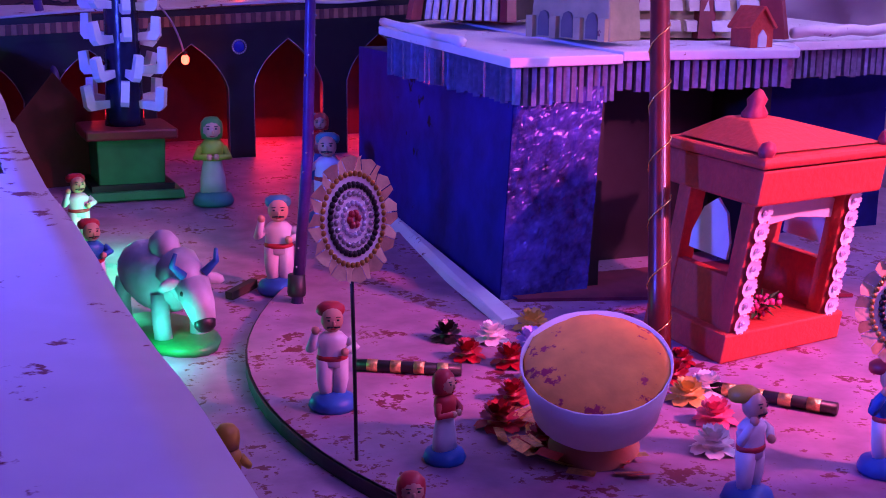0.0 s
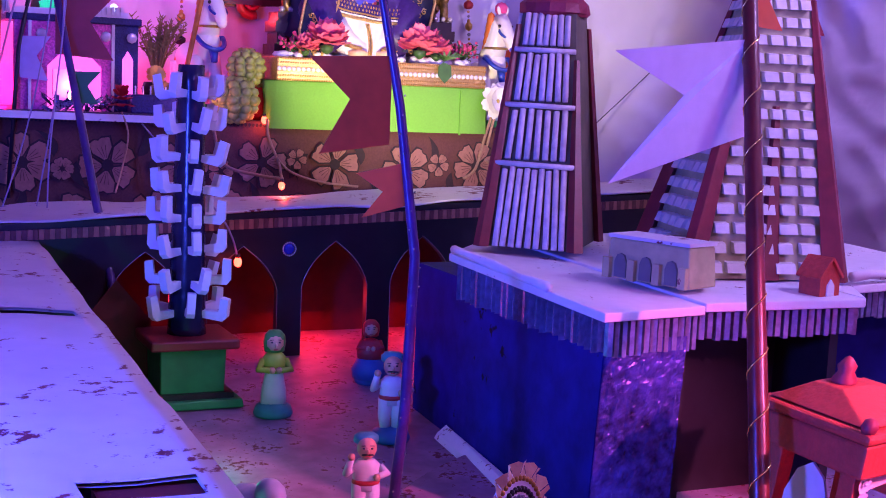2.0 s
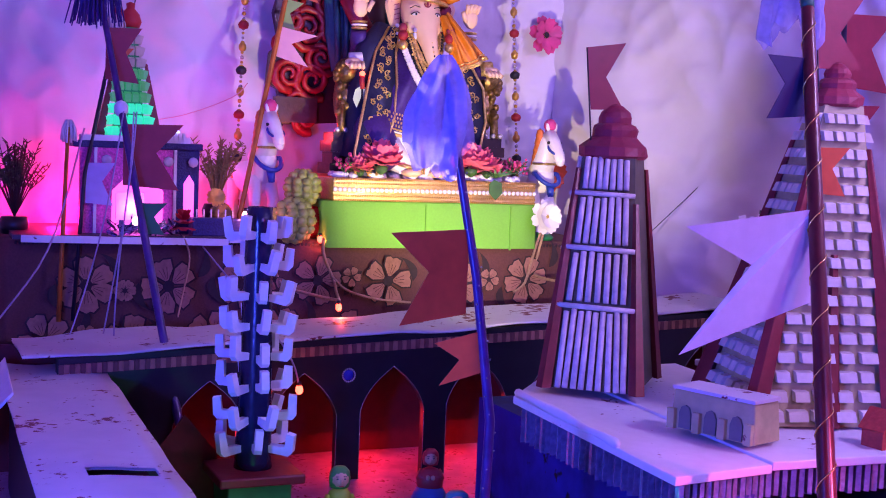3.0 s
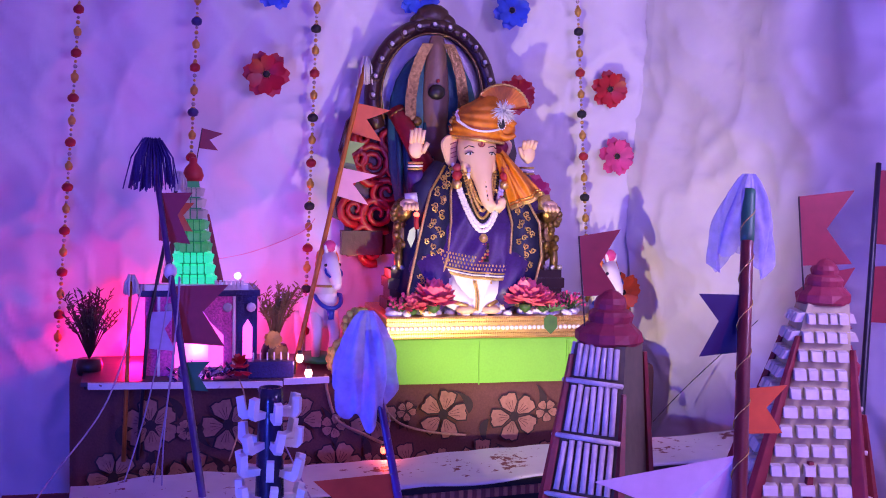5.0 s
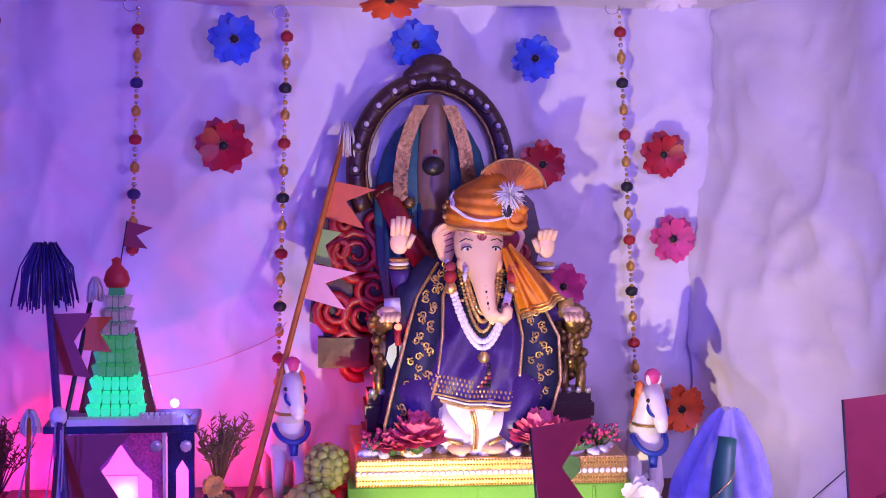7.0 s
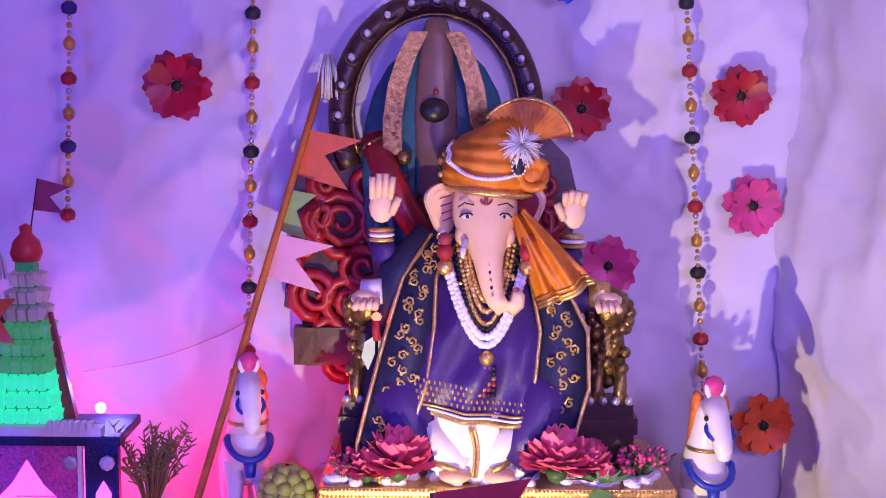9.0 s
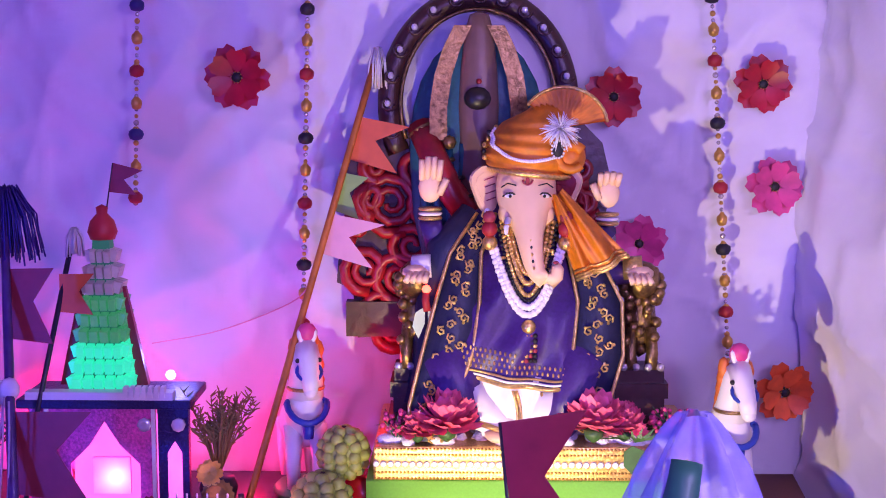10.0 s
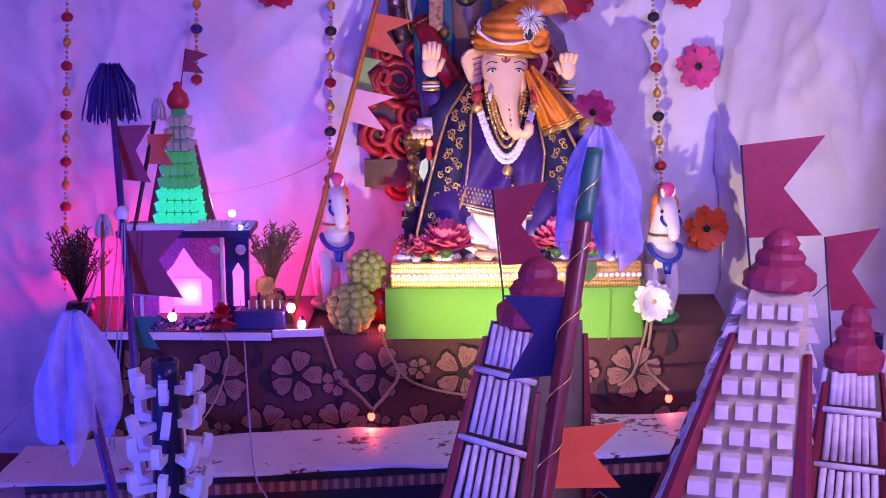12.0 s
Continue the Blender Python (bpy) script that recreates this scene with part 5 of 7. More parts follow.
def horse(at, turn, label, lit):
    """A glazed toy horse with a plume, one plain mesh."""
    q = Build(horse_white, horse_orange, blue_paint, petal_pink, green_paint, gold, clay_black)
    q.lathe([(0.040, 0), (0.042, 0.006), (0.036, 0.012), (0, 0.013)], 4, 18, (0.0, 0.0, 0), (1.0, 1.25))
    q.ball((0, 0.018, 0.095), (0.031, 0.052, 0.032), 0, 16, (12, 0, 0))
    q.ball((0, -0.022, 0.118), (0.029, 0.028, 0.040), 0, 14, (20, 0, 0))
    for s in (-1, 1):
        q.tube([(s * 0.017, 0.052, 0.09), (s * 0.018, 0.058, 0.05), (s * 0.018, 0.050, 0.01)], lambda t: 0.015 - 0.007 * t, 0, 9)
        q.tube([(s * 0.016, -0.022, 0.10), (s * 0.018, -0.032 - 0.006 * (s > 0), 0.055), (s * 0.017, -0.024, 0.012)], lambda t: 0.014 - 0.006 * t, 0, 9)
        q.ball((s * 0.009, -0.052, 0.228), (0.0045, 0.004, 0.010), 0, 8, (0, s * 15, 0))
        q.ball((s * 0.0145, -0.064, 0.198), 0.0035, 6, 7)
    q.tube([(0, -0.018, 0.13), (0, -0.034, 0.165), (0, -0.044, 0.20), (0, -0.046, 0.215)], lambda t: 0.027 - 0.012 * t, 0, 14)
    q.tube([(0, -0.044, 0.212), (0, -0.062, 0.196), (0, -0.080, 0.172), (0, -0.086, 0.160)], lambda t: 0.0165 - 0.007 * t, 0, 12)
    q.ball((0, -0.086, 0.160), (0.0095, 0.008, 0.009), 0, 10)
    for k in range(7):
        t = k / 6
        q.ball((0.010 - 0.004 * t + 0.006 * (k % 2), -0.020 - 0.022 * t, 0.150 + 0.068 * t), (0.012, 0.013, 0.016), 1, 8)
        q.ball((-0.016, -0.016 - 0.02 * t, 0.125 + 0.085 * t), (0.008, 0.010, 0.016), 1, 8)
    q.tube([(0, 0.068, 0.11), (0, 0.086, 0.09), (0, 0.088, 0.05)], lambda t: 0.010 - 0.004 * t, 1, 8)
    q.ball((0, -0.047, 0.232), (0.014, 0.012, 0.014), 3, 10)
    q.tube([(0.027 * math.cos(a), -0.030 + 0.024 * math.sin(a) - 0.012, 0.135 - 0.028 * math.cos(a) ** 2 * 0 - 0.022 * (math.sin(a) < 0) * abs(math.sin(a))) for a in [2 * math.pi * i / 20 for i in range(21)]], 0.0045, 2, 7)
    q.tube([(0, -0.056, 0.112), (0, -0.060, 0.09)], lambda t: 0.009 - 0.003 * t, 2, 8)
    q.tube([(0.0165 * math.cos(a), -0.070 + 0.013 * math.sin(a), 0.184 + 0.010 * math.sin(a)) for a in [2 * math.pi * i / 16 for i in range(17)]], 0.0025, 2, 6)
    q.tube([(0.024 * math.cos(a), -0.034 + 0.022 * math.sin(a), 0.155) for a in [2 * math.pi * i / 16 for i in range(17)]], 0.0025, 5, 6)
    o = q.done("horse_figurine")
    o.matrix_world = pose(*at, 0, 0, turn)
    return tagged(o, label, "figurine", "glazed horses")


horse((0.894, 1.80, TABLE), 9, "white glazed horse figurine with orange mane and pink plume", 0)
horse((0.328, 1.86, TABLE + 0.012), 14, "white glazed horse figurine with blue bridle washed in red light", 1)


def custard_apple(at, r, turn, label):
    o = thing("custard_apple", label, "fruit", at, turn, "custard apples")
    q = Build(apple_green)
    q.ball((0, 0, r * 0.92), (r * 0.9, r * 0.9, r * 0.86), 0, 16)
    for i in range(7):
        lat = -1.25 + 2.5 * i / 6
        m_ = max(4, int(10.5 * math.cos(lat)))
        for k in range(m_):
            a = 2 * math.pi * (k + 0.5 * (i % 2)) / m_
            c = Vector((math.cos(a) * math.cos(lat), math.sin(a) * math.cos(lat), math.sin(lat)))
            s = r * 0.285
            q.ball((c.x * r * 0.86, c.y * r * 0.86, r * 0.92 + c.z * r * 0.9), (s, s, s * 0.92), 0, 9)
    q.done("flesh", o)
    q = Build(twig_dark)
    q.tube([(0, 0, r * 1.75), (0.002, 0, r * 2.0)], 0.003, 0, 6)
    q.done("stalk", o)


custard_apple((0.366, 1.733, TABLE), 0.039, 10, "ripe green custard apple resting on the table")
custard_apple((0.392, 1.765, TABLE + 0.064), 0.033, 70, "smaller green custard apple on top of another")

tomato = thing("red_pot", "small glossy red pot beside the custard apples", "pot", (0.415, 1.79, TABLE))
b = Build(mat("glossy red", (0.5, 0.01, 0.02), 0.2))
b.lathe([(0.018, 0), (0.030, 0.012), (0.034, 0.035), (0.026, 0.055), (0.020, 0.06), (0, 0.058)], 0, 18)
b.done("body", tomato)


def carnation(at, r, label):
    o = thing("carnation", label, "flower", at, random.uniform(0, 90), "carnations")
    q = Build(petal_rose)
    rr = random.Random(int(at[0] * 1000))
    for k in range(58):
        tilt, way = math.acos(1 - 1.25 * (k + 0.5) / 58), k * 2.39996
        m = Matrix.Translation((0, 0, r * 0.5)) @ Euler((rr.uniform(-0.25, 0.25), tilt - math.pi / 2 + rr.uniform(-0.2, 0.2), way), "XYZ").to_matrix().to_4x4() @ Matrix.Rotation(rr.uniform(-0.5, 0.5), 4, "X")
        q.petals(1, r * rr.uniform(0.85, 1.08), r * 0.42, 0, 0.12, m=m, curl=-0.12, inner=0.1)
    q.done("petals", o)
    q = Build(leaf_green)
    q.lathe([(0.002, -0.0), (r * 0.25, r * 0.15), (r * 0.3, r * 0.35), (0, r * 0.4)], 0, 8)
    q.done("calyx", o)


carnation((0.527, 1.712, 0.535), 0.045, "full magenta carnation on the cotton wool")
carnation((0.490, 1.725, 0.53), 0.030, "small magenta carnation on the cotton wool")
carnation((0.712, 1.712, 0.535), 0.045, "full magenta carnation before the statue")
carnation((0.752, 1.725, 0.533), 0.034, "smaller magenta carnation before the statue")


def spray(at, n, r, leaf, dot, label, height, seed, cat="sprig", group=""):
    o = thing("flower_sprig", label, cat, at, group=group)
    rr = random.Random(seed)
    q, p = Build(leaf), Build(dot)
    for k in range(n):
        a, e = rr.uniform(0, 6.28), rr.uniform(0.2, 1)
        tip = Vector((r * e * math.cos(a), r * e * math.sin(a) * 0.6, height * rr.uniform(0.45, 1)))
        mid = tip * 0.55 + Vector((0, 0, height * 0.1))
        q.tube([(0, 0, 0), mid, tip], 0.0009, 0, 4)
        for j in range(3):
            c = tip * rr.uniform(0.6, 1.05)
            p.ball(c + Vector((rr.uniform(-1, 1), rr.uniform(-1, 1), rr.uniform(-1, 1))) * 0.005, rr.uniform(0.0022, 0.0042), 0, 5)
        lm = Matrix.Translation(mid) @ Euler((rr.uniform(-0.6, 0.6), rr.uniform(-0.6, 0.6), a)).to_matrix().to_4x4()
        q.mesh([lm @ Vector(c) for c in ((0, 0, 0), (0.008, -0.003, 0.002), (0.018, 0, 0.001), (0.008, 0.003, 0.002))], [(0, 1, 2, 3)], 0)
    q.done("foliage", o)
    tagged(p.done("bloom_cluster", o), kind="stuff")
    return o


spray((0.462, 1.73, 0.53), 26, 0.035, leaf_green, petal_pink, "pink bud sprig with green leaves on the cotton wool", 0.04, 1, group="pink sprigs")
spray((0.815, 1.745, 0.53), 26, 0.038, leaf_green, petal_pink, "pink bud sprig with green leaves beside the throne", 0.045, 2, group="pink sprigs")
lf = thing("palm_leaf", "dark green palm leaf lying over the gold edge", "leaf", (0.765, 1.715, 0.532))
for k in range(9):
    q = Build(leaf_green)
    a = -1.3 + 2.3 * k / 8
    q.mesh([(0, 0, 0.002), (0.025 * math.sin(a) - 0.003, -0.010, 0.012), (0.055 * math.sin(a), -0.012, 0.004 + 0.022 * math.cos(a)), (0.025 * math.sin(a) + 0.003, -0.012, 0.010)], [(0, 1, 2, 3)], 0)
    q.done("leaf_blade", lf)
q = Build(leaf_green)
q.plate([(0, 0), (0.016, -0.006), (0.018, -0.026), (0.004, -0.04), (-0.010, -0.026), (-0.010, -0.008)], 0.0012, 0, Matrix.Translation((-0.005, -0.008, 0)))
q.done("broad_leaf", lf)
bloom((0.873, 1.70, 0.462), 0.036, petal_white, "white satin flower tied to a rope at the table edge", (82, 10, 5), 7, "flowers at the table", petal_yellow, 3)

# dried plants
def dry_plant(at, n, spread, height, leaf, label, seed, dots=None):
    o = thing("dried_plant", label, "plant", at)
    rr = random.Random(seed)
    q = Build(leaf)
    p = Build(dots or leaf)
    for k in range(n):
        a, e = rr.uniform(0, 6.28), rr.uniform(0.1, 1)
        tip = Vector((spread * e * math.cos(a), 0.5 * spread * e * math.sin(a), height * rr.uniform(0.5, 1)))
        mid = tip * 0.5 + Vector((0, 0, 0.012))
        q.tube([(0, 0, 0.0), mid, tip], lambda t: 0.0016 * (1 - 0.5 * t), 0, 4)
        for j in range(7):
            c = mid.lerp(tip, j / 6)
            for s in (-1, 1):
                d = Vector((rr.uniform(-1, 1), rr.uniform(-0.5, 0.5), rr.uniform(0.2, 1))) * 0.010
                p.tube([c, c + d], lambda t: 0.0014 * (1 - 0.5 * t), 0, 3)
    tagged(q.done("stem", o), kind="stuff")
    tagged(p.done("foliage", o), kind="stuff")
    q = Build(clay_black)
    q.lathe([(0.022, -0.03), (0.026, -0.012), (0.022, 0.0), (0, 0.0)], 0, 12)
    q.done("pot", o, "dark little pot")
    return o


dry_plant((-0.115, 1.82, TABLE + 0.03), 56, 0.062, 0.13, twig_dark, "dark dried plant with fine twigs in a pot", 3, mat("dusty leaf", (0.07, 0.085, 0.035), 0.7))
dry_plant((0.228, 1.76, TABLE + 0.062), 46, 0.056, 0.12, leaf_dry, "straw yellow dried flower arrangement in a dark pot", 4, mat("straw green leaf", (0.26, 0.24, 0.06), 0.7))
st = thing("pot_stand", "dark stand under the dried flowers", "stand", (0.228, 1.76, TABLE + 0.008))
q = Build(clay_black)
q.box((0, 0, 0.012), (0.075, 0.05, 0.024), 0)
q.done("body", st)
bloom((0.222, 1.735, TABLE + 0.075), 0.018, petal_yellow, "pale yellow rosebud among dried flowers", (70, 0, 0), 7, "", petal_yellow, 3)
bloom((0.232, 1.735, TABLE + 0.045), 0.022, leaf_dry, "straw coloured dried flower head", (80, 0, 0), 9, "", leaf_dry, 3)
battery = thing("battery_box", "dark battery box with a row of pale pins", "box", (0.215, 1.715, TABLE + 0.008))
q = Build(navy_card)
q.box((0, 0, 0.016), (0.085, 0.035, 0.032), 0)
q.done("body", battery, "", 0.002)
for k in range(6):
    q = Build(foam_white)
    q.lathe([(0.0014, 0.03), (0.0014, 0.046), (0, 0.047)], 0, 6, (-0.032 + 0.013 * k, 0, 0))
    q.done("pin", battery)
bulb((0.268, 1.70, TABLE + 0.045), bulb_white, 0.0075, 0.18, (1.0, 0.25, 0.35), "lit pale red bulb on the table", "white bulbs")
bulb((0.285, 1.70, TABLE + 0.016), bulb_white, 0.0075, 0.10, (1.0, 0.2, 0.25), "lit pale red bulb lying on the board", "white bulbs")

# the lit little temple with its glowing tower
tp = thing("lit_temple", "small glitter temple lit pink inside with a glowing green tower", "model temple", (0.085, 1.80, TABLE + 0.008))
for s in (-1, 1):
    q = Build(pink_card if s < 0 else navy_card, white_silk)
    q.box((s * 0.084 + (0.004 if s > 0 else 0), -0.045, 0.075), (0.040 if s > 0 else 0.030, 0.012, 0.15), 0)
    q.done("front_pier", tp)
q = Build(pink_card)
q.plate([(-0.072, 0.0), (-0.045, 0.0), (-0.045, 0.075), (-0.02, 0.100), (0.0, 0.132), (0.02, 0.100), (0.045, 0.075), (0.045, 0.0), (0.066, 0.0), (0.066, 0.15), (-0.072, 0.15)], 0.006, 0, Matrix.Translation((0, -0.052, 0)))
q.done("arch_front", tp, "pink glitter front with a pointed arch")
for x in (-0.074, 0.064):
    q = Build(white_silk)
    q.box((x, -0.057, 0.075), (0.005, 0.004, 0.15), 0)
    q.done("white_piping", tp)
q = Build(panel_glow)
q.box((0, 0.03, 0.06), (0.13, 0.004, 0.12), 0)
q.done("lit_panel", tp, "glowing pink back panel")
q = Build(petal_white)
q.box((-0.005, -0.005, 0.045), (0.05, 0.006, 0.05), 0)
q.done("inner_shrine", tp, "little inner shrine")
q = Build(navy_card)
q.box((0.0, -0.005, 0.155), (0.225, 0.11, 0.012), 0)
q.done("roof_slab", tp, "navy roof slab", 0.002)
q = Build(board_white)
q.box((-0.005, -0.05, 0.166), (0.19, 0.02, 0.010), 0)
for k in range(7):
    q.box((0.05 + 0.008 * k - 0.02, -0.058, 0.172), (0.005, 0.012, 0.014), 0)
q.done("parapet", tp, "white notched parapet")
for x in (-0.055, 0.052, 0.096):
    q = Build(gem_white)
    q.lathe([(0.010, 0), (0.009, 0.003), (0.004, 0.005), (0, 0.004)], 0, 8, (x, -0.056, 0.128), turn=(90, 0, 0))
    q.done("rhinestone", tp, "clear rhinestone")
q = Build(panel_glow)
q.plate([(-0.009, 0), (0.009, 0), (0.009, 0.06), (0, 0.075), (-0.009, 0.06)], 0.003, 0, Matrix.Translation((0.090, -0.0525, 0.03)))
q.done("side_opening", tp, "pink lit side opening")
tower_levels = 9
for k in range(tower_levels):
    w = 0.071 * (1 - 0.078 * k)
    z = 0.178 + 0.0205 * k
    row = max(3, 5 - k // 3)
    for fside in range(4):
        rot = Matrix.Rotation(fside * math.pi / 2, 4, "Z")
        for i in range(row):
            # the light's fall-off is stepped by material; the top tiers have no emission
            q = Build(low_tier_glow if k < 3 else mid_tier_glow if k < 6 else block_white)
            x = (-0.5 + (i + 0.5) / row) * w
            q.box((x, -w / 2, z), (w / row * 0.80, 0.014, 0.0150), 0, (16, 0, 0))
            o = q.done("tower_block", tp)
            o.matrix_local = Matrix.Translation((-0.010, 0.0, 0)) @ rot
# little emission here, so the gaps between the blocks read as shaded
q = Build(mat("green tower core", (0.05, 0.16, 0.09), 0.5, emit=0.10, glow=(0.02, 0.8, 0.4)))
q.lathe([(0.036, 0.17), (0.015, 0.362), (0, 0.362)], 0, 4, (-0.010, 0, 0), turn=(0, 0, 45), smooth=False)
q.done("tower_core", tp, "green core with a weak added glow")
for s in (-1, 1):
    q = Build(flag_maroon)
    q.hexa([(-0.010 + s * 0.043, -0.012, 0.17), (-0.010 + s * 0.058, -0.012, 0.17), (-0.010 + s * 0.058, 0.0, 0.17), (-0.010 + s * 0.043, 0.0, 0.17)], [(-0.010 + s * 0.026, -0.008, 0.30), (-0.010 + s * 0.030, -0.008, 0.30), (-0.010 + s * 0.030, 0.0, 0.30), (-0.010 + s * 0.026, 0.0, 0.30)], 0)
    q.done("rib", tp, "maroon side rib")
q = Build(clay_red)
q.lathe([(0.016, 0.362), (0.020, 0.372), (0.016, 0.386), (0.007, 0.396), (0.008, 0.404), (0, 0.408)], 0, 12, (-0.010, 0, 0))
q.done("finial", tp, "red clay finial")
q = Build(flag_maroon, wire_dark)
q.tube([(-0.004, 0, 0.40), (0.006, 0, 0.462)], 0.001, 1, 5)
q.plate([(0.006, 0.462), (0.045, 0.452), (0.020, 0.440), (0.036, 0.420), (-0.001, 0.424)], 0.001, 0)
q.done("pennant", tp, "maroon swallowtail pennant")
lamp("POINT", (0.085, 1.775, TABLE + 0.05), (0, 0, 0), 0.25, (1.0, 0.10, 0.75), 0.01)
lamp("POINT", (-0.03, 1.90, TABLE + 0.03), (0, 0, 0), 2.1, (1.0, 0.004, 0.14), 0.02)
lamp("POINT", (0.25, 1.90, TABLE + 0.05), (0, 0, 0), 0.45, (1.0, 0.006, 0.09), 0.02)
lamp("POINT", (0.43, 1.86, 0.60), (0, 0, 0), 0.28, (1.0, 0.03, 0.05), 0.01)
lamp("POINT", (0.16, 1.87, TABLE + 0.21), (0, 0, 0), 0.55, (0.25, 0.22, 1.0), 0.01)

ribbon = thing("foil_garland", "crumpled silver blue foil garland with a lit bulb", "garland", (0.085, 1.70, TABLE + 0.006))
q = Build(mat("blue silver foil", (0.35, 0.35, 0.65), 0.15, 0.9, grain=0.4, scale=200, bump=0.8), bulb_blue)
rr = random.Random(2)
for k in range(60):
    c = Vector((rr.uniform(-0.055, 0.06), rr.uniform(-0.012, 0.02), rr.uniform(0.003, 0.024)))
    d = Vector((rr.uniform(-1, 1), rr.uniform(-1, 0.3), rr.uniform(-0.4, 1))) * 0.014
    e = Vector((rr.uniform(-1, 1), rr.uniform(-1, 1), rr.uniform(-1, 1))) * 0.004
    q.mesh([c - d - e, c - d + e, c + d + e, c + d - e], [(0, 1, 2, 3)], 0)
tagged(q.done("foil", ribbon), kind="stuff")
q = Build(bulb_white)
q.ball((-0.012, -0.014, 0.028), 0.008, 0, 10)
q.done("bulb", ribbon, "lit white bulb")
q = Build(bulb_blue)
q.ball((0.075, 0.06, 0.185), 0.007, 0, 8)
bb = thing("blue_bulb", "lit blue bulb on the temple roof", "bulb", (0.085, 1.74, TABLE + 0.004))
q.done("glass", bb)
rose = thing("red_rose", "dark red cloth rose leaning on the board edge", "flower", (0.155, 1.688, TABLE + 0.012))
q = Build(petal_red)
for k in range(4):
    q.petals(7 - k, 0.024 * (1 - 0.18 * k), 0.012, 0, -0.2 + 0.5 * k, (0, 0, 0.012 + 0.006 * k), start=0.4 * k, inner=0.05)
q.done("petals", rose)


# ---- poles, flags and tassels ----
def pennant(parent, m, shape, paper, label="", bow=0.0):
    q = Build(paper)
    q.plate(shape, 0.0008, 0, m, bow)
    return q.done("flag", parent, label)


def swallow(w, h, notch=0.55):
    return [(0, 0), (w, 0.02 * h), (w * notch, -h * 0.45), (w * 0.94, -h * 1.05), (0, -h * 0.98)]


def tassel(parent, top, r, length, paper, n, label, flare=1.0, seed=1, lift=0.25):
    rr = random.Random(seed)
    q = Build(paper)
    top = Vector(top)
    for k in range(n):
        a, e = rr.uniform(0, 6.28), rr.uniform(0.25, 1)
        d = Vector((math.cos(a), math.sin(a), 0)) * r * e
        q.tube([top, top + d * 0.4 + Vector((0, 0, length * lift * rr.uniform(0.5, 1))), top + d * 0.9 + Vector((0, 0, -length * 0.25)), top + d * flare * rr.uniform(0.9, 1.15) + Vector((0, 0, -length * rr.uniform(0.8, 1.05)))], lambda t: 0.0012 if n > 40 else 0.0018, 0, 3)
    tagged(q.done("tassel", parent, label), kind="stuff")


def veil(parent, top, r, length, paper, label, seed=3):
    """A gathered net that hangs in folds from a pole's top."""
    rr = random.Random(seed)
    q = Build(paper)
    v, f = [], []
    N, M = 72, 18
    for j in range(M + 1):
        t = j / M
        for i in range(N):
            a = 2 * math.pi * i / N
            rad = (0.006 + r * (math.sin(min(1.0, t * 1.25) * math.pi / 2) ** 0.8)) * (1 + 0.22 * math.sin(a * 5 + 2.6 * t) + 0.12 * math.sin(a * 11 + 1 - 2 * t) + 0.10 * noise.noise((math.cos(a) * 2, math.sin(a) * 2, t * 4 + seed)))
            z = -length * t * (1 + (0.14 * math.sin(a * 2 + seed) + 0.08 * math.sin(a * 7)) * t)
            v.append((top[0] + rad * math.cos(a), top[1] + rad * math.sin(a) + 0.012 * t, top[2] + z))
    for j in range(M):
        for i in range(N):
            k = (i + 1) % N
            f.append((j * N + i, (j + 1) * N + i, (j + 1) * N + k, j * N + k))
    q.mesh(v, f, 0, True)
    q.done("net_tassel", parent, label)


# tall maroon pole with gold thread
PA, PB = Vector((0.482, 0.341, 0.012)), Vector((0.632, 0.655, 0.825))
mp = thing("flag_pole", "tall maroon foil pole wound with gold thread, lilac net on top", "flag pole", tuple(PA), group="flag poles")
D = PB - PA
q = Build(pole_brown)
q.tube([D * (i / 12) for i in range(13)], lambda t: 0.0105 - 0.0035 * t, 0, 12)
q.done("pole", mp)
q = Build(gold_thread)
side = D.orthogonal().normalized()
up = D.normalized().cross(side)
q.tube([D * (i / 150) + (side * math.cos(i * 0.68) + up * math.sin(i * 0.68)) * (0.0112 - 0.0035 * i / 150) for i in range(151)], 0.0008, 0, 4)
q.done("gold_thread", mp, "wound gold thread")
q = Build(flag_green)
q.tube([D * (0.93 + 0.01 * i) for i in range(8)], 0.0078, 0, 10)
q.done("green_tip", mp, "green paper tip")
veil(mp, tuple(D * 1.0 + Vector((0.006, 0.012, 0.018))), 0.025, 0.10, tassel_lilac, "lilac net tassel")
def on(t):
    return Matrix.Translation(D * t)
pennant(mp, on(0.66) @ Euler((0, 0, radians(172))).to_matrix().to_4x4(), [(0, 0), (0.165, -0.02), (0.075, -0.06), (0.165, -0.15), (0, -0.10)], flag_pale, "pale swallowtail paper flag", 1.2)
pennant(mp, on(0.86) @ Euler((0, 0, radians(178))).to_matrix().to_4x4(), swallow(0.055, 0.065), flag_blue, "dark blue swallowtail paper flag")
pennant(mp, on(0.74) @ Euler((0, 0, radians(10))).to_matrix().to_4x4(), swallow(0.060, 0.05), flag_orange, "orange swallowtail paper flag")

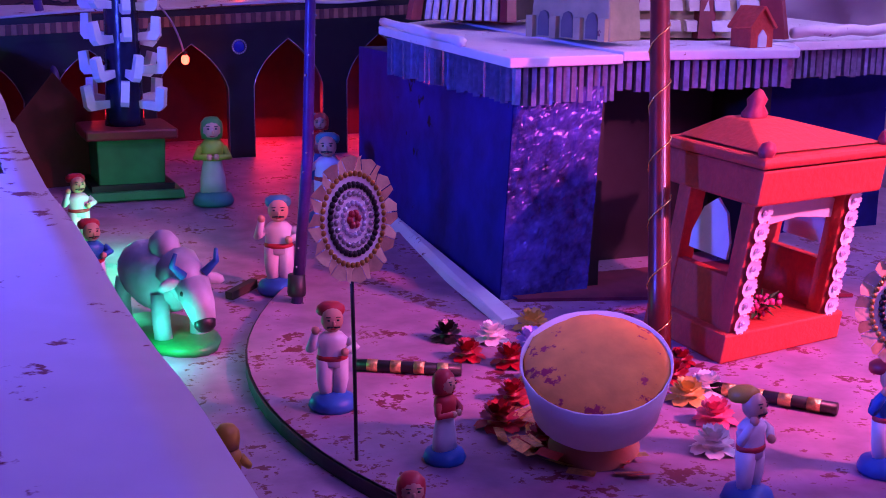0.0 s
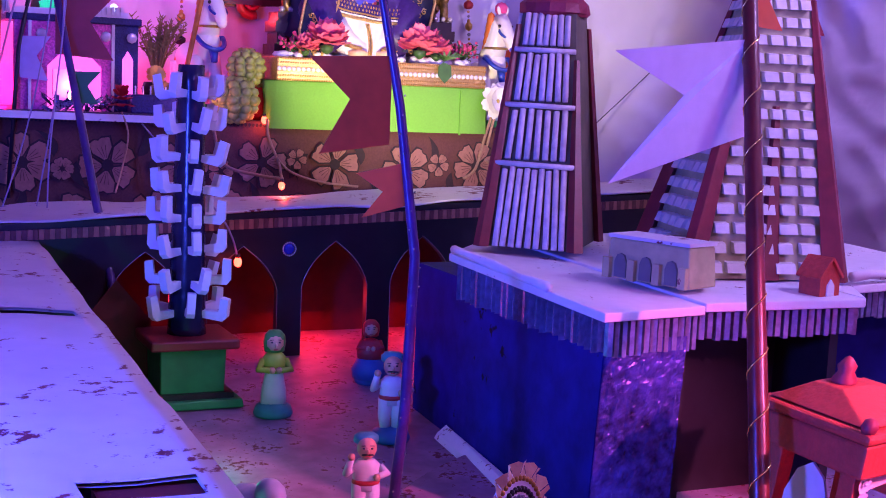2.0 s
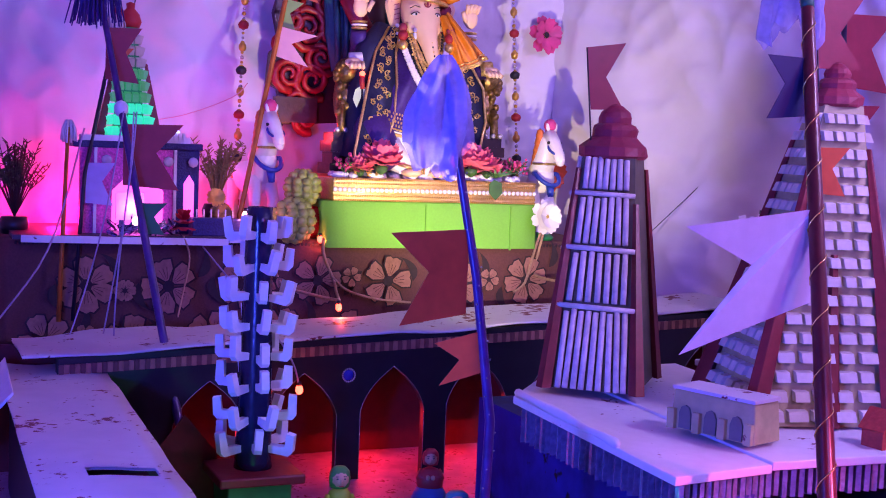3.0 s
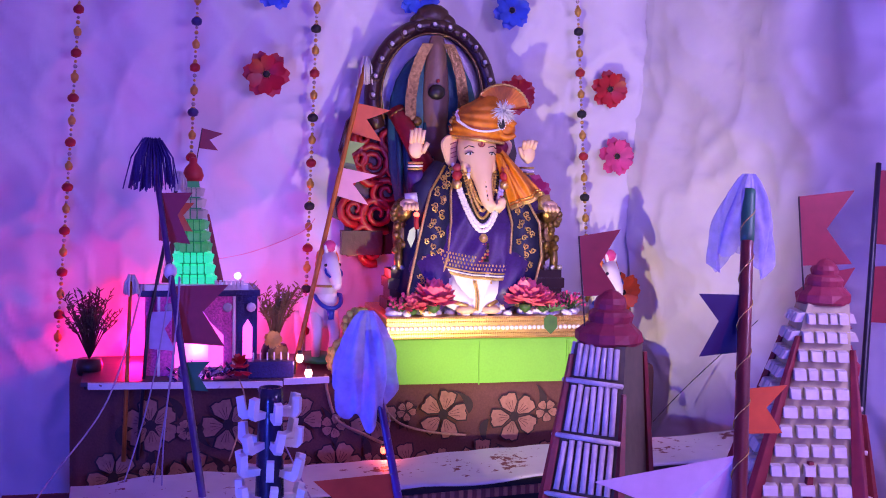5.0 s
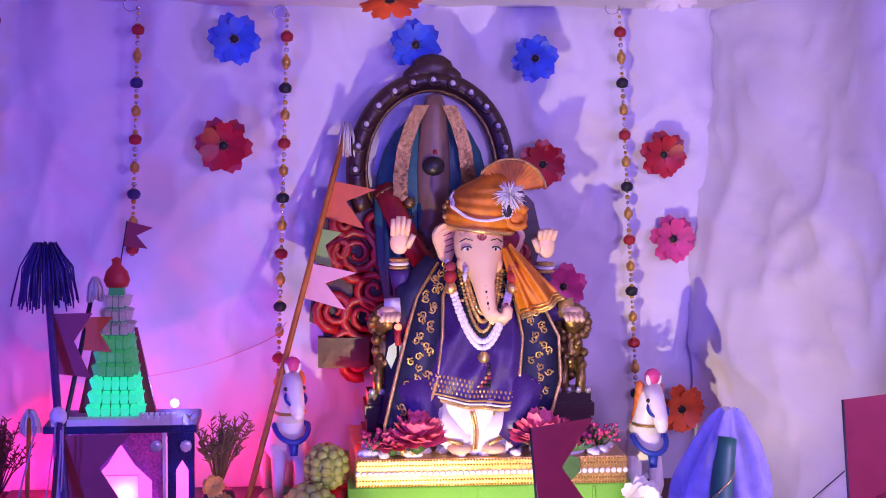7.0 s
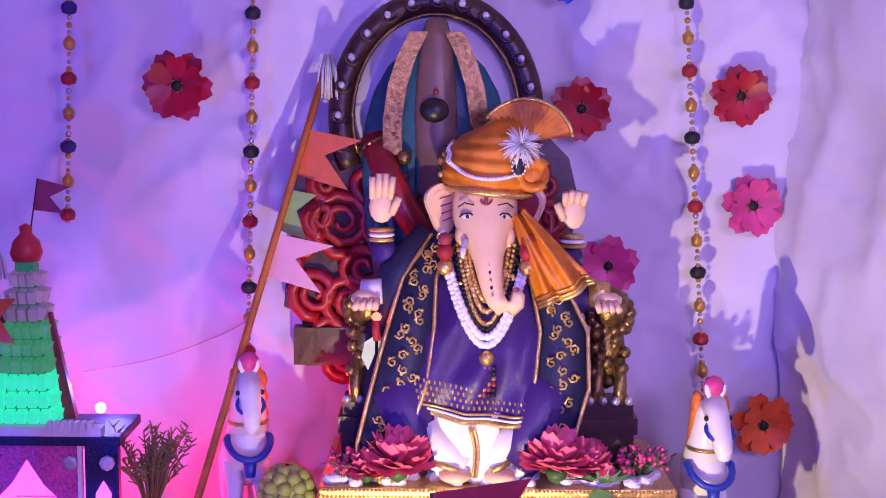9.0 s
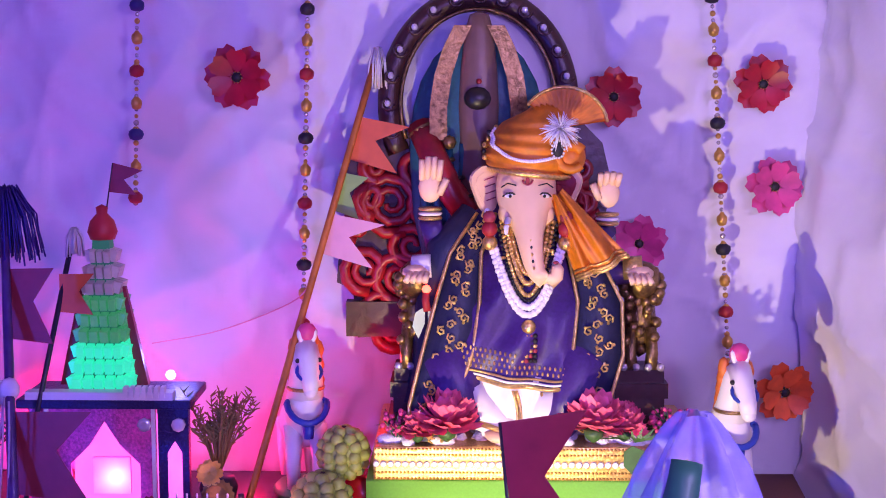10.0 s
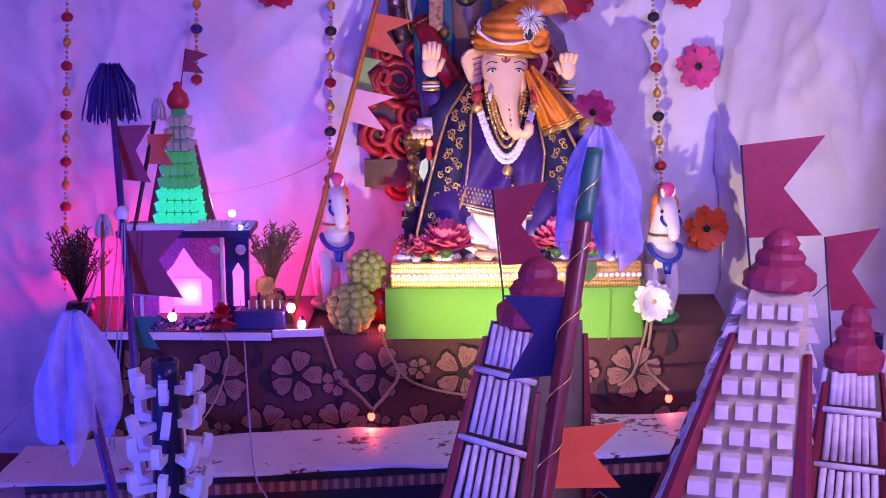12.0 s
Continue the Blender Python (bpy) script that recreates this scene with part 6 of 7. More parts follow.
# violet pole with rust flags
pa = thing("flag_pole", "slim violet foil pole with rust flags and a lilac net", "flag pole", (0.238, 0.640, ground(0.238, 0.64)), group="flag poles")
pts = [Vector(p) for p in ((0, 0, 0), (0.014, 0.003, 0.15), (0.020, 0.008, 0.30), (0.000, 0.014, 0.45), (-0.030, 0.02, 0.60), (-0.040, 0.022, 0.655))]
q = Build(pole_violet)
q.tube(pts, lambda t: 0.0062 - 0.0024 * t, 0, 10)
q.done("pole", pa)
q = Build(bead_silver)
for i in range(40):
    t = i / 39 * (len(pts) - 1.001)
    p = pts[int(t)].lerp(pts[int(t) + 1], t - int(t))
    q.ball(p + Vector((0.0055 * math.cos(i * 1.3), -0.0045, 0)), 0.0012, 0, 4)
tagged(q.done("glitter_dots", pa), kind="stuff")
veil(pa, (-0.041, 0.022, 0.676), 0.024, 0.105, tassel_lilac, "lilac net tassel", 5)
pennant(pa, Matrix.Translation((-0.010, 0.015, 0.500)) @ Euler((0, 0, radians(183))).to_matrix().to_4x4(), [(0, 0), (0.088, -0.004), (0.044, -0.044), (0.075, -0.098), (0, -0.088)], flag_rust, "rust swallowtail paper flag")
pennant(pa, Matrix.Translation((0.010, 0.012, 0.395)) @ Euler((0, 0, radians(180))).to_matrix().to_4x4(), [(0, 0), (0.055, -0.012), (0.026, -0.030), (0.048, -0.056), (0, -0.044)], flag_orange, "orange swallowtail paper flag")
q = Build(wire_dark)
q.lathe([(0.009, 0.008), (0.010, 0.012), (0.009, 0.03)], 0, 10)
q.done("binding", pa, "dark binding at the foot")

# leaning violet pole behind the lamp tower
A, B_ = Vector((0.105, 1.335, 0.045)), Vector((-0.004, 1.66, 0.845))
pl = thing("flag_pole", "long leaning violet pole with a blue thread tassel and maroon flags", "flag pole", tuple(A), group="flag poles")
D2 = B_ - A
q = Build(pole_violet)
q.tube([D2 * (i / 8) for i in range(9)], lambda t: 0.0075 - 0.0025 * t, 0, 10)
q.done("pole", pl)
tassel(pl, tuple(D2), 0.042, 0.075, tassel_blue, 120, "blue violet thread tassel", 1.1, 2, 0.22)
for t, w, h, paper in ((0.90, 0.058, 0.085, flag_maroon), (0.705, 0.095, 0.10, flag_maroon), (0.55, 0.045, 0.048, flag_green)):
    pennant(pl, Matrix.Translation(D2 * t) @ Euler((0, 0, radians(-4))).to_matrix().to_4x4(), swallow(w, h), paper)
q = Build(tassel_white)
q.ball(D2 * 0.735, (0.012, 0.010, 0.014), 0, 10)
q.done("knot", pl, "pale thread knot")
q = Build(wire_mat)
for k, (dx, dz) in enumerate(((-0.10, -0.42), (-0.03, -0.44), (0.0, -0.40))):
    s = D2 * 0.73
    q.tube([s + Vector((dx * t + 0.015 * math.sin(3 * t + k), -0.02 - 0.02 * k, dz * t)) for t in [i / 10 for i in range(11)]], 0.0013, 0, 5)
q.done("loose_cord", pl, "loose lilac cords")

po = thing("flag_pole", "thin orange stick with a white thread tassel", "flag pole", (-0.052, 1.70, 0.27), group="flag poles")
q = Build(pole_orange)
q.tube([(0, 0, 0), (0.006, 0.004, 0.17), (0.012, 0.01, 0.33)], lambda t: 0.0042 - 0.0012 * t, 0, 8)
q.done("stick", po)
tassel(po, (0.013, 0.01, 0.335), 0.014, 0.03, tassel_white, 40, "white thread tassel", 1.0, 4)
pd = thing("flag_pole", "dark thin stick with an orange flag and a lilac flag", "flag pole", (-0.028, 1.705, 0.27), group="flag poles")
q = Build(pole_dark)
q.tube([(0, 0, 0), (0.02, 0.03, 0.25), (0.075, 0.06, 0.52)], 0.0035, 0, 8)
q.done("stick", pd)
tassel(pd, (0.076, 0.06, 0.522), 0.014, 0.03, tassel_white, 30, "white thread tassel", 1.0, 6)
pennant(pd, Matrix.Translation((0.058, 0.05, 0.47)) , swallow(0.045, 0.05), flag_orange, "orange swallowtail paper flag")
pennant(pd, Matrix.Translation((0.022, 0.03, 0.27)), swallow(0.05, 0.07), flag_lilac, "lilac swallowtail paper flag")

pr = thing("flag_pole", "orange stick leaning on the throne with orange, lime and pink flags", "flag pole", (0.262, 1.745, TABLE + 0.008), group="flag poles")
E2 = Vector((0.165, 0.19, 0.605))
q = Build(pole_orange)
q.tube([E2 * (i / 6) for i in range(7)], 0.0048, 0, 8)
q.done("stick", pr)
tassel(pr, tuple(E2), 0.016, 0.045, tassel_white, 60, "white thread tassel", 1.0, 8)
for t, w, h, paper in ((0.86, 0.072, 0.062, flag_orange), (0.735, 0.036, 0.055, flag_lime), (0.645, 0.075, 0.058, flag_pink)):
    pennant(pr, Matrix.Translation(E2 * t) @ Euler((0, radians(12), radians(-6))).to_matrix().to_4x4(), swallow(w, h, 0.4), paper)

for base, top, flags, label, tas in (((1.195, 1.52, 0.33), (1.205, 1.58, 0.772), ((0.90, 0.10, 0.10, flag_maroon), (0.64, 0.05, 0.05, flag_lilac), (0.55, 0.05, 0.05, flag_lilac), (0.44, 0.055, 0.04, flag_blue)), "lilac stick with maroon, lilac and blue paper flags", True),
                                   ((1.02, 1.02, 0.27), (1.12, 1.16, 0.85), ((0.98, 0.11, 0.12, flag_maroon), (0.72, 0.08, 0.09, flag_maroon)), "leaning dark pole with maroon paper flags", False)):
    A3, B3 = Vector(base), Vector(top)
    o = thing("flag_pole", label, "flag pole", base, group="flag poles")
    d3 = B3 - A3
    q = Build(mat("lilac stick", (0.25, 0.2, 0.5), 0.5) if tas else pole_dark)
    q.tube([d3 * (i / 5) for i in range(6)], lambda t: 0.0065 - 0.002 * t, 0, 9)
    q.done("stick", o)
    for t, w, h, paper in flags:
        pennant(o, Matrix.Translation(d3 * t), swallow(w, h), paper)
    if tas:
        tassel(o, tuple(d3), 0.016, 0.05, tassel_maroon, 50, "maroon thread tassel", 1.0, 9)

# ropes and cables
def cable(pts, r, material, label, name="cable"):
    o = thing(name, label, "cable")
    q = Build(material)
    fine = []
    P = [Vector(p) for p in pts]
    for i in range(len(P) - 1):
        p0, p1, p2, p3 = P[max(i - 1, 0)], P[i], P[i + 1], P[min(i + 2, len(P) - 1)]
        for k in range(6):
            t = k / 6
            fine.append(0.5 * ((2 * p1) + (p2 - p0) * t + (2 * p0 - 5 * p1 + 4 * p2 - p3) * t * t + (3 * p1 - p0 - 3 * p2 + p3) * t ** 3))
    fine.append(P[-1])
    q.tube(fine, r, 0, 6)
    q.done("strand", o)
    return o


FY = TY - 0.013
cable([(0.318, 1.70, TABLE + 0.012), (0.325, FY, 0.385), (0.345, FY, 0.33), (0.385, 1.64, 0.318), (0.405, 1.575, 0.318)], 0.003, rope_tan, "pale twisted cable running to the red bulb")
cable([(0.418, 1.71, TABLE + 0.004), (0.425, FY, 0.38), (0.445, FY, 0.335), (0.43, 1.66, 0.320), (0.407, 1.575, 0.316)], 0.003, rope_tan, "brown twisted cable below the green box")
cable([(0.44, FY, 0.345), (0.47, FY, 0.318), (0.53, FY, 0.300), (0.60, FY - 0.004, 0.293)], 0.0025, rope_tan, "thin twisted cable on the brown cloth")
cable([(0.866, 1.70, 0.44), (0.862, FY, 0.39), (0.845, FY, 0.33), (0.82, FY, 0.31)], 0.0028, rope_tan, "twisted rope below the white flower")
cable([(0.872, 1.70, 0.44), (0.872, FY, 0.39), (0.868, FY, 0.345), (0.880, 1.585, 0.342)], 0.0028, rope_tan, "second twisted rope below the white flower")
cable([(0.275, 1.37, 0.21), (0.262, 1.37, 0.25), (0.24, 1.40, 0.29), (0.19, 1.69, 0.40)], 0.0015, wire_mat, "thin lilac wire of the red bulb")
cable([(0.155, 1.69, 0.42), (0.165, 1.68, 0.38), (0.15, 1.66, 0.32), (0.13, 1.60, 0.29)], 0.0015, rope_tan, "thin tan cord of the rose")
cable([(-0.29, 1.2, 0.10), (-0.20, 1.45, 0.26), (-0.08, 1.62, 0.40), (-0.02, 1.66, 0.60)], 0.0016, wire_mat, "lilac cord drooping from the leaning pole")
cable([(0.105, 1.93, 0.615), (0.20, 1.955, 0.63), (0.30, 1.955, 0.67), (0.33, 1.95, 0.70)], 0.001, flag_pink, "fine pink thread on the backdrop")
cable([(0.95, 1.62, 0.33), (1.02, 1.62, 0.40), (1.12, 1.60, 0.50), (1.19, 1.57, 0.58)], 0.0008, wire_dark, "fine dark wire to the flag stick")

# ---- towers on the gatehouse ----
ROOF = 0.283


def quad_at(c, u, v_, hu, hv):
    c, u, v_ = Vector(c), Vector(u), Vector(v_)
    return [c - u * hu - v_ * hv, c + u * hu - v_ * hv, c + u * hu + v_ * hv, c - u * hu + v_ * hv]


def face_point(low, high, side, s, t):
    """A point on one side of a tapering tower: s across, t up."""
    a, b_ = low[side], low[(side + 1) % 4]
    c, d = high[side], high[(side + 1) % 4]
    return a.lerp(b_, s).lerp(c.lerp(d, s), t)


def dome_on(parent, at, r, h, label, pennant_paper=None, flag_turn=0.0, fw=0.10, fh=0.085, stick=0.075):
    q = Build(dome_red)
    q.lathe([(r * 0.92, 0), (r, h * 0.06), (r * 1.0, h * 0.22), (r * 0.72, h * 0.36), (r * 0.66, h * 0.40), (r * 0.68, h * 0.52), (r * 0.60, h * 0.60), (r * 0.48, h * 0.64), (r * 0.50, h * 0.74), (r * 0.42, h * 0.84), (r * 0.22, h * 0.95), (0, h)], 0, 14, at, wob=0.10, smooth=False, seed=int(r * 1e4))
    q.done("dome", parent, label)
    if pennant_paper:
        q = Build(wire_dark, pennant_paper)
        x, y, z = at[0] - r * 0.75, at[1], at[2]
        q.tube([(x, y, z), (x - 0.004, y, z + h * 0.5), (x - 0.016, y, z + h + stick)], 0.0012, 0, 5)
        m = Matrix.Translation((x - 0.016, y, z + h + stick)) @ Euler((0, radians(2), radians(flag_turn))).to_matrix().to_4x4()
        q.plate([(0, 0), (fw * 0.62, 0.012), (fw * 0.34, -fh * 0.45), (fw * 0.66, -fh * 0.95), (0.014, -fh)], 0.0008, 1, m)
        q.done("pennant", parent, "maroon swallowtail pennant on a wire")


def pipe_tower(base_c, top_c, u, v_, hu, hv, tu, tv, z0, z1, label, group, flag):
    o = thing("paper_tower", label, "model tower", (base_c[0], base_c[1], z0), group=group)
    off = Vector((base_c[0], base_c[1], z0))
    low = [p - off for p in quad_at((*base_c, z0), u, v_, hu, hv)]
    high = [p - off for p in quad_at((*top_c, z1), u, v_, tu, tv)]
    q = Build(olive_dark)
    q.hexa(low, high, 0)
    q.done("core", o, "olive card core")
    rows = ((0.0, 0.335), (0.365, 0.585), (0.615, 0.825), (0.855, 1.0))
    rr = random.Random(int(z1 * 1000) + int(base_c[0] * 100))
    for side in (0, 3, 1):
        if side == 1:
            continue
        nrm = (face_point(low, high, side, 1, 0.5) - face_point(low, high, side, 0, 0.5)).cross(Vector((0, 0, 1))).normalized()
        for t0, t1 in rows:
            n = 9 if t0 < 0.3 else 7
            for i in range(n):
                s = (i + 0.5) / n * 0.84 + 0.08
                q = Build(pipe_cream)
                e = rr.uniform(-0.012, 0.012)
                p0, p1 = face_point(low, high, side, s + e, t0 + 0.004), face_point(low, high, side, s - e * 0.5, t1 - rr.uniform(0, 0.012))
                q.tube([p0 + nrm * 0.004, p1 + nrm * 0.004], 0.0042, 0, 7)
                q.done("paper_roll", o)
        for t in (0.35, 0.60, 0.84):
            q = Build(pipe_cream)
            q.tube([face_point(low, high, side, -0.01, t) + nrm * 0.0065, face_point(low, high, side, 1.01, t - 0.006) + nrm * 0.0065], 0.0036, 0, 7)
            q.done("cross_roll", o)
    for k in range(4):
        q = Build(red_dark)
        out = (low[k] - Vector((0, 0, low[k].z))).normalized()
        a, c = low[k], low[k].lerp(high[k], 0.80 if k == 1 else 0.95)
        sd = out.cross(Vector((0, 0, 1))).normalized()
        w = 0.011
        q.hexa([a - sd * w, a + out * 0.012 - sd * w * 0.6, a + out * 0.012 + sd * w * 0.6, a + sd * w], [c - sd * w * 0.3, c + out * 0.006 - sd * w * 0.2, c + out * 0.006 + sd * w * 0.2, c + sd * w * 0.3], 0)
        q.done("rib", o, "maroon painted corner rib")
    tc = (high[0] + high[2]) / 2
    dome_on(o, tuple(tc - Vector((0, 0, 0.002))), tu * 1.28, 0.078, "stepped crimson dome", flag_maroon if flag else None)
    return o


US, VS = Vector((0.753, -0.658, 0)), Vector((0.658, 0.753, 0))
pipe_tower((0.580, 0.968), (0.620, 1.032), US, VS, 0.060, 0.072, 0.037, 0.037, ROOF, 0.590, "pyramid tower of rolled cream paper tubes with maroon ribs", "paper towers", True)
pipe_tower((0.985, 1.02), (0.985, 1.03), Vector((0.94, -0.34, 0)), Vector((0.34, 0.94, 0)), 0.055, 0.055, 0.026, 0.026, 0.272, 0.535, "slimmer tower of rolled cream paper tubes with a crimson dome", "paper towers", True)

# the stepped block tower
bt = thing("block_tower", "tall tapering tower of cream foam blocks with maroon ribs", "model tower", (0.752, 0.776, 0.272))
UB, VB = Vector((0.97, -0.24, 0)), Vector((0.24, 0.97, 0))
low = [p - Vector((0.752, 0.776, 0.272)) for p in quad_at((0.752, 0.776, 0.272), UB, VB, 0.088, 0.080)]
high = [p - Vector((0.752, 0.776, 0.272)) for p in quad_at((0.840, 0.835, 0.672), UB, VB, 0.027, 0.026)]
q = Build(olive)
q.hexa(low, high, 0)
q.done("core", bt, "olive cream core")
rr = random.Random(6)
for side in (0, 1, 3):
    nrm = (face_point(low, high, side, 1, 0.5) - face_point(low, high, side, 0, 0.5)).cross(Vector((0, 0, 1))).normalized()
    along = (low[(side + 1) % 4] - low[side]).normalized()
    for k in range(17):
        t = (k + 0.35) / 17.4
        n = 5 if k < 9 else 4
        for i in range(n):
            s = (i + 0.5) / n * 0.9 + 0.05 + rr.uniform(-0.015, 0.015)
            p = face_point(low, high, side, s, t)
            wid = (face_point(low, high, side, 1, t) - face_point(low, high, side, 0, t)).length / n * (0.72 if (i + k) % 2 else 0.55)
            q = Build(block_white)
            hh, dd = 0.013, 0.010 + 0.003 * rr.random()
            a = [p - along * wid / 2, p + along * wid / 2]
            q.hexa([a[0] - nrm * 0.004, a[0] + nrm * dd, a[1] + nrm * dd, a[1] - nrm * 0.004], [a[0] - nrm * 0.004 + Vector((0, 0, hh)), a[0] + nrm * dd * 0.55 + Vector((0, 0, hh * 0.9)), a[1] + nrm * dd * 0.55 + Vector((0, 0, hh * 0.9)), a[1] - nrm * 0.004 + Vector((0, 0, hh))], 0)
            q.done("block", bt)
for k, reach in ((0, 0.9), (1, 0.86), (2, 0.8), (3, 0.9)):
    q = Build(red_dark)
    out = Vector((low[k].x, low[k].y, 0)).normalized()
    sd = out.cross(Vector((0, 0, 1))).normalized()
    a, c = low[k], low[k].lerp(high[k], reach)
    q.hexa([a - sd * 0.016, a + out * 0.026 - sd * 0.007, a + out * 0.026 + sd * 0.007, a + sd * 0.016], [c - sd * 0.004, c + out * 0.006 - sd * 0.003, c + out * 0.006 + sd * 0.003, c + sd * 0.004], 0)
    q.done("rib", bt, "maroon painted corner rib", 0.001)
q = Build(red_dark)
a, c = face_point(low, high, 0, 0.55, 0.0) + Vector((0, -0.012, 0)), face_point(low, high, 0, 0.5, 0.52) + Vector((0, -0.006, 0))
q.hexa([a + Vector((-0.012, 0, 0)), a + Vector((0.012, 0, 0)), a + Vector((0.010, 0.02, 0)), a + Vector((-0.010, 0.02, 0))], [c + Vector((-0.003, 0, 0)), c + Vector((0.003, 0, 0)), c + Vector((0.003, 0.012, 0)), c + Vector((-0.003, 0.012, 0))], 0)
q.done("spire_rib", bt, "maroon spire rib")
dome_on(bt, tuple((high[0] + high[2]) / 2 - Vector((0, 0, 0.002))), 0.036, 0.060, "stepped crimson dome", flag_maroon, 0, 0.13, 0.09, 0.08)

# olive arcade house, small red house
ol = thing("arcade_house", "small olive cream house with three arched openings", "model building", (0.556, 0.686, 0.274), -71)
q = Build(olive)
q.box((0.005, 0.03, 0.0235), (0.120, 0.052, 0.047), 0, taper=0.94)
q.done("body", ol, "", 0.002)
for k in range(3):
    q = Build(mat("dark recess", (0.16, 0.16, 0.13), 0.7))
    q.plate([(-0.0085, 0), (0.0085, 0), (0.0085, 0.018), (0.005, 0.026), (0, 0.028), (-0.005, 0.026), (-0.0085, 0.018)], 0.003, 0, Matrix.Translation((-0.032 + 0.036 * k, 0.0035, 0.002)))
    q.done("arch_opening", ol)
for k in range(4):
    q = Build(olive)
    q.box((-0.050 + 0.036 * k, 0.001, 0.012), (0.010, 0.006, 0.024), 0)
    q.done("pier", ol)
q = Build(sheet_white)
q.box((0.005, 0.03, 0.0492), (0.116, 0.052, 0.004), 0)
q.done("roof", ol, "pale roof dusted with red powder")
rh = thing("toy_house", "tiny brick red gabled house with a pale arched door", "model building", (0.752, 0.612, 0.266), 10)
q = Build(red_brick)
q.plate([(-0.017, 0), (0.017, 0), (0.017, 0.022), (0, 0.042), (-0.017, 0.022)], 0.03, 0)
q.done("body", rh)
for s in (-1, 1):
    q = Build(red_brick)
    q.box((s * 0.010, 0, 0.034), (0.030, 0.036, 0.003), 0, (0, s * 50, 0))
    q.done("roof_slope", rh)
q = Build(cup_white)
q.plate([(-0.006, 0.002), (0.006, 0.002), (0.006, 0.014), (0, 0.021), (-0.006, 0.014)], 0.002, 0, Matrix.Translation((0, -0.0158, 0)))
q.done("door", rh, "pale arched door")


# ---- the lamp towers ----
def lamp_tower(at, h, r0, r1, tiers, ped, label, group):
    o = thing("lamp_tower", label, "lamp tower", at, group=group)
    z = 0.0
    if ped:
        q = Build(green_paint)
        q.box((0, 0, 0.006), (0.135, 0.125, 0.012), 0, taper=0.97)
        q.box((0, 0, 0.050), (0.088, 0.086, 0.064), 0, taper=1.04)
        q.done("pedestal", o, "green painted stepped pedestal", 0.002)
        q = Build(clay_black)
        q.box((0, 0, 0.016), (0.110, 0.104, 0.008), 0)
        q.done("plinth_band", o)
        q = Build(red_dark)
        q.box((0, 0, 0.088), (0.122, 0.118, 0.014), 0)
        q.done("slab", o, "maroon slab", 0.003)
        z = 0.095
    q = Build(tube_blue)
    q.lathe([(r0, z), (r0 * 0.96, z + 0.01), (r1 * 1.05, h - 0.02), (r1, h), (r1 * 0.8, h), (r1 * 0.78, h - 0.01), (0, h - 0.01)], 0, 20, wob=0.03)
    q.done("column", o, "dark blue foil column")
    rr = random.Random(3)
    for k in range(tiers):
        zz = z + 0.03 + (h - z - 0.07) * k / (tiers - 1)
        rad = r0 + (r1 - r0) * (zz - z) / (h - z)
        twist = rr.uniform(-0.22, 0.22)
        for i in range(6):
            q = Build(foam_white)
            reach = rad + 0.030 * rr.uniform(0.85, 1.1)
            w = 0.0055
            up = 0.026 * rr.uniform(0.85, 1.1)
            q.plate([(rad * 0.9, -0.004), (reach - 0.004, -0.006), (reach + 0.002, 0.0), (reach + 0.004, up), (reach - 0.007, up + 0.002), (reach - 0.010, 0.007), (rad * 0.9, 0.006)], 2 * w, 0)
            ob = q.done("bracket", o)
            ob.matrix_local = Matrix.Translation((0, 0, zz)) @ Matrix.Rotation(2 * math.pi * (i + 0.24 * rr.random()) / 6 + 0.35 + twist, 4, "Z") @ Matrix.Rotation(rr.uniform(-0.16, 0.16), 4, "X") @ Matrix.Rotation(rr.uniform(-0.12, 0.12), 4, "Y")
    return o


lamp_tower((0.158, 1.205, 0.036), 0.465, 0.027, 0.0175, 8, True, "dark blue lamp tower with white foam brackets on a green pedestal", "lamp towers")
lamp_tower((1.10, 1.30, 0.28), 0.225, 0.020, 0.015, 4, False, "short dark lamp tower with white foam brackets on the roof", "lamp towers")
rc = thing("red_card", "bent red card leaning behind the lamp tower", "card", (0.06, 1.24, ground(0.06, 1.24)))
q = Build(red_glow)
q.mesh([(-0.06, 0, 0), (0.06, 0.02, 0), (0.06, 0.02, 0.10), (0.01, 0.01, 0.16), (-0.05, 0, 0.09), (-0.06, 0.004, 0), (0.06, 0.024, 0), (0.06, 0.024, 0.10), (0.01, 0.014, 0.16), (-0.05, 0.004, 0.09)], [(0, 1, 2, 3, 4), (9, 8, 7, 6, 5), (0, 4, 9, 5), (2, 1, 6, 7), (3, 2, 7, 8), (4, 3, 8, 9)], 0)
q.done("sheet", rc)


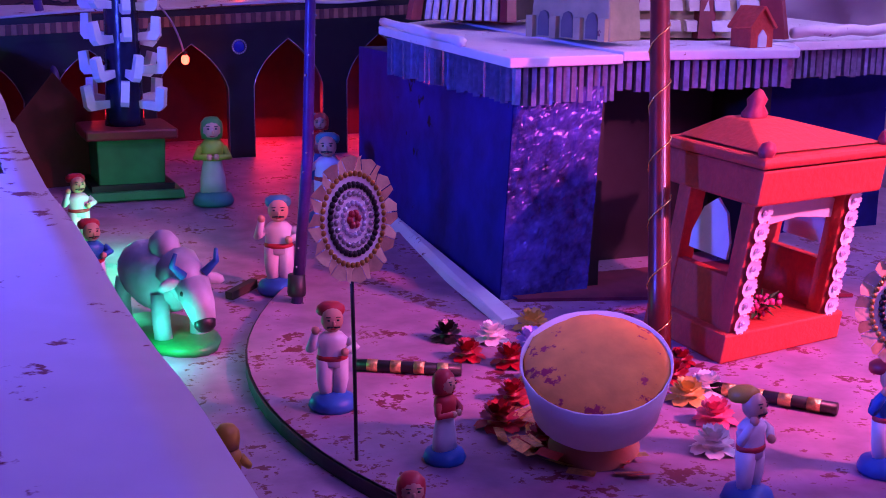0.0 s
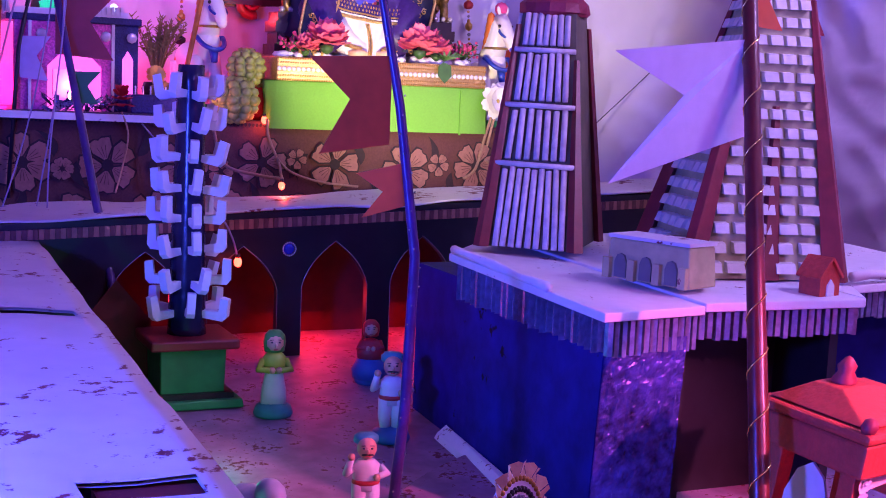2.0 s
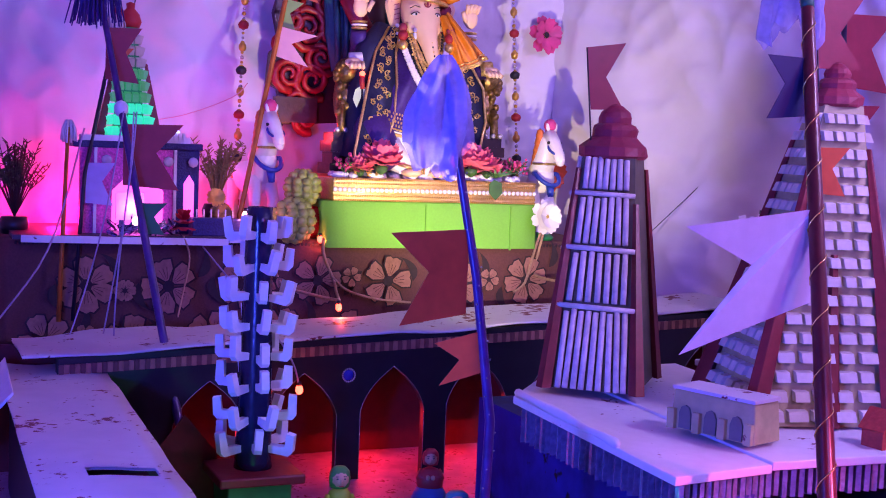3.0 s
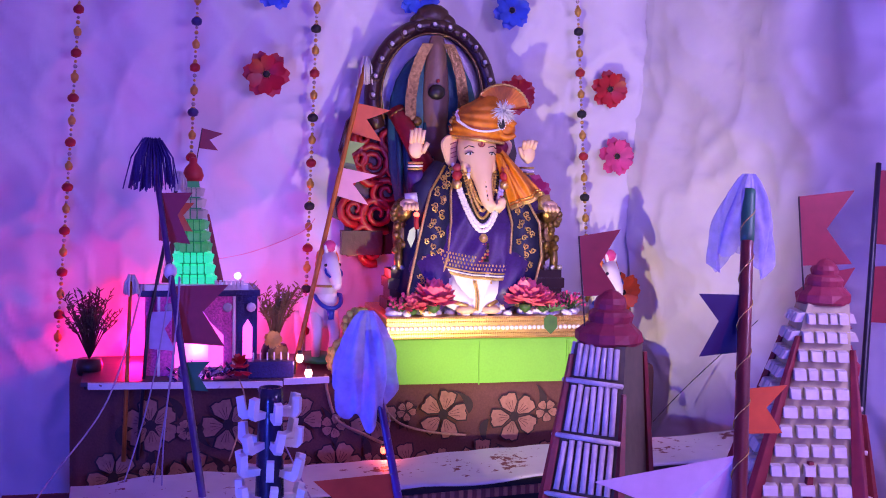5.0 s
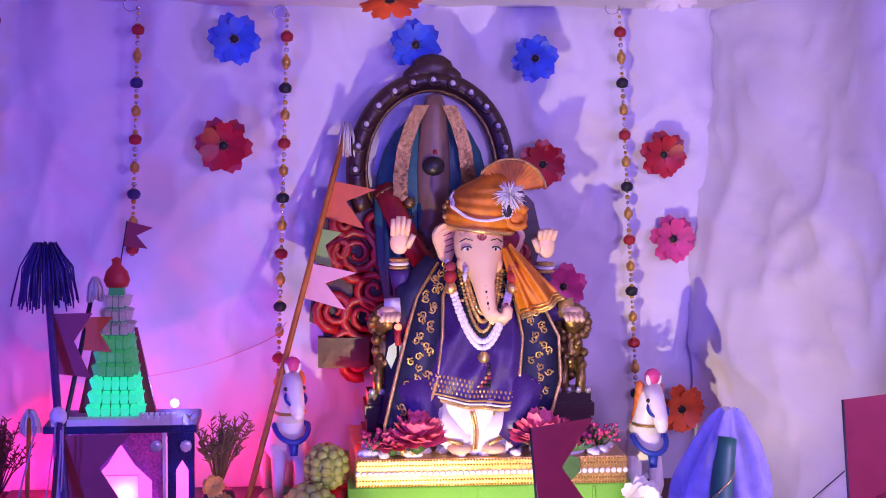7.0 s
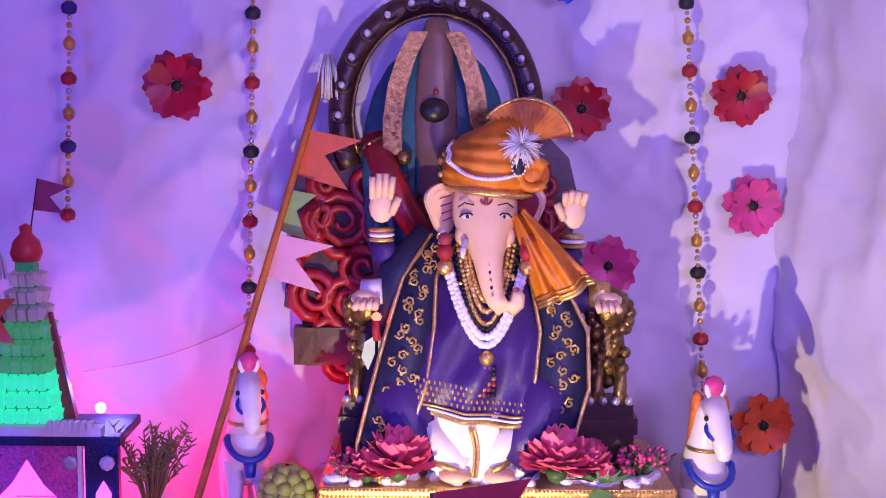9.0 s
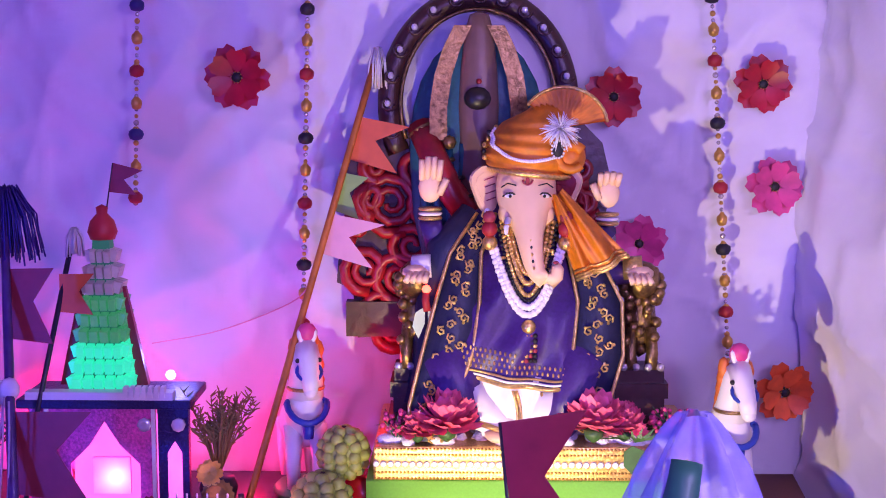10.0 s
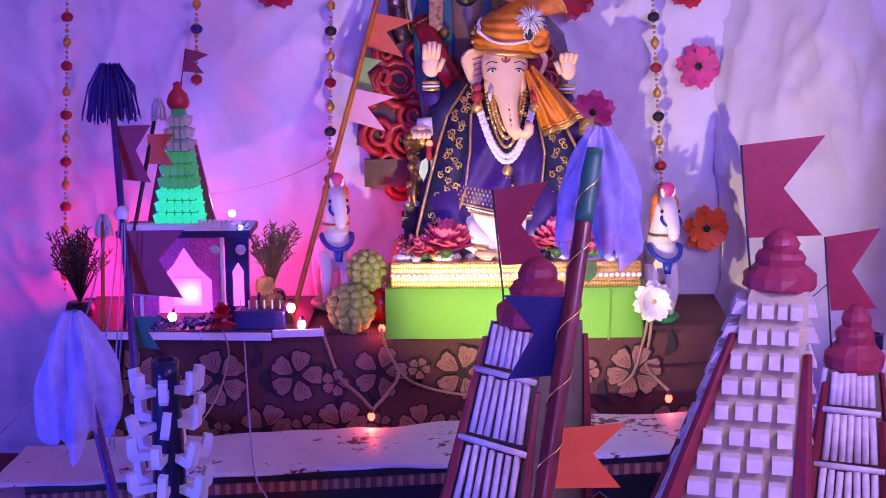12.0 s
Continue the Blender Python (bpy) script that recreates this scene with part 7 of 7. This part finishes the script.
# ---- the clay dolls, each one plain mesh ----
def doll(at, h, turn, base, skirt, torso, face, hat, label, style="stand", hair=None):
    q = Build(base, skirt, torso, face, hat, clay_black, clay_red)
    s = h / 0.10
    P = lambda *prof: [(r * s, z * s) for r, z in prof]
    q.lathe(P((0.021, 0), (0.023, 0.004), (0.020, 0.012), (0.010, 0.016), (0, 0.017)), 0, 14)
    if style == "sit":
        q.lathe(P((0.026, 0.008), (0.028, 0.022), (0.020, 0.038), (0, 0.04)), 1, 14)
        q.lathe(P((0.019, 0.032), (0.021, 0.05), (0.015, 0.064), (0.006, 0.068), (0, 0.069)), 2, 14, squash=(1, 0.8))
        hz = 0.082
    elif style == "man":
        for d in (-1, 1):
            q.tube([(d * 0.006 * s, 0, 0.012 * s), (d * 0.0075 * s, -0.001 * s, 0.028 * s), (d * 0.006 * s, 0, 0.048 * s)], lambda t: (0.0058 + 0.0035 * t) * s, 1, 9)
        q.lathe(P((0.0135, 0.042), (0.014, 0.05), (0.0135, 0.062), (0.015, 0.068), (0.009, 0.074), (0, 0.075)), 2, 14, squash=(1, 0.72))
        q.lathe(P((0.0142, 0.048), (0.0150, 0.0505), (0.0142, 0.053)), 6, 14, squash=(1, 0.74))
        hz = 0.086
    else:
        q.lathe(P((0.015, 0.012), (0.014, 0.03), (0.0105, 0.048), (0.012, 0.056), (0.013, 0.064), (0.008, 0.072), (0, 0.073)), 1, 14, squash=(1, 0.8))
        q.lathe(P((0.0122, 0.050), (0.0135, 0.062), (0.0128, 0.068), (0.007, 0.0745), (0, 0.075)), 2, 14, squash=(1, 0.82))
        hz = 0.084
    q.ball((0, -0.001 * s, hz * s), (0.0105 * s, 0.0105 * s, 0.0118 * s), 3, 14)
    q.ball((0, -0.0112 * s, (hz - 0.001) * s), (0.0018 * s, 0.0022 * s, 0.003 * s), 3, 6)
    for d in (-1, 1):
        q.ball((d * 0.0042 * s, -0.0104 * s, (hz + 0.002) * s), (0.0016 * s, 0.0008 * s, 0.001 * s), 5, 6)
        q.tube([(d * 0.0065 * s, -0.0092 * s, (hz + 0.0045) * s), (d * 0.0025 * s, -0.0106 * s, (hz + 0.005) * s)], 0.0005 * s, 5, 4)
        if style == "man":
            q.tube([(d * 0.0005 * s, -0.0112 * s, (hz - 0.0045) * s), (d * 0.006 * s, -0.0095 * s, (hz - 0.005) * s)], 0.0009 * s, 5, 5)
            q.tube([(d * 0.014 * s, 0, 0.066 * s), (d * 0.021 * s, -0.004 * s, 0.060 * s), (d * (0.010 if d > 0 else 0.017) * s, -0.012 * s, (0.058 if d > 0 else 0.078) * s)], lambda t: (0.0052 - 0.0016 * t) * s, 2, 8)
            q.ball((d * (0.010 if d > 0 else 0.017) * s, -0.013 * s, (0.058 if d > 0 else 0.080) * s), 0.0042 * s, 3, 7)
        else:
            q.tube([(d * 0.012 * s, 0, 0.064 * s), (d * 0.018 * s, -0.006 * s, 0.054 * s), (d * 0.005 * s, -0.014 * s, 0.055 * s)], lambda t: (0.0048 - 0.0014 * t) * s, 2, 8)
            q.ball((d * 0.004 * s, -0.0145 * s, 0.055 * s), 0.004 * s, 3, 7)
    q.tube([(-0.0025 * s, -0.0112 * s, (hz - 0.0062) * s), (0.0025 * s, -0.0112 * s, (hz - 0.0062) * s)], 0.0007 * s, 6, 4)
    if hat is not clay_skin:
        if style == "man":
            q.lathe(P((0.0118, hz + 0.003), (0.0135, hz + 0.006), (0.013, hz + 0.011), (0.008, hz + 0.0145), (0, hz + 0.015)), 4, 14, turn=(-6, 0, 0))
        else:
            q.lathe(P((0.0115, hz - 0.010), (0.0128, hz), (0.0118, hz + 0.008), (0.007, hz + 0.0135), (0, hz + 0.0145)), 4, 14, (0, 0.0025 * s, 0), (1, 0.92))
    o = q.done("doll")
    o.matrix_world = pose(*at, 0, 0, turn)
    return tagged(o, label, "figurine", "clay dolls")


def stand(x, y):
    return (x, y, ground(x, y))


doll(stand(0.180, 0.335), 0.084, -10, clay_blue, clay_white, clay_white, clay_skin, clay_red, "clay musician doll in white with a red turban", "man")
doll(stand(0.240, 0.715), 0.104, -15, clay_blue, clay_white, clay_white, clay_skin, clay_teal, "clay doll in white with a dark blue turban beside the pole", "man")
doll(stand(0.256, 1.108), 0.120, -10, clay_teal, clay_white, clay_lime, clay_skin, clay_green, "slim clay woman doll with a green headscarf", "stand")
doll(stand(0.375, 0.975), 0.116, -20, clay_blue, clay_white, clay_white, clay_skin, clay_teal, "clay man doll in white with a red belt and blue cap", "man")
doll(stand(0.442, 1.225), 0.100, -20, clay_blue, clay_blue, clay_red, clay_skin, clay_red, "seated clay woman doll in a red shawl", "sit")
doll(stand(0.508, 1.13), 0.118, -20, clay_teal, clay_lime, clay_lime, clay_skin, clay_black, "clay dancer doll in lime yellow with a dark cap", "man")
doll(stand(0.221, 0.203), 0.068, 30, clay_blue, clay_white, clay_red, clay_skin, clay_red, "clay woman doll in red and white on a blue base", "stand")
doll(stand(0.142, 0.062), 0.070, -10, clay_blue, clay_red, clay_red, clay_skin, clay_red, "clay woman doll with a pink red headscarf", "stand")
doll(stand(0.064, 0.190), 0.066, 150, clay_blue, clay_yellow, clay_yellow, clay_skin, clay_yellow, "clay woman doll wrapped in ochre yellow cloth", "stand")
doll(stand(0.380, 0.066), 0.078, 20, clay_blue, clay_white, clay_white, clay_skin, clay_yellow, "clay drummer doll in white with an ochre turban", "man")
doll(stand(0.500, 0.075), 0.080, 0, clay_blue, clay_white, clay_blue, clay_skin, clay_red, "clay musician doll on a blue base", "man")
doll(stand(0.050, 0.74), 0.085, 10, clay_teal, clay_white, clay_blue, clay_skin, clay_red, "small clay doll in blue beside the fort wall", "man")
doll(stand(0.062, 0.95), 0.085, 10, clay_green, clay_white, clay_white, clay_skin, clay_red, "small clay doll in white beside the fort wall", "man")

# cow with its calf-shaped feed trough, one plain mesh
q = Build(cow_grey, clay_black, green_paint, clay_blue)
q.lathe([(0.042, 0), (0.044, 0.006), (0.038, 0.010), (0, 0.011)], 2, 18, (0, 0.01, 0), (0.95, 1.75))
q.ball((0, 0.03, 0.058), (0.032, 0.062, 0.032), 0, 18, (6, 0, 0))
q.ball((0, 0.012, 0.090), (0.014, 0.020, 0.016), 0, 12)
for d in (-1, 1):
    q.tube([(d * 0.018, 0.068, 0.05), (d * 0.020, 0.072, 0.028), (d * 0.019, 0.070, 0.008)], 0.009, 0, 8)
    q.tube([(d * 0.017, -0.012, 0.05), (d * 0.019, -0.018, 0.028), (d * 0.018, -0.020, 0.008)], 0.009, 0, 8)
    q.tube([(d * 0.010, -0.050, 0.075), (d * 0.022, -0.052, 0.086), (d * 0.020, -0.056, 0.098)], lambda t: 0.0045 * (1 - 0.6 * t), 3, 7)
    q.ball((d * 0.022, -0.046, 0.068), (0.012, 0.004, 0.006), 0, 8, (0, d * 20, 0))
q.tube([(0, -0.015, 0.075), (0, -0.035, 0.068), (0, -0.048, 0.058)], lambda t: 0.022 - 0.006 * t, 0, 12)
q.tube([(0, -0.046, 0.064), (0, -0.062, 0.048), (0, -0.070, 0.036)], lambda t: 0.017 - 0.006 * t, 0, 12)
q.ball((0, -0.071, 0.034), (0.011, 0.008, 0.009), 1, 10)
for d in (-1, 1):
    q.ball((d * 0.0135, -0.055, 0.060), 0.003, 1, 6)
q.tube([(0, 0.090, 0.065), (0.004, 0.102, 0.05), (0.006, 0.102, 0.025)], 0.003, 1, 6)
cow = q.done("cow_figurine")
cow.matrix_world = pose(0.104, 0.600, ground(0.104, 0.600), 0, 0, 14)
tagged(cow, "pale glazed cow figurine on a green base", "figurine")
lamp("POINT", (0.072, 0.520, 0.03), (0, 0, 0), 0.24, (0.05, 1.0, 0.75), 0.008)
lamp("POINT", (0.095, 0.90, 0.06), (0, 0, 0), 0.26, (0.05, 1.0, 0.55), 0.008)
stk = thing("wooden_peg", "short dark wooden peg on the floor", "peg", (0.20, 0.72, ground(0.20, 0.72)), 40)
q = Build(twig_dark)
q.box((0, 0, 0.005), (0.045, 0.009, 0.009), 0, (0, -6, 0))
q.done("bar", stk)

# ---- the red gate ----
gt = thing("red_gate", "brick red shrine gate with flower beads on its pillars", "model gate", (0.610, 0.405, 0.012), 12.0)
q = Build(red_brick)
q.box((0, 0, 0.013), (0.158, 0.130, 0.026), 0)
q.done("plinth", gt, "", 0.002)
for s in (-1, 1):
    for d in (-1, 1):
        q = Build(red_brick)
        q.box((s * 0.060, d * 0.050, 0.083), (0.022, 0.020, 0.116), 0)
        pil = q.done("pillar", gt, "", 0.0015)
        if d < 0:
            for k in range(7):
                f_ = Build(gem_white, foam_white)
                f_.petals(9, 0.0098, 0.0045, 1, 0.35, m=Matrix.Translation((s * 0.060, d * 0.050 - 0.0115, 0.034 + 0.0165 * k)) @ Matrix.Rotation(math.pi / 2, 4, "X"))
                f_.ball((s * 0.060, d * 0.050 - 0.014, 0.034 + 0.0165 * k), 0.0028, 0, 6)
                f_.done("bead_flower", pil)
for s in (-1, 1):
    q = Build(red_brick)
    q.box((s * 0.064, 0.0, 0.048), (0.010, 0.08, 0.048), 0)
    q.done("side_panel", gt)
    q = Build(cup_white)
    q.plate([(-0.030, 0.085), (0.030, 0.085), (0.030, 0.10), (0.018, 0.125), (0, 0.136), (-0.018, 0.125), (-0.030, 0.10)], 0.003, 0, Matrix.Translation((s * 0.065, 0, 0)) @ Matrix.Rotation(math.pi / 2, 4, "Z"))
    q.done("side_window", gt, "pale printed side window")
q = Build(cup_white)
q.plate([(-0.054, 0.115), (-0.030, 0.118), (0, 0.121), (0.030, 0.118), (0.054, 0.115), (0.050, 0.133), (0.028, 0.140), (-0.028, 0.140), (-0.050, 0.133)], 0.003, 0, Matrix.Translation((0, -0.046, 0)))
q.done("arch_panel", gt, "white arch panel over the opening")
q = Build(red_brick)
q.box((0, 0, 0.158), (0.166, 0.150, 0.032), 0)
q.done("lintel", gt, "", 0.003)
q = Build(red_brick)
q.box((0, 0, 0.180), (0.178, 0.160, 0.010), 0)
q.done("cornice_slab", gt, "", 0.004)
q = Build(red_brick)
q.box((0, 0, 0.1965), (0.160, 0.135, 0.020), 0, taper=0.28, shift=(-0.030, 0.012))
q.done("roof", gt, "", 0.002)
q = Build(dome_red)
q.lathe([(0.012, 0.202), (0.014, 0.210), (0.009, 0.217), (0.011, 0.223), (0.004, 0.231), (0, 0.233)], 0, 10, (-0.030, 0.012, 0))
q.done("finial", gt)
for s in (-1, 1):
    q = Build(dome_red)
    q.ball((s * 0.080, -0.070, 0.190), (0.009, 0.009, 0.009), 0, 8)
    q.done("corner_knob", gt)
# the gate has sagged to one side
SAG = Matrix(((1, 0.22, 0.15, 0), (0, 1, -0.05, 0), (0, 0, 1, 0), (0, 0, 0, 1)))
for ob in gt.children_recursive:
    ob.data.transform(SAG)
gf = spray((0.60, 0.362, 0.0385), 16, 0.03, leaf_green, petal_pink, "small pink flower sprig inside the red gate", 0.022, 9)

# ---- the offering bowl with roses ----
bw = thing("offering_bowl", "white paper bowl full of orange powder in a tan clay cup", "bowl", (0.326, 0.176, 0.012))
q = Build(cup_tan)
q.lathe([(0.024, 0), (0.033, 0.008), (0.028, 0.018), (0.038, 0.034), (0.044, 0.050), (0.040, 0.056), (0, 0.056)], 0, 26, turn=(10, -8, 0))
q.done("cup", bw, "tan clay cup")
q = Build(cup_white)
q.lathe([(0.0450, 0.0), (0.0525, 0.042), (0.0513, 0.0425), (0.0440, 0.0005)], 0, 34, (-0.006, -0.010, 0.042), turn=(22, -14, 0), wob=0.015)
q.done("paper_band", bw, "white paper band")
q = Build(powder)
q.lathe([(0.0500, 0.034), (0.0495, 0.040), (0.044, 0.044), (0.030, 0.047), (0.014, 0.049), (0, 0.049)], 0, 30, (-0.006, -0.010, 0.042), turn=(22, -14, 0), wob=0.05, seed=3)
q.done("powder", bw, "orange powder with red spots")


def rose_at(x, y, r, petal, label, lift=0.0):
    o = thing("cloth_rose", label, "flower", (x, y, ground(x, y) + lift), random.uniform(0, 360), "cloth roses")
    q = Build(petal)
    for k in range(5):
        q.petals(6 - k // 2, r * (1 - 0.17 * k), r * 0.62 * (1 - 0.1 * k), 0, -0.1 + 0.42 * k, (0, 0, r * (0.25 + 0.10 * k)), start=0.37 * k, curl=0.2, inner=0.03)
    q.lathe([(r * 0.35, 0), (r * 0.5, r * 0.2), (r * 0.25, r * 0.55), (0, r * 0.75)], 0, 9)
    q.done("petals", o)


for x, y, r, p_, w in ((0.335, 0.475, 0.017, clay_black, "dark"), (0.372, 0.455, 0.018, petal_white, "white"), (0.425, 0.478, 0.019, petal_yellow, "yellow"), (0.330, 0.415, 0.017, petal_red, "red"), (0.358, 0.385, 0.018, petal_red, "red"), (0.362, 0.335, 0.019, petal_yellow, "cream yellow"),
                       (0.398, 0.425, 0.018, flag_lilac, "lilac"), (0.285, 0.250, 0.019, petal_red, "red"), (0.320, 0.300, 0.016, petal_red, "dark red"), (0.470, 0.300, 0.017, petal_red, "red"), (0.452, 0.250, 0.018, petal_yellow, "yellow"), (0.478, 0.262, 0.017, petal_white, "white"), (0.445, 0.20, 0.018, petal_rose, "magenta"),
                       (0.455, 0.345, 0.016, petal_yellow, "yellow"), (0.500, 0.335, 0.014, petal_red, "red"), (0.430, 0.390, 0.016, petal_red, "red"), (0.30, 0.205, 0.016, petal_red, "red"), (0.41, 0.15, 0.018, petal_white, "white")):
    rose_at(x, y, r, p_, w + " cloth rose in the ring round the bowl")
gn = thing("gold_lace", "crumpled gold lace trim round the bowl", "trim", (0.330, 0.245, 0.012))
q = Build(gold, red_brick)
for k in range(80):
    a = rr.uniform(0.9, 4.6)
    e = rr.uniform(0.045, 0.085)
    c = Vector((0.022 + e * math.cos(a), -0.045 + e * math.sin(a), rr.uniform(0.001, 0.010)))
    d = Vector((-math.sin(a), math.cos(a), 0)) * 0.010
    n_ = Vector((math.cos(a), math.sin(a), rr.uniform(-0.6, 0.6))) * 0.004
    q.mesh([c - d - n_, c + d - n_, c + d + n_, c - d + n_], [(0, 1, 2, 3)], k % 3 == 0)
tagged(q.done("lace", gn), kind="stuff")
for a, b_, w in (((0.226, 0.418), (0.306, 0.372), "flute"), ((0.480, 0.262), (0.545, 0.180), "flute")):
    o = thing("toy_flute", "black stick banded with gold paper", "stick", (a[0], a[1], ground(*a) + 0.0055), group="gold banded sticks")
    d = Vector((b_[0] - a[0], b_[1] - a[1], 0))
    q = Build(clay_black)
    q.tube([Vector((0, 0, 0)), d * 0.5, d], 0.0052, 0, 10)
    q.done("rod", o)
    for k in range(4):
        q = Build(gold)
        q.tube([d * (0.12 + 0.22 * k), d * (0.22 + 0.22 * k)], 0.0056, 0, 10)
        q.done("gold_band", o)


# ---- the frilled discs ----
def frill_disc(foot, centre, r, turn, label):
    o = thing("frill_disc", label, "decoration", foot, group="frilled discs")
    c = Vector(centre) - Vector(foot)
    q = Build(wire_dark)
    q.tube([(0, 0, 0), (c.x * 0.5, c.y * 0.5, c.z * 0.45), (c.x, c.y + 0.004, c.z)], 0.0014, 0, 6)
    q.done("stick", o)
    m = Matrix.Translation(c) @ Euler((radians(84), 0, radians(turn))).to_matrix().to_4x4()
    q = Build(petal_white)
    q.mesh([m @ Vector((r * 0.82 * math.cos(a), r * 0.82 * math.sin(a), z)) for z in (-0.0012, 0.0012) for a in [2 * math.pi * i / 32 for i in range(32)]], [tuple(range(32, 64)), tuple(reversed(range(32)))] + [(i, (i + 1) % 32, 32 + (i + 1) % 32, 32 + i) for i in range(32)], 0)
    q.done("disc", o)
    q = Build(frill)
    for i in range(26):
        a0, a1 = 2 * math.pi * i / 26, 2 * math.pi * (i + 0.92) / 26
        am = (a0 + a1) / 2
        w = 0.003 * (1 if i % 2 else -1)
        q.mesh([m @ Vector((r * 0.78 * math.cos(a0), r * 0.78 * math.sin(a0), 0.002)), m @ Vector((r * 0.78 * math.cos(a1), r * 0.78 * math.sin(a1), 0.002)), m @ Vector((r * 1.0 * math.cos(a1), r * 1.0 * math.sin(a1), 0.002 + w)), m @ Vector((r * 1.04 * math.cos(am), r * 1.04 * math.sin(am), 0.004)), m @ Vector((r * 1.0 * math.cos(a0), r * 1.0 * math.sin(a0), 0.002 - w))], [(0, 1, 2, 3, 4)], 0, True)
    q.done("frill", o, "cream pleated lace frill")
    for rad, size, n, mm, nm in ((0.74, 0.0022, 40, bead_gold, "gold_ring"), (0.56, 0.0025, 34, clay_black, "dark_ring"), (0.42, 0.0022, 22, bead_silver, "silver_ring"), (0.26, 0.0022, 16, gem_white, "stone_ring"), (0.10, 0.0028, 6, clay_red, "red_heart")):
        q = Build(mm)
        for i in range(n):
            a = 2 * math.pi * i / n
            q.ball(m @ Vector((rad * r * math.cos(a), rad * r * math.sin(a), 0.002)), size, 0, 5)
        tagged(q.done(nm, o), kind="stuff")


frill_disc((0.163, 0.225, 0.012), (0.160, 0.225, 0.186), 0.042, 30, "round frilled lace disc with bead rings on a stick")
frill_disc((0.506, 0.066, 0.060), (0.512, 0.074, 0.130), 0.040, -20, "second round frilled disc with bead rings")
